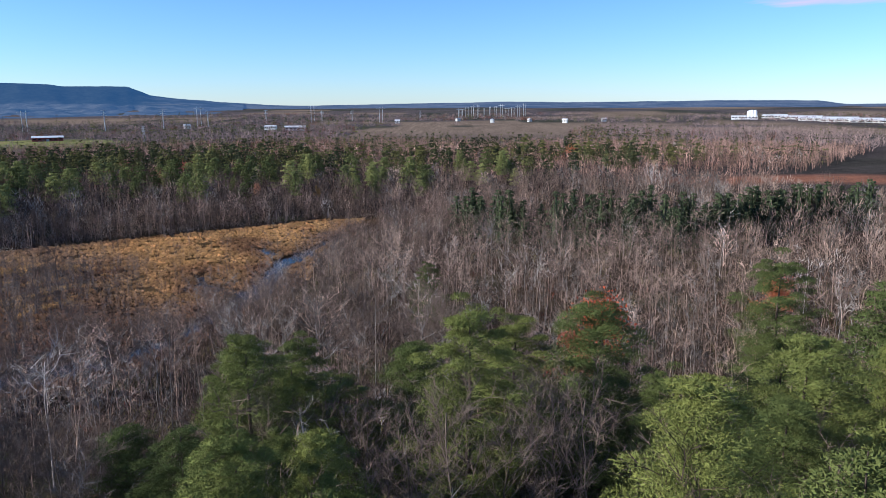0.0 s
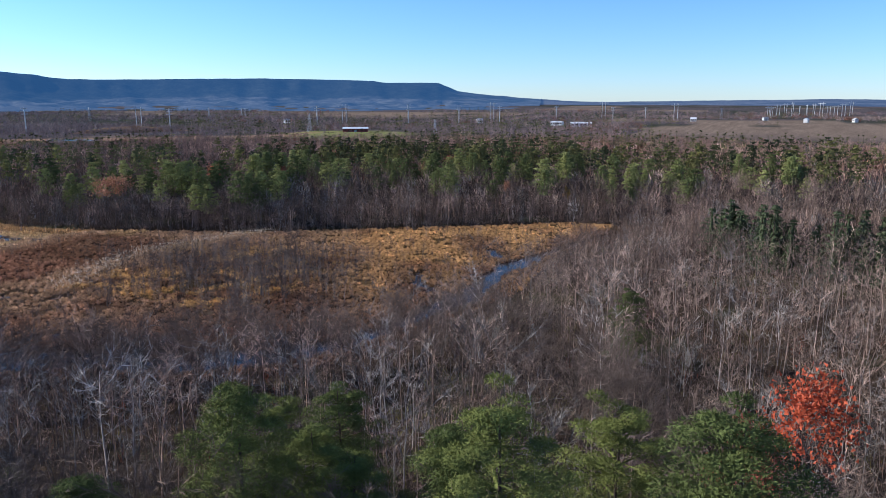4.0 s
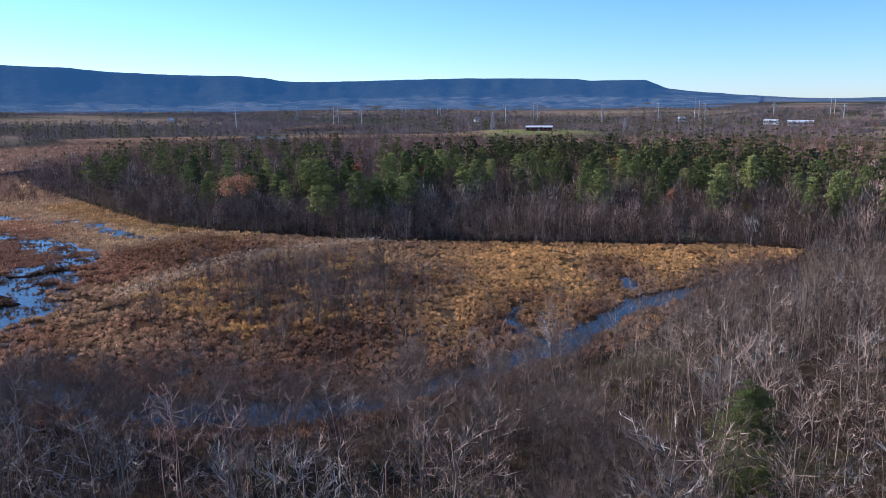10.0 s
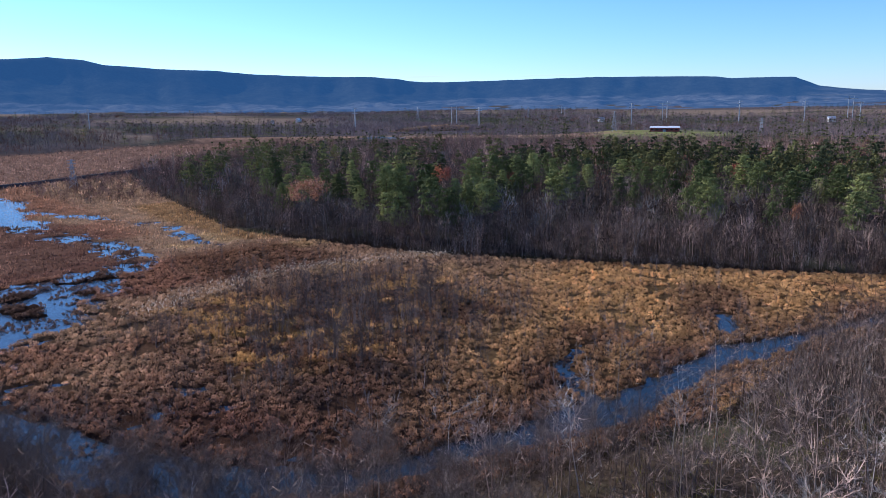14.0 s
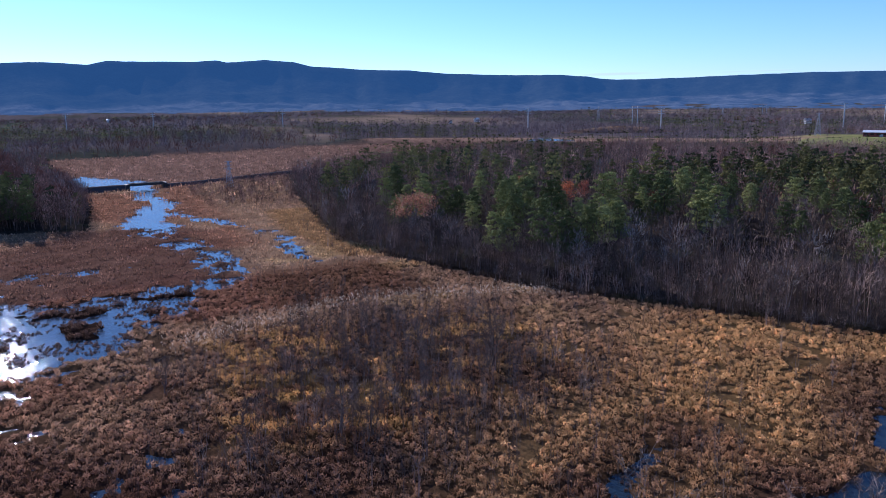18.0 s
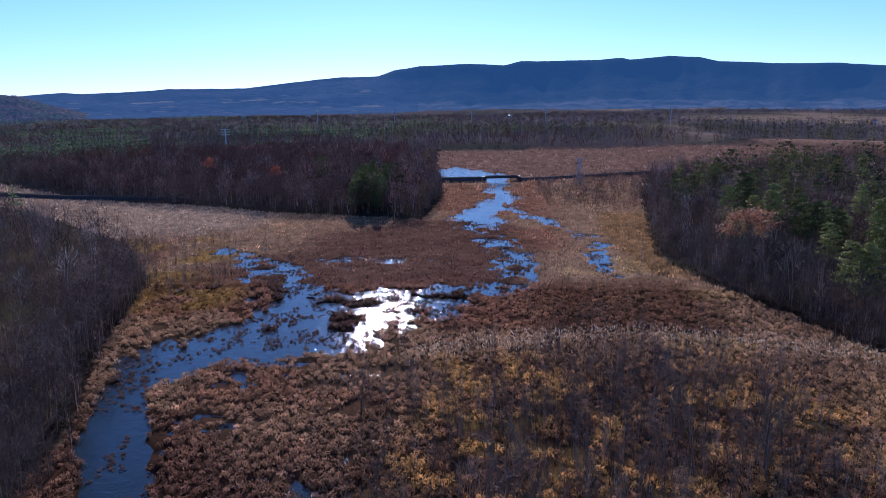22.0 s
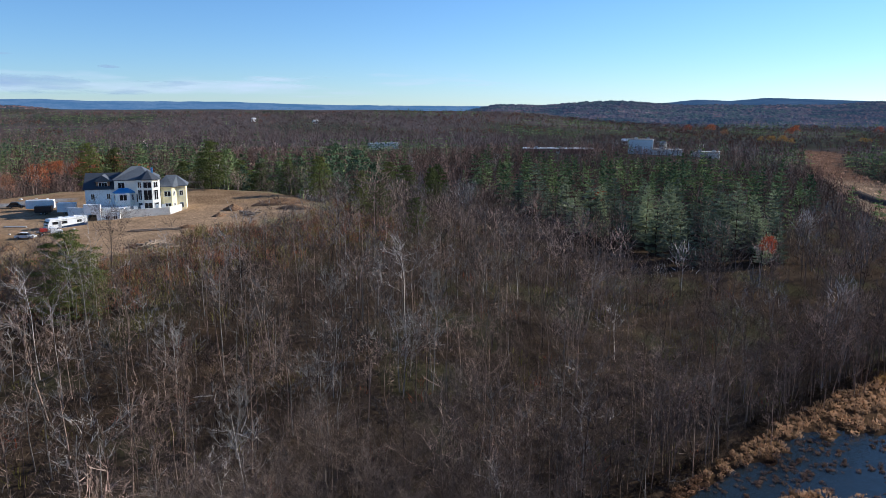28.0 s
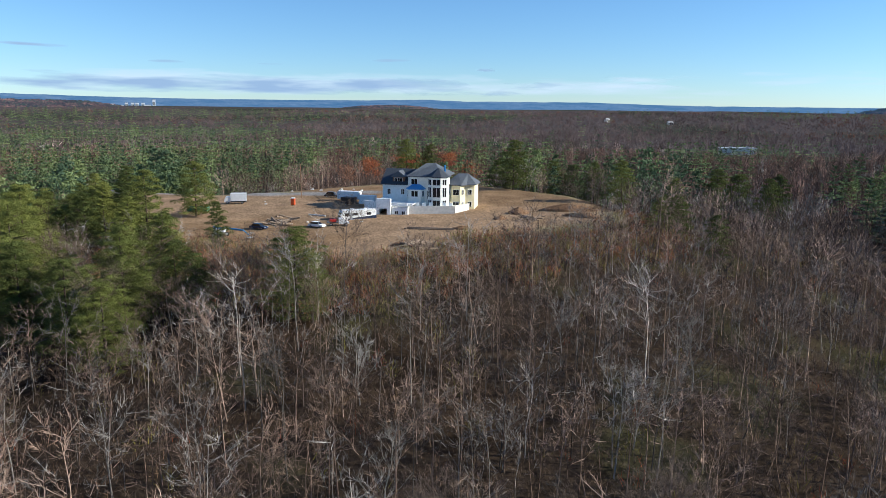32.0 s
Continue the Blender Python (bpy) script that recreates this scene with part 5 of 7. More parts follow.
# shrub swamp between the bridge and the pines
SWAMP = [(-510, 195), (-440, 188), (-385, 190), (-350, 228), (-420, 262), (-540, 320), (-570, 300)]
rng = np.random.default_rng(428)
px, py = rng.uniform(-570, -350, 1500), rng.uniform(185, 325, 1500)
keep = (inside(px, py, SWAMP) > 0) & (to_line(px, py, [(-500, 181), (-506, 200), (-520, 225), (-560, 300)])[0] > 7)
px, py = px[keep], py[keep]
n = len(px)
s = rng.uniform(0.35, 0.7, n)
stuff("swamp_shrubs", "dense dark leafless shrubs in the swamp", "shrubs", WOODS,
      scatter(BARE_FAR, rng.integers(0, len(BARE_FAR), n), np.column_stack([px, py, height(px, py) - 0.1]), rng.uniform(0, 6.28, n), s * 1.3, s * 0.9, bark_colours(rng, n, px, py) * 0.9))

# thin saplings and old willows standing in the marsh
rng = np.random.default_rng(430)
n = 900
px, py = -130 + rng.normal(0, 28, n), 196 + rng.normal(0, 17, n)
extra = 420
px, py = np.concatenate([px, rng.uniform(-170, -60, extra), rng.uniform(-285, -195, 320), rng.uniform(-320, -40, 2200)]), np.concatenate([py, rng.uniform(140, 285, extra), rng.uniform(35, 95, 320), rng.uniform(205, 320, 2200)])
deep = inside(px, py, MARSH)
keep = (deep > 0.3) & (channel(px, py) < -1)
keep[-2200:] &= (deep[-2200:] < 16) & (rng.random(2200) < np.exp(-deep[-2200:] / 6) * 1.4 * (fbm(px[-2200:], py[-2200:], 14, 431) > 0.42))
px, py = px[keep], py[keep]
n = len(px)
s = rng.uniform(0.5, 1.15, n)
saplings = [brush(445 + i, 7.5, 0.9, 20, 1.1, 0.06, 0.25, 4) for i in range(5)]
stuff("marsh_saplings", "thin leafless saplings standing in the marsh", "saplings", WOODS,
      scatter(saplings, rng.integers(0, 5, n), np.column_stack([px, py, height(px, py) - 0.1]), rng.uniform(0, 6.28, n), s, s, np.array([0.13, 0.105, 0.09]) * np.exp(rng.normal(0, 0.4, (n, 1)))))
# a dense thicket of fine stems and, beyond it, a band of cattails in fluff
rng = np.random.default_rng(432)
px, py = rng.uniform(-166, -94, 1500), rng.uniform(152, 232, 1500)
keep = (inside(px, py, MARSH) > 1) & (channel(px, py) < -1) & (rng.random(1500) < smooth(0.42, 0.58, fbm(px, py, 13, 433)) * smooth(-166, -150, px) * smooth(232, 216, py) + 0.08)
px, py = px[keep], py[keep]
n = len(px)
s = rng.uniform(0.5, 1.1, n)
stems = [brush(455 + i, 7.0, 0.75, 24, 1.2, 0.045, 0.1, 5) for i in range(5)]
stuff("stem_thicket", "dense thicket of thin grey leafless stems in the marsh", "saplings", WOODS,
      scatter(stems, rng.integers(0, 5, n), np.column_stack([px, py, height(px, py) - 0.1]), rng.uniform(0, 6.28, n), s * 1.2, s, np.array([0.20, 0.165, 0.135]) * np.exp(rng.normal(0, 0.35, (n, 1)))))
px, py = rng.uniform(-190, -148, 12000), rng.uniform(150, 262, 12000)
keep = (rng.random(12000) < np.exp(-(to_line(px, py, [(-158, 158), (-167, 180), (-173, 200), (-168, 226), (-158, 250)])[0] / 5) ** 2)) & (inside(px, py, MARSH) > 2) & (channel(px, py) < -1)
px, py = px[keep], py[keep]
n = len(px)
foot = np.column_stack([px, py, height(px, py)])
rise = unit(rng.normal(0, 0.1, (n, 3)) + np.array([0, 0, 1]))
tall = rng.uniform(1.5, 2.3, n)
heads = slivers(foot + rise * tall[:, None] - rise * 0.15, rise, rng.uniform(0.3, 0.5, n), np.full(n, 0.13), rng)
tops = mesh_object("cattail_heads", *heads, TUFT, colours=np.tile((0.72, 0.63, 0.49), (len(heads[0]), 1)) * np.exp(rng.normal(0, 0.2, (len(heads[0]), 1))))
tagged(tops, "pale fluffy cattail heads over the marsh grass", "cattails", kind="stuff")
stalks = slivers(foot, rise, tall, np.full(n, 0.05), rng)
tops = mesh_object("cattail_stalks", *stalks, TUFT, colours=np.tile((0.34, 0.22, 0.12), (len(stalks[0]), 1)))
tagged(tops, "thin dry cattail stalks in the marsh", "cattails", kind="stuff")
willows = [tree_thing("willow", "dark leafless willow with several leaning stems", "tree", "old willows in the marsh",
                      *bare_tree(440 + i, 8, 14, 130, 900, 5, fork=0.05, twig_width=0.06, fat=0.022), TWIGS) for i in range(3)]
for n, (px, py, s) in enumerate([(-117, 210, 1.1), (-103, 174, 1.15), (-100, 159, 0.85), (-122, 214, 0.8), (-99, 178, 0.7), (-132, 150, 0.7)]):
    plant(willows, n, px, py, float(height(px, py)) - 0.1, n * 1.3, s * 1.5, s * 1.15)

# ---- buildings, vehicles and other made things ----


def plain(name, rgb, rough=0.6, metal=0.0, grain=((0.6, 0.08), (4, 0.08)), spec=0.4):
    return material(name, rgb, rough, grain, metal=metal, spec=spec)


HOUSE_WRAP = plain("white_house_wrap", (0.80, 0.78, 0.70), 0.7)
SHEATHING = plain("yellow_sheathing", (0.78, 0.68, 0.42), 0.75, grain=((0.8, 0.12), (3, 0.12)))
BOARD_BLUE = plain("pale_sheathing", (0.70, 0.74, 0.74), 0.7)
SHINGLES = plain("slate_grey_shingles", (0.085, 0.095, 0.11), 0.75, grain=((0.4, 0.25), (3, 0.15)))
SHINGLES_DARK = plain("dark_shingles", (0.045, 0.052, 0.065), 0.75, grain=((0.4, 0.25),))
CONCRETE = plain("pale_concrete", (0.62, 0.60, 0.55), 0.85, grain=((0.7, 0.12), (4, 0.15)))
FOAM = plain("white_foam_forms", (0.82, 0.82, 0.80), 0.7)
GLASS = plain("dark_window_glass", (0.015, 0.017, 0.02), 0.06, spec=0.6, grain=())
TRIM = plain("white_trim", (0.8, 0.79, 0.76), 0.5)
WOOD = plain("brown_timber", (0.24, 0.13, 0.075), 0.8, grain=((0.3, 0.25),))
LOG = plain("grey_cut_logs", (0.25, 0.185, 0.13), 0.9, grain=((0.5, 0.3),))
BLUE_TARP = plain("blue_membrane", (0.08, 0.28, 0.58), 0.45)
WHITE_PAINT = plain("white_paint", (0.80, 0.80, 0.79), 0.35)
BLACK_PAINT = plain("black_paint", (0.02, 0.02, 0.023), 0.35)
NAVY_PAINT = plain("navy_car_paint", (0.015, 0.03, 0.07), 0.25)
RED_PAINT = plain("red_paint", (0.45, 0.03, 0.02), 0.45)
ORANGE_PLASTIC = plain("orange_plastic", (0.75, 0.13, 0.03), 0.5)
BLUE_PAINT = plain("blue_machine_paint", (0.03, 0.22, 0.50), 0.4)
GREEN_PAINT = plain("green_steel", (0.04, 0.14, 0.09), 0.5)
GREY_METAL = plain("grey_metal", (0.35, 0.36, 0.37), 0.45, 0.6)
STEEL = plain("galvanised_steel", (0.45, 0.46, 0.46), 0.5, 0.2)
RUBBER = plain("black_rubber", (0.018, 0.018, 0.018), 0.8)
BARN_RED = plain("barn_red_boards", (0.22, 0.045, 0.035), 0.8)
WHITE_ROOF = plain("white_metal_roof", (0.6, 0.6, 0.6), 0.4)
DARK_STEEL = plain("dark_bridge_steel", (0.045, 0.042, 0.04), 0.8)
ASPHALT_ROOF = plain("grey_flat_roof", (0.32, 0.31, 0.30), 0.85)
BRICK_WALL = plain("brown_brick_wall", (0.24, 0.13, 0.10), 0.9)


def part(name, bm, mat, parent, label=""):
    """Links a bmesh as one mesh object under a thing or a part."""
    me = bpy.data.meshes.new(name)
    bmesh.ops.recalc_face_normals(bm, faces=bm.faces)
    bm.to_mesh(me)
    bm.free()
    me.materials.append(mat)
    ob = new(name, me)
    ob.parent = parent
    if label:
        ob["label"] = label
    return ob


def add_box(bm, x0, x1, y0, y1, z0, z1, bevel=0.0):
    vs = [bm.verts.new((x, y, z)) for z in (z0, z1) for y in (y0, y1) for x in (x0, x1)]
    fs = [bm.faces.new([vs[i] for i in f]) for f in ((0, 2, 3, 1), (4, 5, 7, 6), (0, 1, 5, 4), (2, 6, 7, 3), (0, 4, 6, 2), (1, 3, 7, 5))]
    if bevel:
        es = list({e for f in fs for e in f.edges})
        bmesh.ops.bevel(bm, geom=es, offset=bevel, segments=2, affect="EDGES")
    return bm


def box(x0, x1, y0, y1, z0, z1, bevel=0.0):
    return add_box(bmesh.new(), x0, x1, y0, y1, z0, z1, bevel)


def add_prism(bm, outline, z0, z1):
    """An upright prism over a plan outline (counter-clockwise or not)."""
    lo, hi = [bm.verts.new((x, y, z0)) for x, y in outline], [bm.verts.new((x, y, z1)) for x, y in outline]
    bm.faces.new(lo[::-1]), bm.faces.new(hi)
    n = len(outline)
    for i in range(n):
        bm.faces.new((lo[i], lo[(i + 1) % n], hi[(i + 1) % n], hi[i]))
    return bm


def prism(outline, z0, z1):
    return add_prism(bmesh.new(), outline, z0, z1)


def profile(outline, y0, y1):
    """A body from its side outline in x and z, from y0 to y1."""
    bm = bmesh.new()
    a, b = [bm.verts.new((x, y0, z)) for x, z in outline], [bm.verts.new((x, y1, z)) for x, z in outline]
    bm.faces.new(a), bm.faces.new(b[::-1])
    n = len(outline)
    for i in range(n):
        bm.faces.new((a[i], b[i], b[(i + 1) % n], a[(i + 1) % n]))
    return bm


def roof_shell(eaves, z_eave, ridge, z_ridge, thick=0.25):
    """A hip roof: eave corners in plan, joined to a ridge of one or two points; a closed solid."""
    bm = bmesh.new()
    lo = [bm.verts.new((x, y, z_eave - thick)) for x, y in eaves]
    hi = [bm.verts.new((x, y, z_eave)) for x, y in eaves]
    top = [bm.verts.new((x, y, z_ridge)) for x, y in ridge]
    bm.faces.new(lo[::-1])
    n = len(eaves)
    own = [min(range(len(ridge)), key=lambda k: (ridge[k][0] - x) ** 2 + (ridge[k][1] - y) ** 2) for x, y in eaves]
    for i in range(n):
        j = (i + 1) % n
        bm.faces.new((lo[i], lo[j], hi[j], hi[i]))
        a, b = top[own[i]], top[own[j]]
        bm.faces.new((hi[i], hi[j], b, a) if a != b else (hi[i], hi[j], a))
    return bm


def cylinder(x, y, z, radius, length, axis="y", sides=14):
    bm = bmesh.new()
    m = {"y": Matrix.Rotation(radians(90), 4, "X"), "x": Matrix.Rotation(radians(90), 4, "Y"), "z": Matrix.Identity(4)}[axis]
    bmesh.ops.create_cone(bm, cap_ends=True, segments=sides, radius1=radius, radius2=radius, depth=length, matrix=Matrix.Translation((x, y, z)) @ m)
    return bm


def rod(a, b, radius, sides=6):
    bm = bmesh.new()
    a, b = Vector(a), Vector(b)
    q = (b - a).to_track_quat("Z", "Y").to_matrix().to_4x4()
    bmesh.ops.create_cone(bm, cap_ends=True, segments=sides, radius1=radius, radius2=radius, depth=(b - a).length, matrix=Matrix.Translation((a + b) / 2) @ q)
    return bm


def thing(name, label, category, px, py, turn=0, group="", pz=None):
    root = new(name)
    root.matrix_basis = pose(px, py, float(height(px, py)) if pz is None else pz, 0, 0, turn)
    return tagged(root, label, category, group)


def wheels(root, spots, radius, width):
    for wx_, wy_ in spots:
        tyre = part("wheel", cylinder(wx_, wy_, radius, radius, width), RUBBER, root)
        part("rim", cylinder(wx_, wy_, radius, radius * 0.55, width + 0.03), GREY_METAL, tyre)


def window(root, wx_, wy_, wz, w, h, yaw=0, bars=1):
    """A window set proud of a wall: frame, glass and glazing bars, facing local -y turned by yaw degrees."""
    m = Matrix.Translation((wx_, wy_, wz)) @ Matrix.Rotation(radians(yaw), 4, "Z")
    bm = bmesh.new()
    t = 0.1
    for a in ((-w / 2 - t, w / 2 + t, -0.09, 0.05, -t, 0), (-w / 2 - t, w / 2 + t, -0.09, 0.05, h, h + t), (-w / 2 - t, -w / 2, -0.09, 0.05, 0, h), (w / 2, w / 2 + t, -0.09, 0.05, 0, h)):
        add_box(bm, *a)
    for k in range(1, bars + 1):
        f = -w / 2 + w * k / (bars + 1)
        add_box(bm, f - 0.04, f + 0.04, -0.07, 0.04, 0.002, h - 0.002)
    bm.transform(m)
    fr = part("window", bm, TRIM, root)
    bm = box(-w / 2, w / 2, -0.04, 0.03, 0, h)
    bm.transform(m)
    part("pane", bm, GLASS, fr, "dark glass")


def large_house():
    """The big house under construction: garage wing, main block, turret, angled wing. Local x runs along the front, y to the back."""
    H = thing("house", "large unfinished house in white wrap with slate-grey hip roofs", "house", -29.2, -47.0, 180, pz=18.4)
    # garage wing
    part("wall", box(0, 9.2, 0, 12, -0.6, 7.2), BOARD_BLUE, H, "pale sheathed garage wing")
    g = part("roof", roof_shell([(-0.5, -0.6), (9.6, -0.6), (9.6, 12.6), (-0.5, 12.6)], 7.45, [(-0.45, 6), (9.5, 6)], 11.6), SHINGLES_DARK, H)
    # dormer
    bm = box(3.0, 6.6, 0.6, 4, 7.2, 9.5)
    part("dormer", bm, WOOD, H, "dormer with brown boarding")
    bm = profile([(2.5, 9.45), (7.1, 9.45), (7.1, 9.6), (4.8, 11.3), (2.5, 9.6)], 0.2, 5.5)
    part("dormer_roof", bm, SHINGLES, H)
    window(H, 4.8, 0.56, 7.6, 2.2, 1.5, bars=2)
    for wx_ in (2.0, 6.2):
        window(H, wx_, -0.04, 4.4, 0.9, 1.5)
    # main block
    part("wall", box(8.0, 15.6, -0.8, 13, -0.6, 9.7), HOUSE_WRAP, H, "white wrapped main block")
    part("roof", roof_shell([(7.5, -1.4), (18.4, -1.4), (19.4, 4), (19.4, 13.6), (7.5, 13.6)], 9.95, [(12.2, 5.2), (14.8, 6.5)], 13.4), SHINGLES, H)
    window(H, 9.9, -0.84, 7.6, 1.7, 1.5)
    window(H, 14.6, -0.84, 7.8, 0.7, 1.2)
    # bay with the blue membrane roof
    bay = [(7.7, -0.7), (8.6, -2.4), (12.2, -2.4), (13.2, -0.7)]
    part("bay", prism(bay, -0.6, 6.2), HOUSE_WRAP, H, "white projecting bay")
    part("bay_roof", roof_shell([(7.4, -0.75), (8.4, -2.7), (12.4, -2.7), (13.5, -0.75)], 6.4, [(9.4, -0.95), (11.6, -0.95)], 7.6), BLUE_TARP, H, "bay roof in blue membrane")
    window(H, 10.4, -2.44, 4.1, 1.9, 1.6)
    window(H, 8.1, -1.6, 4.1, 0.8, 1.6, yaw=-62)
    window(H, 12.75, -1.6, 4.1, 0.8, 1.6, yaw=60)
    window(H, 10.4, -2.44, 0.9, 1.9, 1.6)
    window(H, 12.75, -1.6, 0.9, 0.8, 1.6, yaw=60)
    window(H, 14.4, -0.84, 3.4, 1.2, 2.4)
    # turret: half an octagon, three storeys of tall windows
    c, rad = (17.2, -0.6), 3.25
    octo = [(c[0] + rad * math.cos(radians(22.5 + 45 * k)), c[1] + rad * math.sin(radians(22.5 + 45 * k))) for k in range(8)]
    part("turret", prism(octo, -0.2, 9.9), HOUSE_WRAP, H, "white eight-sided turret")
    eav = [(c[0] + 3.7 * math.cos(radians(22.5 + 45 * k)), c[1] + 3.7 * math.sin(radians(22.5 + 45 * k))) for k in range(8)]
    part("turret_roof", roof_shell(eav, 10.15, [c], 12.6), SHINGLES_DARK, H)
    apo = rad * math.cos(radians(22.5)) + 0.04
    for yaw, w in ((-45, 1.5), (0, 2.1), (45, 1.3)):
        wx_, wy_ = c[0] + apo * math.sin(radians(yaw)), c[1] - apo * math.cos(radians(yaw))
        for wz, h in ((1.6, 1.7), (4.2, 2.8), (7.7, 1.6)):
            window(H, wx_, wy_, wz, w, h, yaw)
    # angled wing
    wing = [(19.0, 1.8), (21.0, 0.6), (23.4, 0.6), (24.6, 2.6), (27.2, 3.6), (27.2, 11), (19.0, 11)]
    part("wall", prism(wing, -0.6, 7.4), SHEATHING, H, "wing in yellow sheathing")
    part("roof", roof_shell([(18.6, 0.6), (21.0, -0.1), (23.8, -0.1), (25.2, 2.0), (27.8, 3.0), (27.8, 11.6), (18.6, 11.6)], 7.65, [(21.8, 6), (24.6, 7)], 10.5), SHINGLES, H)
    for wz in (1.0, 4.6):
        window(H, 22.2, 0.56, wz, 1.7, 1.5)
        window(H, 20.0, 1.16, wz, 0.8, 1.5, yaw=-31)
        window(H, 24.0, 1.56, wz, 0.7, 1.4, yaw=59)
        window(H, 25.9, 3.06, wz, 1.0, 1.4, yaw=21)
    part("chimney", box(17.6, 18.1, 5.2, 5.7, 11.0, 12.9), BLUE_TARP, H, "chimney wrapped in blue membrane")
    return H


large_house()


def terrace():
    T = thing("terrace_wall", "white concrete retaining wall round an unfinished terrace", "wall", -46, -44, 0, pz=17.0)
    front = [(6.6, 5.8), (-6.0, 2.0), (-9.0, -4.8)]
    for (ax, ay), (bx, by) in zip(front[:-1], front[1:]):
        d = Vector((bx - ax, by - ay)).normalized() * 0.2
        nrm = Vector((-d.y, d.x))
        part("wall_panel", prism([(ax + nrm.x, ay + nrm.y), (bx + nrm.x, by + nrm.y), (bx - nrm.x, by - nrm.y), (ax - nrm.x, ay - nrm.y)], -0.5, 3.5), CONCRETE, T)
    part("terrace_floor", prism([(6.4, 5.5), (-5.8, 1.7), (-8.7, -4.6), (-4, -6.5), (6.4, -6.0)], 0.2, 3.0), CONCRETE, T, "concrete terrace deck")
    for k in range(6):
        x0 = 5.6 - k * 1.9
        part("parapet", box(x0 - 1.1, x0, 1.6 - k * 0.45, 1.9 - k * 0.45, 3.0, 4.1), FOAM, T, "white foam parapet block")


terrace()


def basement():
    B = thing("basement", "white foam-formed basement walls beside the house", "building", -35.4, -39.6, 0, pz=17.0)
    part("wall", prism([(-4, 2.6), (0.6, 3.0), (0.6, 1.4), (-4, 1.0)], -0.3, 3.1), FOAM, B)
    for x0 in (-3.2, -1.2):
        window(B, x0 + 0.4, 2.9, 1.2, 0.9, 0.9, yaw=180)
    part("wall", box(0.8, 1.9, 2.6, 3.6, -0.3, 5.6), FOAM, B)
    part("wall", box(4.2, 5.0, 2.6, 3.6, -0.3, 5.6), FOAM, B)
    part("lintel", box(1.9, 4.2, 2.6, 3.6, 2.8, 5.6), FOAM, B)
    # added black panel that stands in for the shade inside the bay
    part("bay_shade_panel", box(1.9, 4.2, -2.0, -1.8, -0.3, 2.8), BLACK_PAINT, B, "black panel as shade in the open garage bay")
    part("wall", box(4.6, 5.0, -8, 2.6, -0.3, 5.2), FOAM, B)
    part("wall", prism([(5.0, 2.4), (9.6, 0.6), (9.6, 0.1), (5.0, 1.9)], -0.3, 4.6), FOAM, B)
    part("roof_deck", box(-4.2, 4.6, -7.0, 2.4, 3.2, 3.5), CONCRETE, B)
    part("sheeting", box(-5.0, 3.0, -6, 0.5, 3.52, 3.95, 0.15), WHITE_PAINT, B, "white plastic sheeting on the deck")
    part("beam", box(-3.6, 3.6, 0.9, 1.3, 3.52, 4.3), FOAM, B)


basement()


def motorhome():
    R = thing("motorhome", "white motorhome with blue swooshes parked on bare soil", "motorhome", -27.2, -28.4, 37, pz=17.0)
    L = 5.2
    R.rotation_euler = (0, 0, radians(37.5))
    part("body", profile([(-L, 0.55), (L - 0.3, 0.55), (L, 1.1), (L - 0.1, 2.1), (L - 0.7, 3.35), (-L, 3.35)], -1.25, 1.25), WHITE_PAINT, R)
    part("windscreen", profile([(L - 0.03, 1.6), (L + 0.02, 1.62), (L - 0.33, 2.75), (L - 0.4, 2.72)], -1.1, 1.1), GLASS, R)
    for x0, x1 in ((2.6, 4.0), (0.2, 1.6), (-3.6, -2.4)):
        part("window", box(x0, x1, 1.24, 1.29, 1.9, 2.6), GLASS, R)
    part("door", box(1.8, 2.5, 1.24, 1.30, 0.7, 2.6), GREY_METAL, R)
    part("stripe", profile([(-L, 0.9), (3.6, 0.8), (2.0, 1.2), (-L, 1.75)], 1.25, 1.275), NAVY_PAINT, R, "blue swoosh")
    part("stripe", profile([(-L, 0.56), (L - 1, 0.56), (L - 1, 0.75), (-L, 0.75)], 1.25, 1.28), GREY_METAL, R)
    part("awning", cylinder(-0.6, 1.33, 3.05, 0.09, 6.6, "x"), TRIM, R)
    for x0 in (-2.6, 1.4):
        part("roof_unit", box(x0 - 0.6, x0 + 0.6, -0.4, 0.4, 3.35, 3.65, 0.08), WHITE_PAINT, R)
    wheels(R, [(x0, y0) for x0 in (-3.0, 3.4) for y0 in (-1.1, 1.1)], 0.48, 0.3)


motorhome()


def saloon(name, label, px, py, turn, paint, tall=1.45, long=4.6):
    C = thing(name, label, "car", px, py, turn)
    k = long / 4.6
    part("body", profile([(-2.3 * k, 0.35), (2.3 * k, 0.35), (2.3 * k, 0.72), (1.3 * k, 0.92), (-1.9 * k, 0.95), (-2.3 * k, 0.85)], -0.88, 0.88), paint, C)
    part("cabin", profile([(1.15 * k, 0.9), (0.45 * k, tall), (-1.2 * k, tall), (-1.85 * k, 0.92)], -0.74, 0.74), GLASS, C, "dark glazed cabin")
    part("roof_panel", box(-1.15 * k, 0.4 * k, -0.72, 0.72, tall, tall + 0.05, 0.02), paint, C)
    wheels(C, [(x0 * k, y0) for x0 in (-1.4, 1.4) for y0 in (-0.8, 0.8)], 0.33, 0.22)
    for y0 in (-0.6, 0.6):
        part("headlight", box(2.28 * k, 2.33 * k, y0 - 0.15, y0 + 0.15, 0.6, 0.75), TRIM, C)


saloon("car", "white saloon car on the bare yard", -21, -14, 165, WHITE_PAINT)
saloon("car", "dark blue saloon car by the log heap", -7.5, -8.5, 170, NAVY_PAINT)
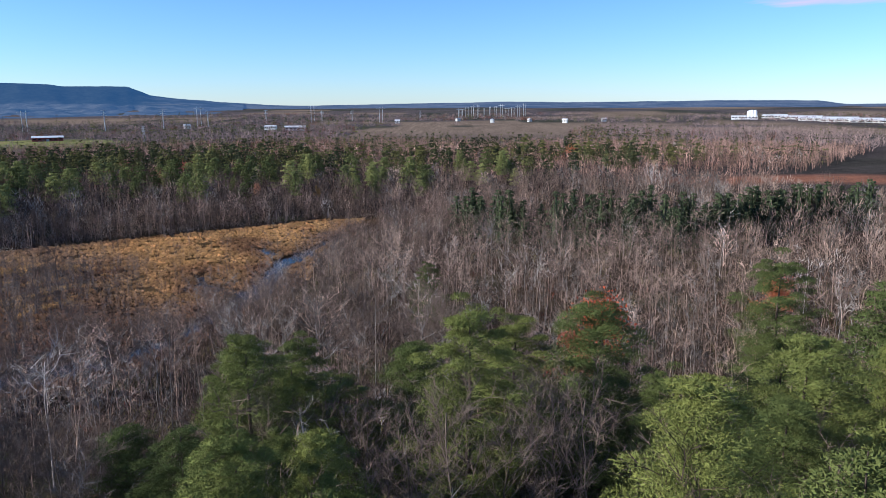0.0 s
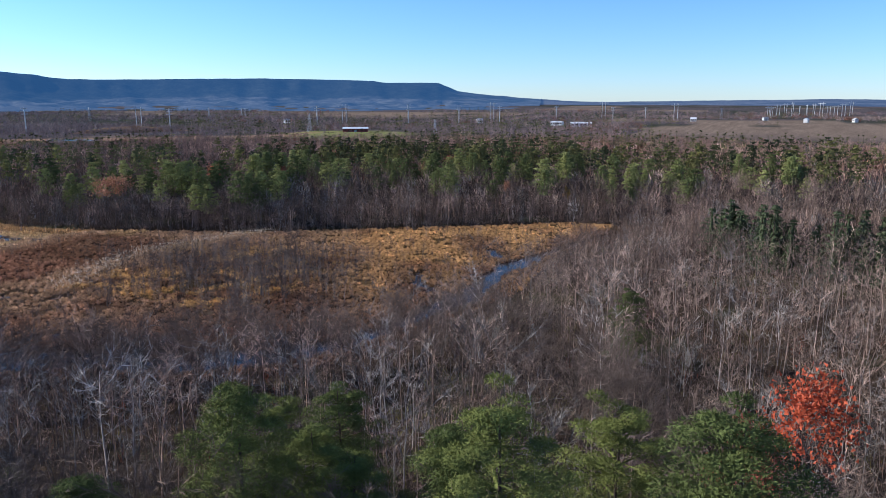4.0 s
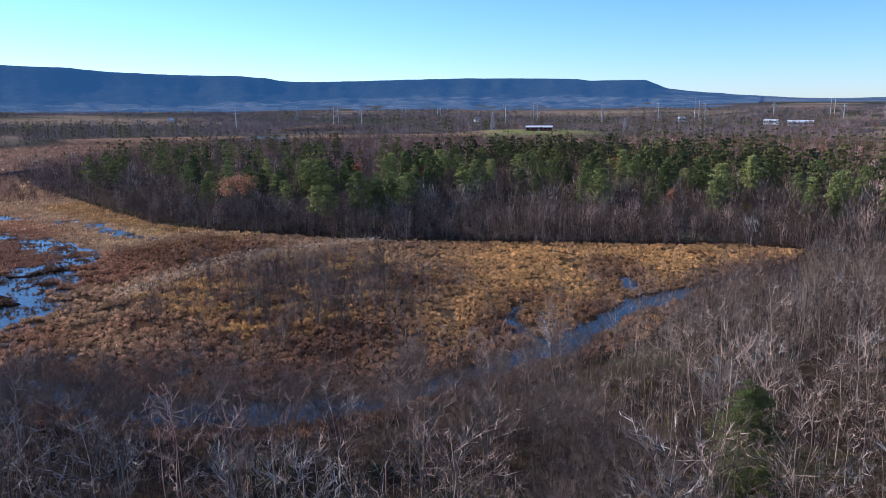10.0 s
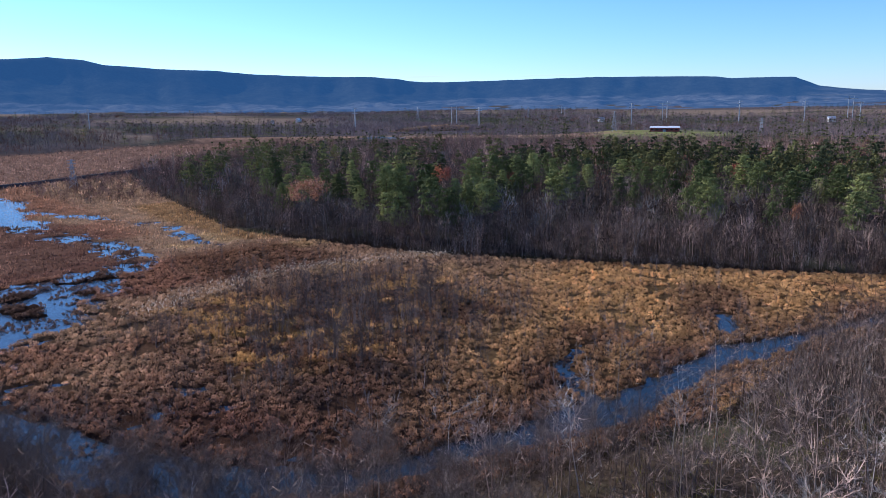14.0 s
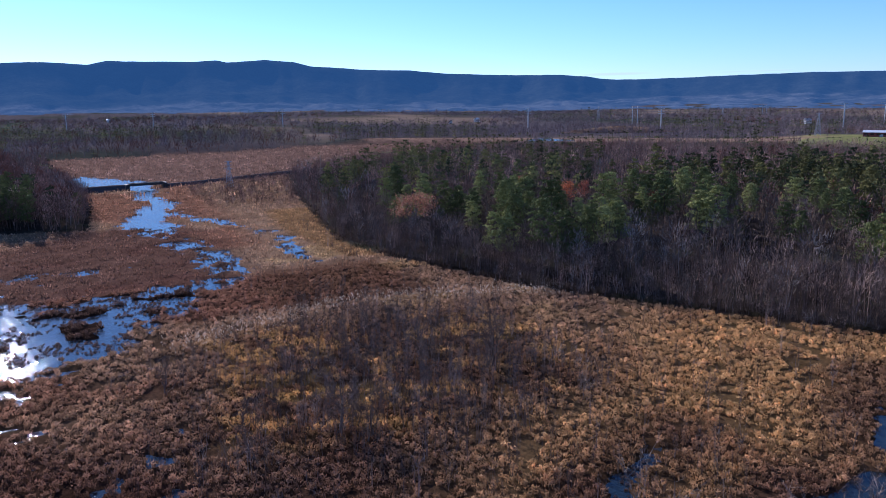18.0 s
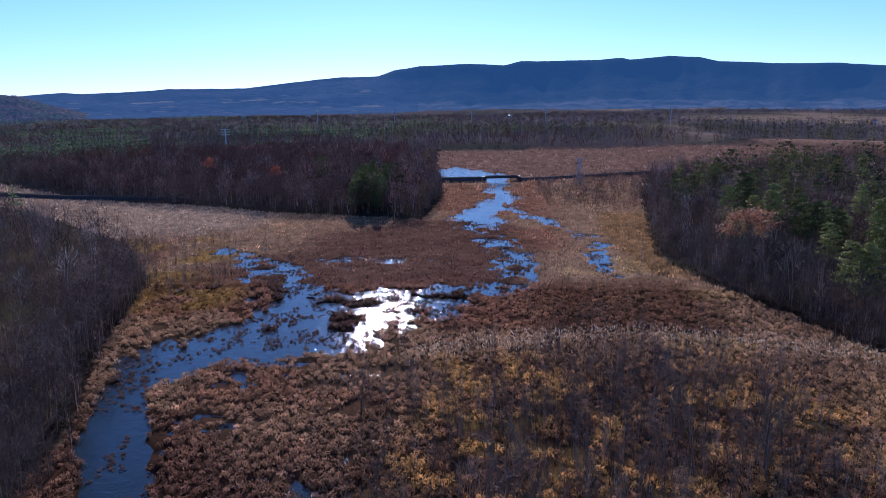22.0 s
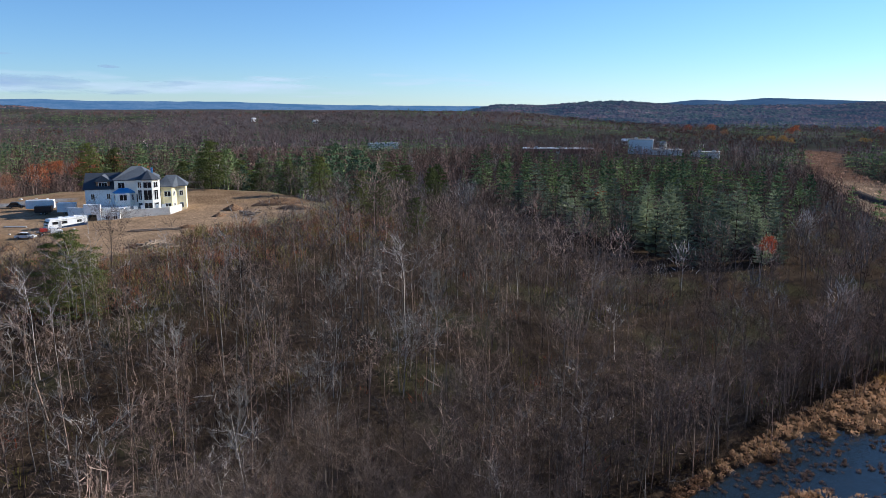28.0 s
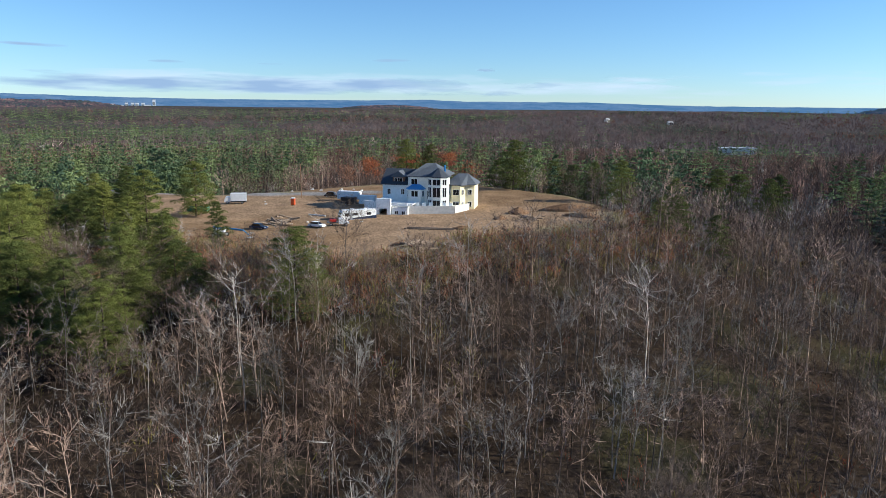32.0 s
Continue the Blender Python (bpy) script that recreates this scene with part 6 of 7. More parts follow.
saloon("suv", "black sport utility car on the gravel drive", -7, -64, 185, BLACK_PAINT, 1.8, 4.9)


def trailer(name, label, px, py, turn, long, tall, paint, wide=1.2, door=None):
    T = thing(name, label, "trailer", px, py, turn)
    part("body", box(-long / 2, long / 2, -wide, wide, 0.6, tall, 0.12), paint, T)
    part("hitch", box(long / 2, long / 2 + 1.1, -0.08, 0.08, 0.5, 0.62), BLACK_PAINT, T)
    for x0 in (-long * 0.3, long * 0.12):
        part("window", box(x0, x0 + 1.1, wide - 0.02, wide + 0.03, 1.6, 2.2), GLASS, T)
    if door:
        part("door", box(-0.5, 1.0, wide - 0.02, wide + 0.04, 0.7, tall - 0.3), door, T, "red door panel")
    wheels(T, [(x0, y0) for x0 in (-0.5, 0.4) for y0 in (-wide + 0.1, wide - 0.1)], 0.36, 0.24)


trailer("travel_trailer", "white travel trailer parked beside the drive", -15, -58, 176, 7.5, 3.1, WHITE_PAINT)
trailer("cargo_trailer", "black cargo trailer with a red door panel", -17.5, -50, 178, 4.4, 2.5, BLACK_PAINT, door=RED_PAINT)
trailer("cargo_trailer", "white cargo trailer with rounded corners", -23.6, -50, 178, 5.0, 3.2, WHITE_PAINT)


def box_truck():
    T = thing("box_truck", "white box truck with an open cargo box", "truck", 17, -45, 20)
    bm = box(-2.8, 1.8, -1.15, 1.15, 0.95, 1.1)
    for a in ((-2.8, 1.8, -1.15, 1.15, 3.2, 3.3), (-2.8, 1.8, -1.15, -1.08, 1.1, 3.2), (-2.8, 1.8, 1.08, 1.15, 1.1, 3.2), (1.72, 1.8, -1.08, 1.08, 1.1, 3.2)):
        add_box(bm, *a)
    part("cargo_box", bm, WHITE_PAINT, T)
    # black sheet in place of the shade at the box's inner end
    part("box_shade_panel", box(1.5, 1.7, -1.07, 1.07, 1.11, 3.19), BLACK_PAINT, T, "black panel as shade inside the cargo box")
    part("cab", profile([(1.9, 0.6), (3.7, 0.6), (3.7, 1.3), (3.2, 2.3), (1.9, 2.4)], -1.0, 1.0), WHITE_PAINT, T)
    part("windscreen", profile([(3.66, 1.35), (3.72, 1.35), (3.26, 2.2), (3.2, 2.2)], -0.9, 0.9), GLASS, T)
    part("chassis", box(-2.8, 3.4, -0.5, 0.5, 0.5, 0.9), BLACK_PAINT, T)
    wheels(T, [(x0, y0) for x0 in (-1.6, 2.8) for y0 in (-0.95, 0.95)], 0.45, 0.3)


box_truck()


def pickup():
    T = thing("pickup_truck", "white flatbed pickup truck by the yard's edge", "truck", -25.5, -17.5, 200)
    part("cab", profile([(0.2, 0.5), (2.9, 0.5), (2.9, 1.05), (1.9, 1.2), (1.4, 1.85), (0.2, 1.85)], -0.95, 0.95), WHITE_PAINT, T)
    part("glass", profile([(1.92, 1.22), (1.98, 1.22), (1.48, 1.78), (1.42, 1.78)], -0.85, 0.85), GLASS, T)
    part("bed", box(-2.9, 0.1, -1.05, 1.05, 0.75, 0.95), BLACK_PAINT, T)
    part("load", box(-2.2, -0.4, -0.8, 0.8, 0.96, 1.7, 0.1), RED_PAINT, T)
    wheels(T, [(x0, y0) for x0 in (-1.8, 2.0) for y0 in (-0.85, 0.85)], 0.42, 0.28)


pickup()


def boom_lift():
    B = thing("boom_lift", "blue and white boom lift with its arm lowered", "machine", -2.5, 2.0, 172)
    part("chassis", box(-1.5, 1.5, -1.1, 1.1, 0.4, 0.9, 0.08), GREY_METAL, B)
    part("turntable", box(-1.6, 1.2, -0.9, 0.9, 0.95, 1.9, 0.2), WHITE_PAINT, B)
    part("arm", rod((-1.6, 0, 2.2), (6.5, 0, 2.0), 0.24, 8), BLUE_PAINT, B)
    part("arm", rod((-1.2, 0, 1.4), (-1.7, 0, 2.5), 0.25, 8), BLUE_PAINT, B)
    part("jib", rod((6.5, 0, 2.0), (8.0, 0.2, 0.9), 0.14, 6), BLUE_PAINT, B)
    bm = box(8.0, 9.0, -0.9, 0.9, 0.35, 0.42)
    for a in ((8.0, 8.06, -0.9, 0.9, 1.35, 1.42), (8.94, 9.0, -0.9, 0.9, 1.35, 1.42), (8.06, 8.94, -0.9, -0.84, 1.35, 1.42), (8.06, 8.94, 0.84, 0.9, 1.35, 1.42),
              (8.0, 8.06, -0.9, -0.84, 0.42, 1.35), (8.94, 9.0, -0.9, -0.84, 0.42, 1.35), (8.0, 8.06, 0.84, 0.9, 0.42, 1.35), (8.94, 9.0, 0.84, 0.9, 0.42, 1.35)):
        add_box(bm, *a)
    part("basket", bm, GREY_METAL, B)
    wheels(B, [(x0, y0) for x0 in (-1.2, 1.2) for y0 in (-1.0, 1.0)], 0.5, 0.35)


boom_lift()


def toilet():
    T = thing("portable_toilet", "orange portable toilet cabin on the yard", "toilet cabin", -1, -46, 10)
    part("cabin", box(-0.6, 0.6, -0.6, 0.6, 0.08, 2.1, 0.05), ORANGE_PLASTIC, T)
    part("roof", roof_shell([(-0.66, -0.66), (0.66, -0.66), (0.66, 0.66), (-0.66, 0.66)], 2.2, [(-0.3, 0), (0.3, 0)], 2.4, 0.1), WHITE_PAINT, T)
    part("door", box(-0.4, 0.4, 0.6, 0.64, 0.15, 2.0), ORANGE_PLASTIC, T)
    part("skid", box(-0.65, 0.65, -0.65, 0.65, 0, 0.08), BLACK_PAINT, T)


toilet()


def skip(px, py, turn):
    S = thing("skip", "green steel waste skip at the yard's edge", "skip", px, py, turn)
    bm = profile([(-3, 0.2), (2.6, 0.2), (3.1, 1.6), (-3, 1.6)], -1.1, -1.02)
    for a in ((-3, 2.6, -1.0, 1.0, 0.2, 0.3), (-3, -2.92, -1.0, 1.0, 0.32, 1.6), (2.7, 2.8, -1.0, 1.0, 0.32, 1.6), (-3, 2.9, 1.02, 1.1, 0.2, 1.6)):
        add_box(bm, *a)
    part("tub", bm, GREEN_PAINT, S)
    for x0 in (-2, 0, 2):
        part("rib", box(x0 - 0.06, x0 + 0.06, 1.1, 1.18, 0.3, 1.55), GREEN_PAINT, S)


skip(21, -29, 10)


def log_heap(px, py, turn, n, seed, long=5.0, spread=2.2):
    rng = np.random.default_rng(seed)
    Lp = thing("log_heap", "heap of grey cut logs and stumps on bare soil", "logs", px, py, turn, "log heaps")
    for i in range(n):
        x0, y0, z0 = rng.normal(0, spread * 0.5), rng.normal(0, spread * 0.45), 0.2 + 0.25 * (i % 4)
        a, tilt, ln = rng.normal(0, 0.6), rng.normal(0.05, 0.18), long * rng.uniform(0.5, 1.1)
        d = Vector((math.cos(a) * math.cos(tilt), math.sin(a) * math.cos(tilt), math.sin(tilt))) * ln / 2
        part("log", rod(Vector((x0, y0, z0)) - d, Vector((x0, y0, z0)) + d, rng.uniform(0.12, 0.28), 7), LOG, Lp)


log_heap(-51, 3, 60, 34, 1, 5.0, 3.0)
log_heap(-54, 14, 10, 24, 2, 3.5, 4)
log_heap(-46, 16, 20, 12, 3, 3.0, 2.6)
log_heap(-10, -16, 25, 34, 4, 4.5, 5.0)
log_heap(-68, 2, 5, 9, 5, 3.0, 2.4)
log_heap(-80, -13, 15, 10, 6, 3.0, 2.0)
log_heap(-74, -36, 5, 14, 7, 4.0, 3.4)
for n, (px, py, turn, ln) in enumerate([(-50, -17, 4, 13), (-50, -18.4, 2, 12), (-15, -30, -20, 6)]):
    Lg = thing("long_log", "long bare log lying on the soil" if n < 2 else "stack of pale boards on the soil", "log", px, py, turn)
    part("trunk", rod((-ln / 2, 0, 0.2), (ln / 2, 0.3, 0.22), 0.17, 7), LOG if n < 2 else TRIM, Lg)
for n, (px, py, s) in enumerate([(-12, -80, 1), (-8, -84, 0.8), (2, -78, 0.9), (6, -80, 1.1), (12, -76, 0.8), (-4, -82, 1.0), (-30, -24, 0.7), (8, -46, 0.8), (10, -50, 0.6), (-16, -20, 0.6)]):
    bm = bmesh.new()
    bmesh.ops.create_icosphere(bm, subdivisions=2, radius=0.7 * s)
    for v in bm.verts:
        v.co *= 0.8 + 0.5 * noise.noise(v.co * 1.7 + Vector((n, 0, 0)))
        v.co.z *= 0.7
    rock = thing("boulder", "pale boulder beside the gravel drive", "boulder", px, py, n * 40, "boulders by the drive")
    part("stone", bm, CONCRETE, rock)
pole = thing("utility_pole", "wooden pole at the back of the yard", "pole", 2, -60, 0)
part("shaft", rod((0, 0, 0), (0.1, 0, 11), 0.13), WOOD, pole)

# ---- far buildings ----


def shed(name, label, category, px, py, turn, w, d, h, wall, roof, pitch=0.25, n_win=5, pz=None):
    """A long building: walls, gable roof or flat roof, a door and windows along its fronts."""
    S = thing(name, label, category, px, py, turn, pz=pz)
    part("wall", box(-w / 2, w / 2, -d / 2, d / 2, -1.5, h), wall, S)
    if pitch:
        part("roof", profile([(-d / 2 - 0.6, h), (d / 2 + 0.6, h), (d / 2 + 0.6, h + 0.25), (0, h + 0.25 + pitch * d / 2), (-d / 2 - 0.6, h + 0.25)], -w / 2 - 0.6, w / 2 + 0.6), roof, S).rotation_euler = (0, 0, radians(90))
    else:
        part("roof", box(-w / 2 - 0.3, w / 2 + 0.3, -d / 2 - 0.3, d / 2 + 0.3, h, h + 0.7), roof, S)
        for k in range(max(2, int(w / 18))):
            x0 = -w / 2 + w * (k + 0.6) / max(2, int(w / 18))
            part("roof_unit", box(x0 - 1.6, x0 + 1.2, -1.2, 1.2, h + 0.7, h + 2.1), GREY_METAL, S)
    for k in range(n_win):
        x0 = -w / 2 + w * (k + 0.5) / n_win
        for side in (-1, 1):
            y0 = side * d / 2
            part("window", box(x0 - w / n_win * 0.3, x0 + w / n_win * 0.3, min(y0, y0 + side * 0.06), max(y0, y0 + side * 0.06), h * 0.45, h * 0.8), GLASS, S)
    part("door", box(-1.6, 1.6, -d / 2 - 0.08, -d / 2, -1.4, h * 0.6), GREY_METAL, S)
    return S


shed("barn", "long red barn with a white metal roof on a green rise", "barn", -475, 870, 27, 33, 11, 4.2, BARN_RED, WHITE_ROOF, 0.35, 6)
px, py = out(11.5, 1150)
shed("farm_building", "low white farm shed among brown woods", "farm shed", px, py, 12, 34, 14, 6, WHITE_PAINT, WHITE_ROOF, 0.3)
px, py = out(13.5, 1200)
shed("farm_building", "low white farm shed among brown woods", "farm shed", px, py, -8, 20, 10, 6, WHITE_PAINT, WHITE_ROOF, 0.3)
# white plant with a tall silo block, long pale halls
px, py = out(-22.6, 1950, 0, 0)
S = shed("factory", "white factory with a tall silo block on the plain", "factory", px, py, -20, 60, 26, 9, WHITE_PAINT, WHITE_ROOF, 0, 8)
for k, (x0, hh) in enumerate([(10, 20), (17, 22), (24, 20)]):
    part("silo", cylinder(x0, 0, hh / 2, 4.6, hh, "z", 16), WHITE_PAINT, S)
part("headhouse", box(9, 26, -3, 3, 20, 23), WHITE_PAINT, S)
for yaw, dist, w, hh in ((-24.6, 2050, 60, 10), (-26.3, 1950, 90, 9), (-28.0, 1850, 120, 9), (-29.4, 1800, 120, 10), (-31.2, 1780, 120, 9), (-33, 1760, 120, 9)):
    px, py = out(yaw, dist, 0, 0)
    shed("warehouse", "long low white hall with a pale roof", "hall", px, py, -25, w, 30, hh * 0.62, CONCRETE, WHITE_ROOF, 0.2, 8)
# low works beyond the southern pines: label, wall, roof, size, height of the roof
PALE_CLAD = plain("pale_grey_cladding", (0.55, 0.58, 0.60), 0.5)
for (a, d), (label, wall, top, turn, w, deep, roof_z, n) in zip(WORKS, [
        ("pale grey works hall behind the pines", PALE_CLAD, ASPHALT_ROOF, 58, 22, 16, 26, 0), ("low pale building with rooftop vents", CONCRETE, ASPHALT_ROOF, 58, 26, 16, 17.5, 0),
        ("long low brick building with a white roof", BRICK_WALL, WHITE_ROOF, 62, 66, 20, 17, 0), ("low grey flat-roofed shed", CONCRETE, ASPHALT_ROOF, 58, 24, 14, 15.5, 0),
        ("low long building in a clearing of the woods", CONCRETE, WHITE_ROOF, 80, 36, 14, 15, 0)]):
    px, py = out(a, d, -69, 179)
    shed("works_building", label, "works hall", px, py, a + turn - 60, w, deep, max(4.0, roof_z - 2.5 - float(height(px, py))), wall, top, 0, n)
CITY = plain("hazy_city_stone", (0.62, 0.65, 0.70), 0.8)
for k, (yaw, dist, w, hh) in enumerate([(-144.4, 4200, 20, 30), (-144.9, 4200, 28, 24), (-145.3, 4200, 15, 36), (-145.7, 4200, 15, 36), (-146.0, 4200, 15, 36), (-146.4, 4200, 15, 36),
                                        (-146.7, 4200, 32, 26), (-147.15, 4200, 14, 54), (-139.9, 3900, 12, 30)]):
    px, py = out(yaw, dist, -88, 159)
    shed("tower_block", "far pale city tower on the skyline", "tower", px, py, 30, w, w, hh, CITY, ASPHALT_ROOF, 0, 4, pz=46)
for k, (yaw, dist) in enumerate([(3, 1500), (-2, 1700), (-5, 1450), (-8, 1600), (-11, 1500), (-14, 1650), (20, 1350), (36, 1350), (60, 1500), (62, 1450), (88, 2000), (104, 2200), (109, 2250), (141, 900), (144, 950), (171, 1500), (176, 1600)]):
    px, py = out(yaw, dist)
    shed("cottage", "small white house among distant trees", "house", px, py, k * 37, 11, 7, 5.5, CONCRETE, ASPHALT_ROOF if k % 2 else WHITE_ROOF, 0.8, 3)

# ---- power lines ----


def pylon(px, py, turn, tall, kind):
    P = thing("pylon", {0: "white steel monopole pylon with three crossarms", 1: "steel H-frame pylon with one crossarm", 2: "grey lattice pylon with short crossarms"}[kind], "pylon", px, py, turn, "pylons of the power line")
    if kind == 0:
        part("mast", rod((0, 0, -2), (0, 0, tall), 0.75, 6), STEEL, P)
        for z0 in (0.74, 0.85, 0.96):
            part("crossarm", rod((-4.5, 0, tall * z0), (4.5, 0, tall * z0), 0.4), STEEL, P)
    elif kind == 1:
        for x0 in (-4, 4):
            part("mast", rod((x0, 0, -2), (x0, 0, tall), 0.5, 6), STEEL, P)
        part("crossarm", rod((-11, 0, tall * 0.9), (11, 0, tall * 0.9), 0.5), STEEL, P)
    else:
        for sx, sy in ((-1, -1), (-1, 1), (1, -1), (1, 1)):
            part("leg", rod((sx * tall * 0.11, sy * tall * 0.11, -1), (sx * 0.3, sy * 0.3, tall), 0.16, 4), GREY_METAL, P)
        for k in range(5):
            za, zb = tall * k / 5, tall * (k + 1) / 5
            wa, wb = tall * 0.11 * (1 - k / 5) + 0.3, tall * 0.11 * (1 - (k + 1) / 5) + 0.3
            for sy in (-1, 1):
                part("brace", rod((-wa, sy * wa, za), (wb, sy * wb, zb), 0.12, 4), GREY_METAL, P)
                part("brace", rod((wa, sy * wa, za), (-wb, sy * wb, zb), 0.12, 4), GREY_METAL, P)
        for z0 in (0.72, 0.85, 0.97):
            part("crossarm", rod((-tall * 0.14, 0, tall * z0), (tall * 0.14, 0, tall * z0), 0.2, 4), GREY_METAL, P)


# bearing from the first eye after four seconds, distance, height above ground, kind
for yaw, dist, tall, kind in ((53.1, 1150, 34, 0), (49.1, 1500, 26, 2), (45.9, 1250, 33, 1), (43.8, 1150, 32, 0), (33.0, 1300, 34, 0), (33.6, 1000, 24, 2), (30.9, 1450, 36, 1), (25.9, 1400, 38, 0),
                              (23.8, 950, 20, 2), (21.9, 1450, 34, 0), (19.3, 1550, 40, 1), (18.7, 1500, 32, 0), (14.3, 1700, 30, 0), (10.7, 1800, 40, 1), (10.0, 1750, 28, 0), (7.6, 1900, 26, 0), (5.4, 1650, 36, 1),
                              (2.2, 1900, 28, 2), (-1.0, 2100, 30, 1), (38.5, 1800, 22, 1), (41, 1700, 24, 2)):
    px, py = out(yaw, dist, 15, 23)
    pylon(px, py, yaw + 20, tall, kind)
for k in range(12):
    px, py = out(-1.5 - 0.45 * k, 2250 + 40 * (k % 3), 0, 0)
    pylon(px, py, k * 20, 26 + (k % 4) * 4, 1)
for yaw, dist in ((105.4, 1500), (99.4, 1500), (93.3, 1500), (87.5, 1500), (78.1, 1350), (112.6, 760)):
    px, py = out(yaw, dist, -28, 178)
    pylon(px, py, yaw, 34 if dist > 1000 else 24, 0)
pylon(-468, 216, 60, 17, 2)
snag = thing("dead_tree", "tall dead snag with a nest platform on top", "dead tree", -440, 268)
part("trunk", rod((0, 0, -0.5), (0.3, 0, 18.5), 0.3), LOG, snag)
part("platform", box(-1.1, 1.1, -0.8, 0.8, 18.4, 18.9, 0.1), WOOD, snag)

# ---- mounds and a raw bank of earth at the yard's edge ----
EARTH = material("raw_brown_earth", (0.20, 0.12, 0.07), 0.95, ((0.5, 0.35), (3, 0.3)), 0.3, 0.6, spec=0.0)


def soil_mound(label, px, py, turn, long, deep, tall, seed):
    """A lumpy mound of soil: a low mound of rings with uneven sides."""
    rng = np.random.default_rng(seed)
    rings, n = 6, 18
    V, F = [], []
    for k in range(rings):
        f = k / (rings - 1)
        for j in range(n):
            a = 2 * math.pi * j / n
            w = (1 - f) ** 0.75 * rng.uniform(0.8, 1.2) + 0.03
            V.append((math.cos(a) * long / 2 * w, math.sin(a) * deep / 2 * w, tall * f * rng.uniform(0.85, 1.1) - (0.6 if k == 0 else 0)))
    for k in range(rings - 1):
        for j in range(n):
            F.append((k * n + j, k * n + (j + 1) % n, (k + 1) * n + (j + 1) % n, (k + 1) * n + j))
    ob = mesh_object("soil_mound", V, F, EARTH)
    tagged(ob, label, "soil mound", "soil mounds in the yard")
    stand(ob, px, py, float(height(px, py)), radians(turn), 1, 1)


soil_mound("rounded mound of raw brown earth in the yard", -70, -46, 20, 7, 5, 1.8, 1)
soil_mound("long raw bank of earth beside a ditch", -84, -54, 10, 18, 5, 2.0, 2)
soil_mound("long raw bank of earth beside a ditch", -88, -44, -12, 12, 4, 1.5, 3)
soil_mound("small mound of raw earth among ruts", -66, -36, 60, 5, 3.5, 1.0, 4)
soil_mound("small mound of raw earth among ruts", -48, 2, 35, 6, 4, 1.1, 5)
soil_mound("small mound of raw earth among ruts", -20, -2, 80, 5, 3, 0.9, 6)
soil_mound("small mound of raw earth among ruts", -58, -20, 15, 6, 3, 0.8, 7)

soil_mound("long grey-brown bank of earth on the plain", -800, 800, 50, 170, 40, 9, 8)
px, py = -702, 612
V = [(px, py, 4.35)] + [(px + (32 * math.cos(a) + 6 * math.sin(2 * a)) * 1.0, py + 24 * math.sin(a) * (1 + 0.2 * math.sin(3 * a)), 4.35) for a in np.arange(28) * math.pi / 14]
tagged(mesh_object("water", V, [(0, k + 1, (k + 1) % 28 + 1) for k in range(28)], WATER_SURFACE), "small pale pond in the reeds of the plain", "pond", kind="structure")

# ---- bridge and embankment across the far end of the marsh ----
B = thing("rail_bridge", "dark low girder bridge over the creek on an embankment", "bridge", -497, 168, 98, pz=WATER)
for s in (-1, 1):
    part("girder", box(-11, 11, s * 2.2 - 0.25, s * 2.2 + 0.25, 2.2, 3.8), DARK_STEEL, B)
part("deck", box(-11, 11, -1.9, 1.9, 2.4, 2.7), DARK_STEEL, B)
for x0 in (-11.5, 11.5):
    part("abutment", box(x0 - 1.2, x0 + 1.2, -3.4, 3.4, -1.5, 3.4), DARK_STEEL, B)
for k in range(7):
    part("rib", box(-10 + k * 3.3, -9.8 + k * 3.3, 2.46, 2.62, 2.25, 3.75), DARK_STEEL, B)


def embankment(pts, z1, wide, label):
    rows = []
    for k, (px, py) in enumerate(pts):
        a, b = pts[max(k - 1, 0)], pts[min(k + 1, len(pts) - 1)]
        d = Vector((b[0] - a[0], b[1] - a[1])).normalized()
        nrm = Vector((-d.y, d.x))
        rows.append([(px + nrm.x * o, py + nrm.y * o, zz) for o, zz in ((-wide, WATER - 0.5), (-wide * 0.4, z1), (wide * 0.4, z1), (wide, WATER - 0.5))])
    V = np.array(rows).reshape(-1, 3)
    F = [(k * 4 + j, k * 4 + j + 1, k * 4 + j + 5, k * 4 + j + 4) for k in range(len(pts) - 1) for j in range(3)]
    return tagged(mesh_object("embankment", V, F, GRAVEL), label, "embankment", kind="structure")


GRAVEL = plain("dark_ballast", (0.07, 0.06, 0.055), 0.95, grain=((0.6, 0.3), (5, 0.2)), spec=0.0)
embankment([(-495, 155), (-492, 135), (-490, 110), (-480, 60)], WATER + 3.2, 7, "dark ballast embankment west of the creek")
embankment([(-500, 181), (-506, 200), (-520, 225), (-560, 300)], WATER + 2.0, 5, "dark ballast embankment by the shrub swamp")
embankment([(-398, 0), (-404, -40), (-408, -80), (-425, -140), (-450, -178)], WATER + 2.2, 5, "dark overgrown bank across the reeds")

# ---- clouds low over the horizon ----


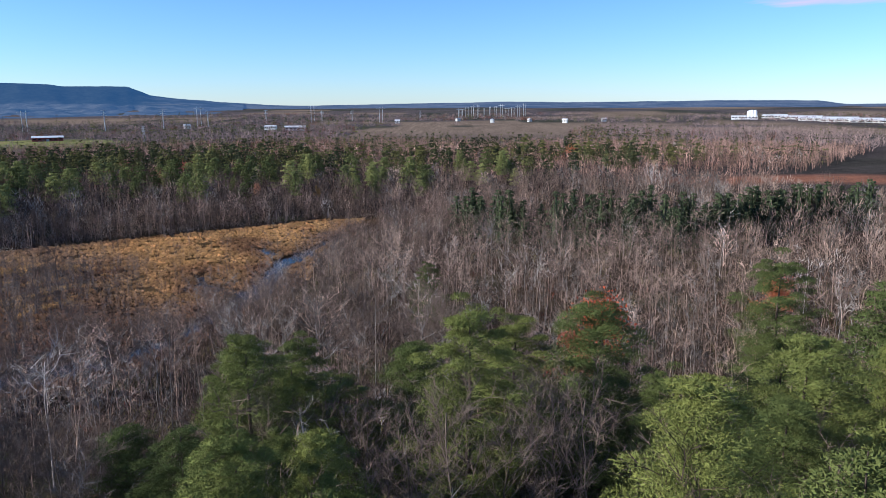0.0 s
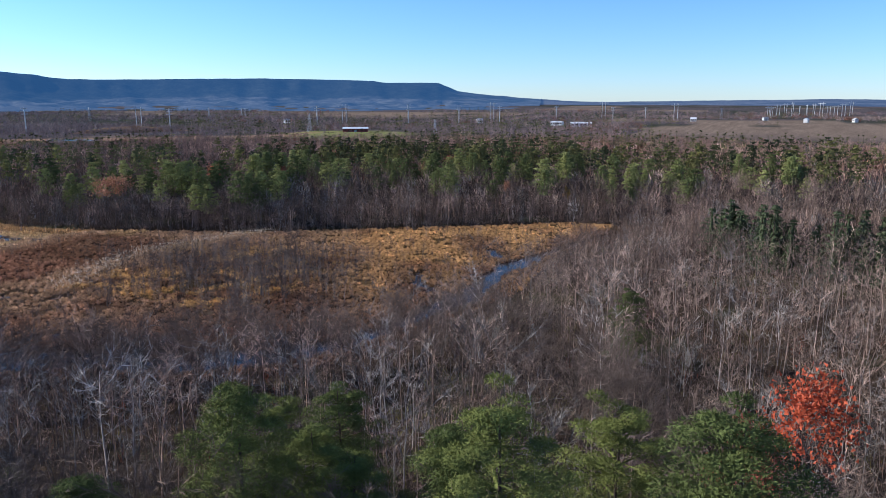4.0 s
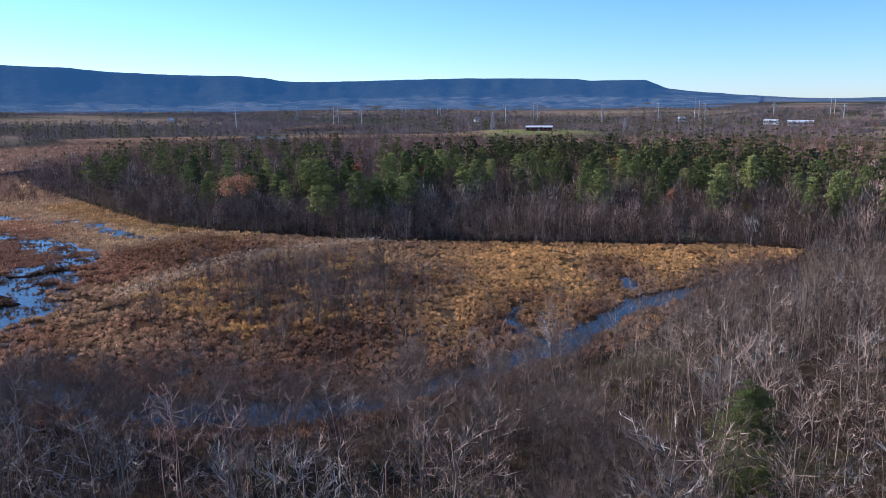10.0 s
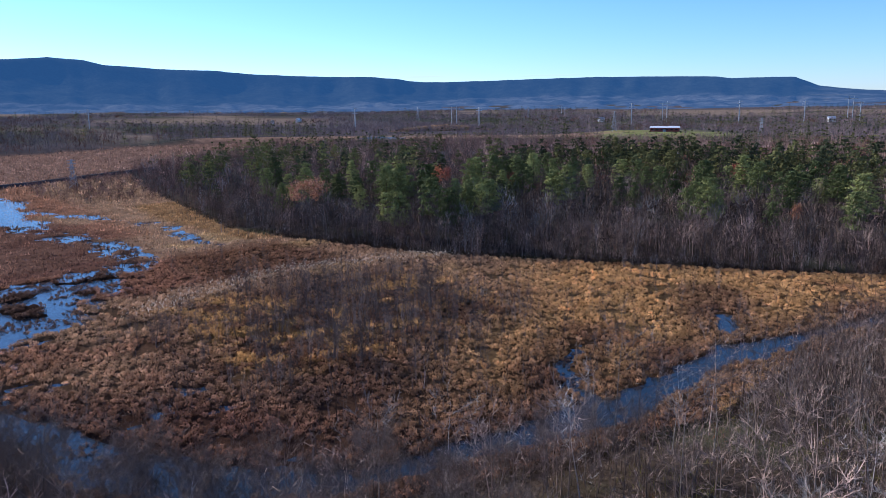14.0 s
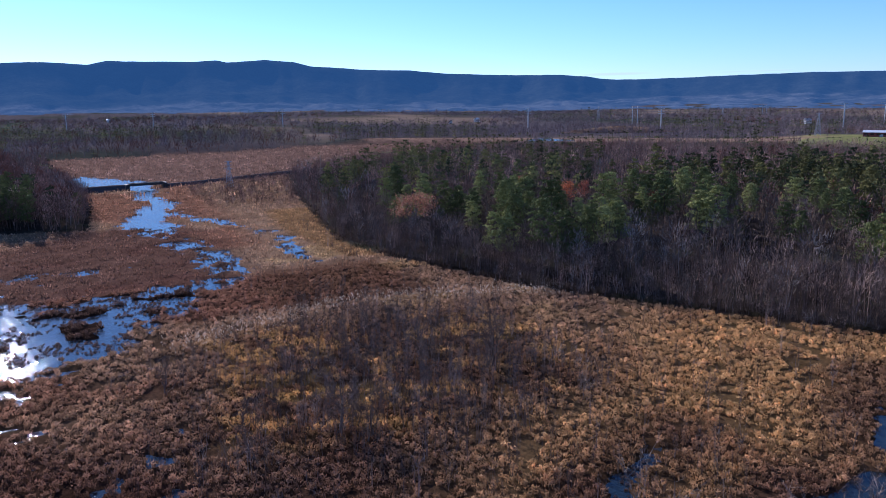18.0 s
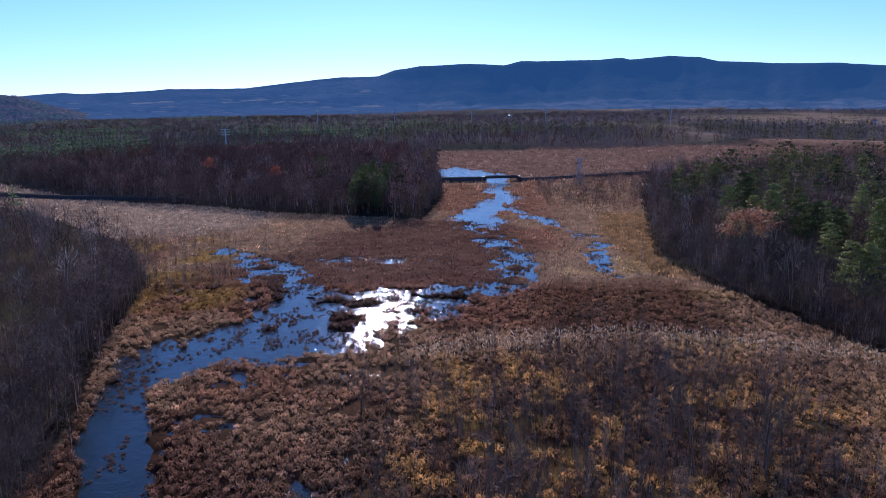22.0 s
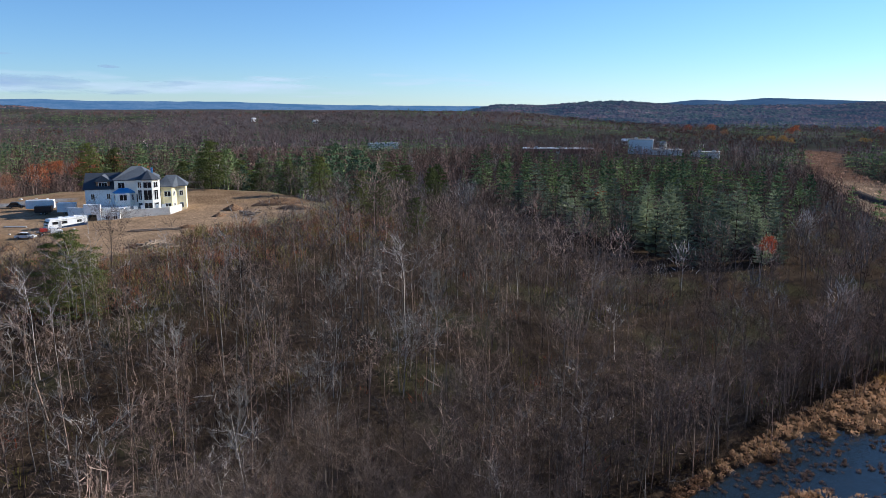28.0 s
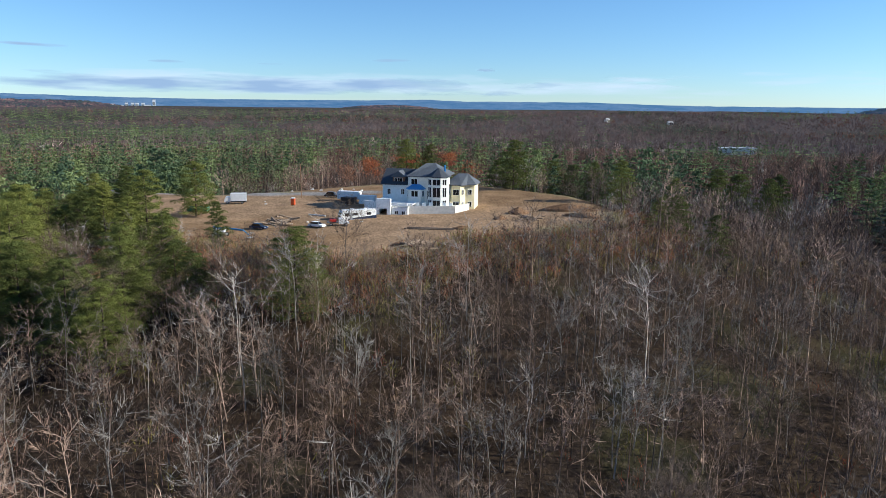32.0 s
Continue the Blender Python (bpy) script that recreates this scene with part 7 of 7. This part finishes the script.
def cloud_material(name, rgb, glow, size, soft):
    m = bpy.data.materials.new(name)
    m.use_nodes = True
    N, link = m.node_tree.nodes, m.node_tree.links.new
    N.remove(N["Principled BSDF"])
    geo, att, tex = N.new("ShaderNodeNewGeometry"), N.new("ShaderNodeAttribute"), N.new("ShaderNodeTexNoise")
    att.attribute_name = "cover"
    squash = N.new("ShaderNodeVectorMath")
    squash.operation = "MULTIPLY"
    squash.inputs[1].default_value = (1 / size, 1 / size, 9 / size)
    link(geo.outputs["Position"], squash.inputs[0])
    link(squash.outputs[0], tex.inputs["Vector"])
    tex.inputs["Scale"].default_value, tex.inputs["Detail"].default_value = 1.0, 6
    add = N.new("ShaderNodeMath")
    add.operation = "ADD"
    link(tex.outputs[0], add.inputs[0])
    link(att.outputs["Fac"], add.inputs[1])
    ramp = N.new("ShaderNodeMapRange")
    ramp.inputs[1].default_value, ramp.inputs[2].default_value = 0.98, 0.98 + soft
    link(add.outputs[0], ramp.inputs[0])
    em, tr, mix = N.new("ShaderNodeEmission"), N.new("ShaderNodeBsdfTransparent"), N.new("ShaderNodeMixShader")
    em.inputs[0].default_value, em.inputs[1].default_value = (*rgb, 1), glow
    link(ramp.outputs[0], mix.inputs[0])
    link(tr.outputs[0], mix.inputs[1])
    link(em.outputs[0], mix.inputs[2])
    link(mix.outputs[0], N["Material Output"].inputs[0])
    return m


def cloud_band(label, a0, a1, e0, e1, mat, peak, dist=4790):
    """A curved far sheet of thin cloud between two bearings and two heights in degrees, densest in its middle."""
    az, fr = np.linspace(a0, a1, 40), np.linspace(0, 1, 14)
    A, R = np.meshgrid(az, fr)
    E = np.radians(e0 + (e1 - e0) * R)
    V = np.stack([-60 - np.sin(np.radians(A)) * dist, 150 + np.cos(np.radians(A)) * dist, 47 + dist * np.tan(E)], -1).reshape(-1, 3)
    edge = np.sin(np.pi * np.clip((A - a0) / (a1 - a0), 0, 1)) ** 0.5 * np.sin(np.pi * R) ** 0.7
    i = np.arange(A.size).reshape(A.shape)
    F = np.stack([i[:-1, :-1], i[1:, :-1], i[1:, 1:], i[:-1, 1:]], -1).reshape(-1, 4)
    ob = mesh_object("cloud", V, F, mat, colours=np.repeat((edge * peak).reshape(-1, 1), 3, 1))
    return tagged(ob, label, "cloud", kind="structure")


PALE = cloud_material("pale_cloud", (0.80, 0.88, 0.98), 0.56, 520, 0.4)
GREY = cloud_material("grey_blue_cloud", (0.42, 0.55, 0.74), 0.55, 420, 0.3)
ROSE = cloud_material("rose_cloud", (0.75, 0.66, 0.76), 0.55, 500, 0.25)
cloud_band("pale streaks of low cloud over the horizon", 158, 236, 0.7, 3.4, PALE, 0.72)
cloud_band("long pale sheet of thin cloud", 145, 200, 1.4, 3.6, PALE, 0.55, 4780)
cloud_band("grey-blue bases of low cloud", 172, 240, 1.0, 2.9, GREY, 0.74, 4770)
for a, e, w in ((204, 3.55, 5), (195, 3.95, 4.5), (187.5, 3.3, 2.2), (220, 4.3, 5.5), (211.5, 3.5, 3.6)):
    cloud_band("small grey streak of cloud", a - w / 2, a + w / 2, e - 0.22, e + 0.22, GREY, 0.68, 4760)
cloud_band("thin rose-tinted cloud", -36, -21.5, 6.2, 7.9, ROSE, 0.75)
cloud_band("small pale cloud above the ridge", 46, 54, 1.75, 2.1, PALE, 0.7)
cloud_band("small pale cloud above the ridge", 37, 45, 1.75, 2.0, PALE, 0.62)
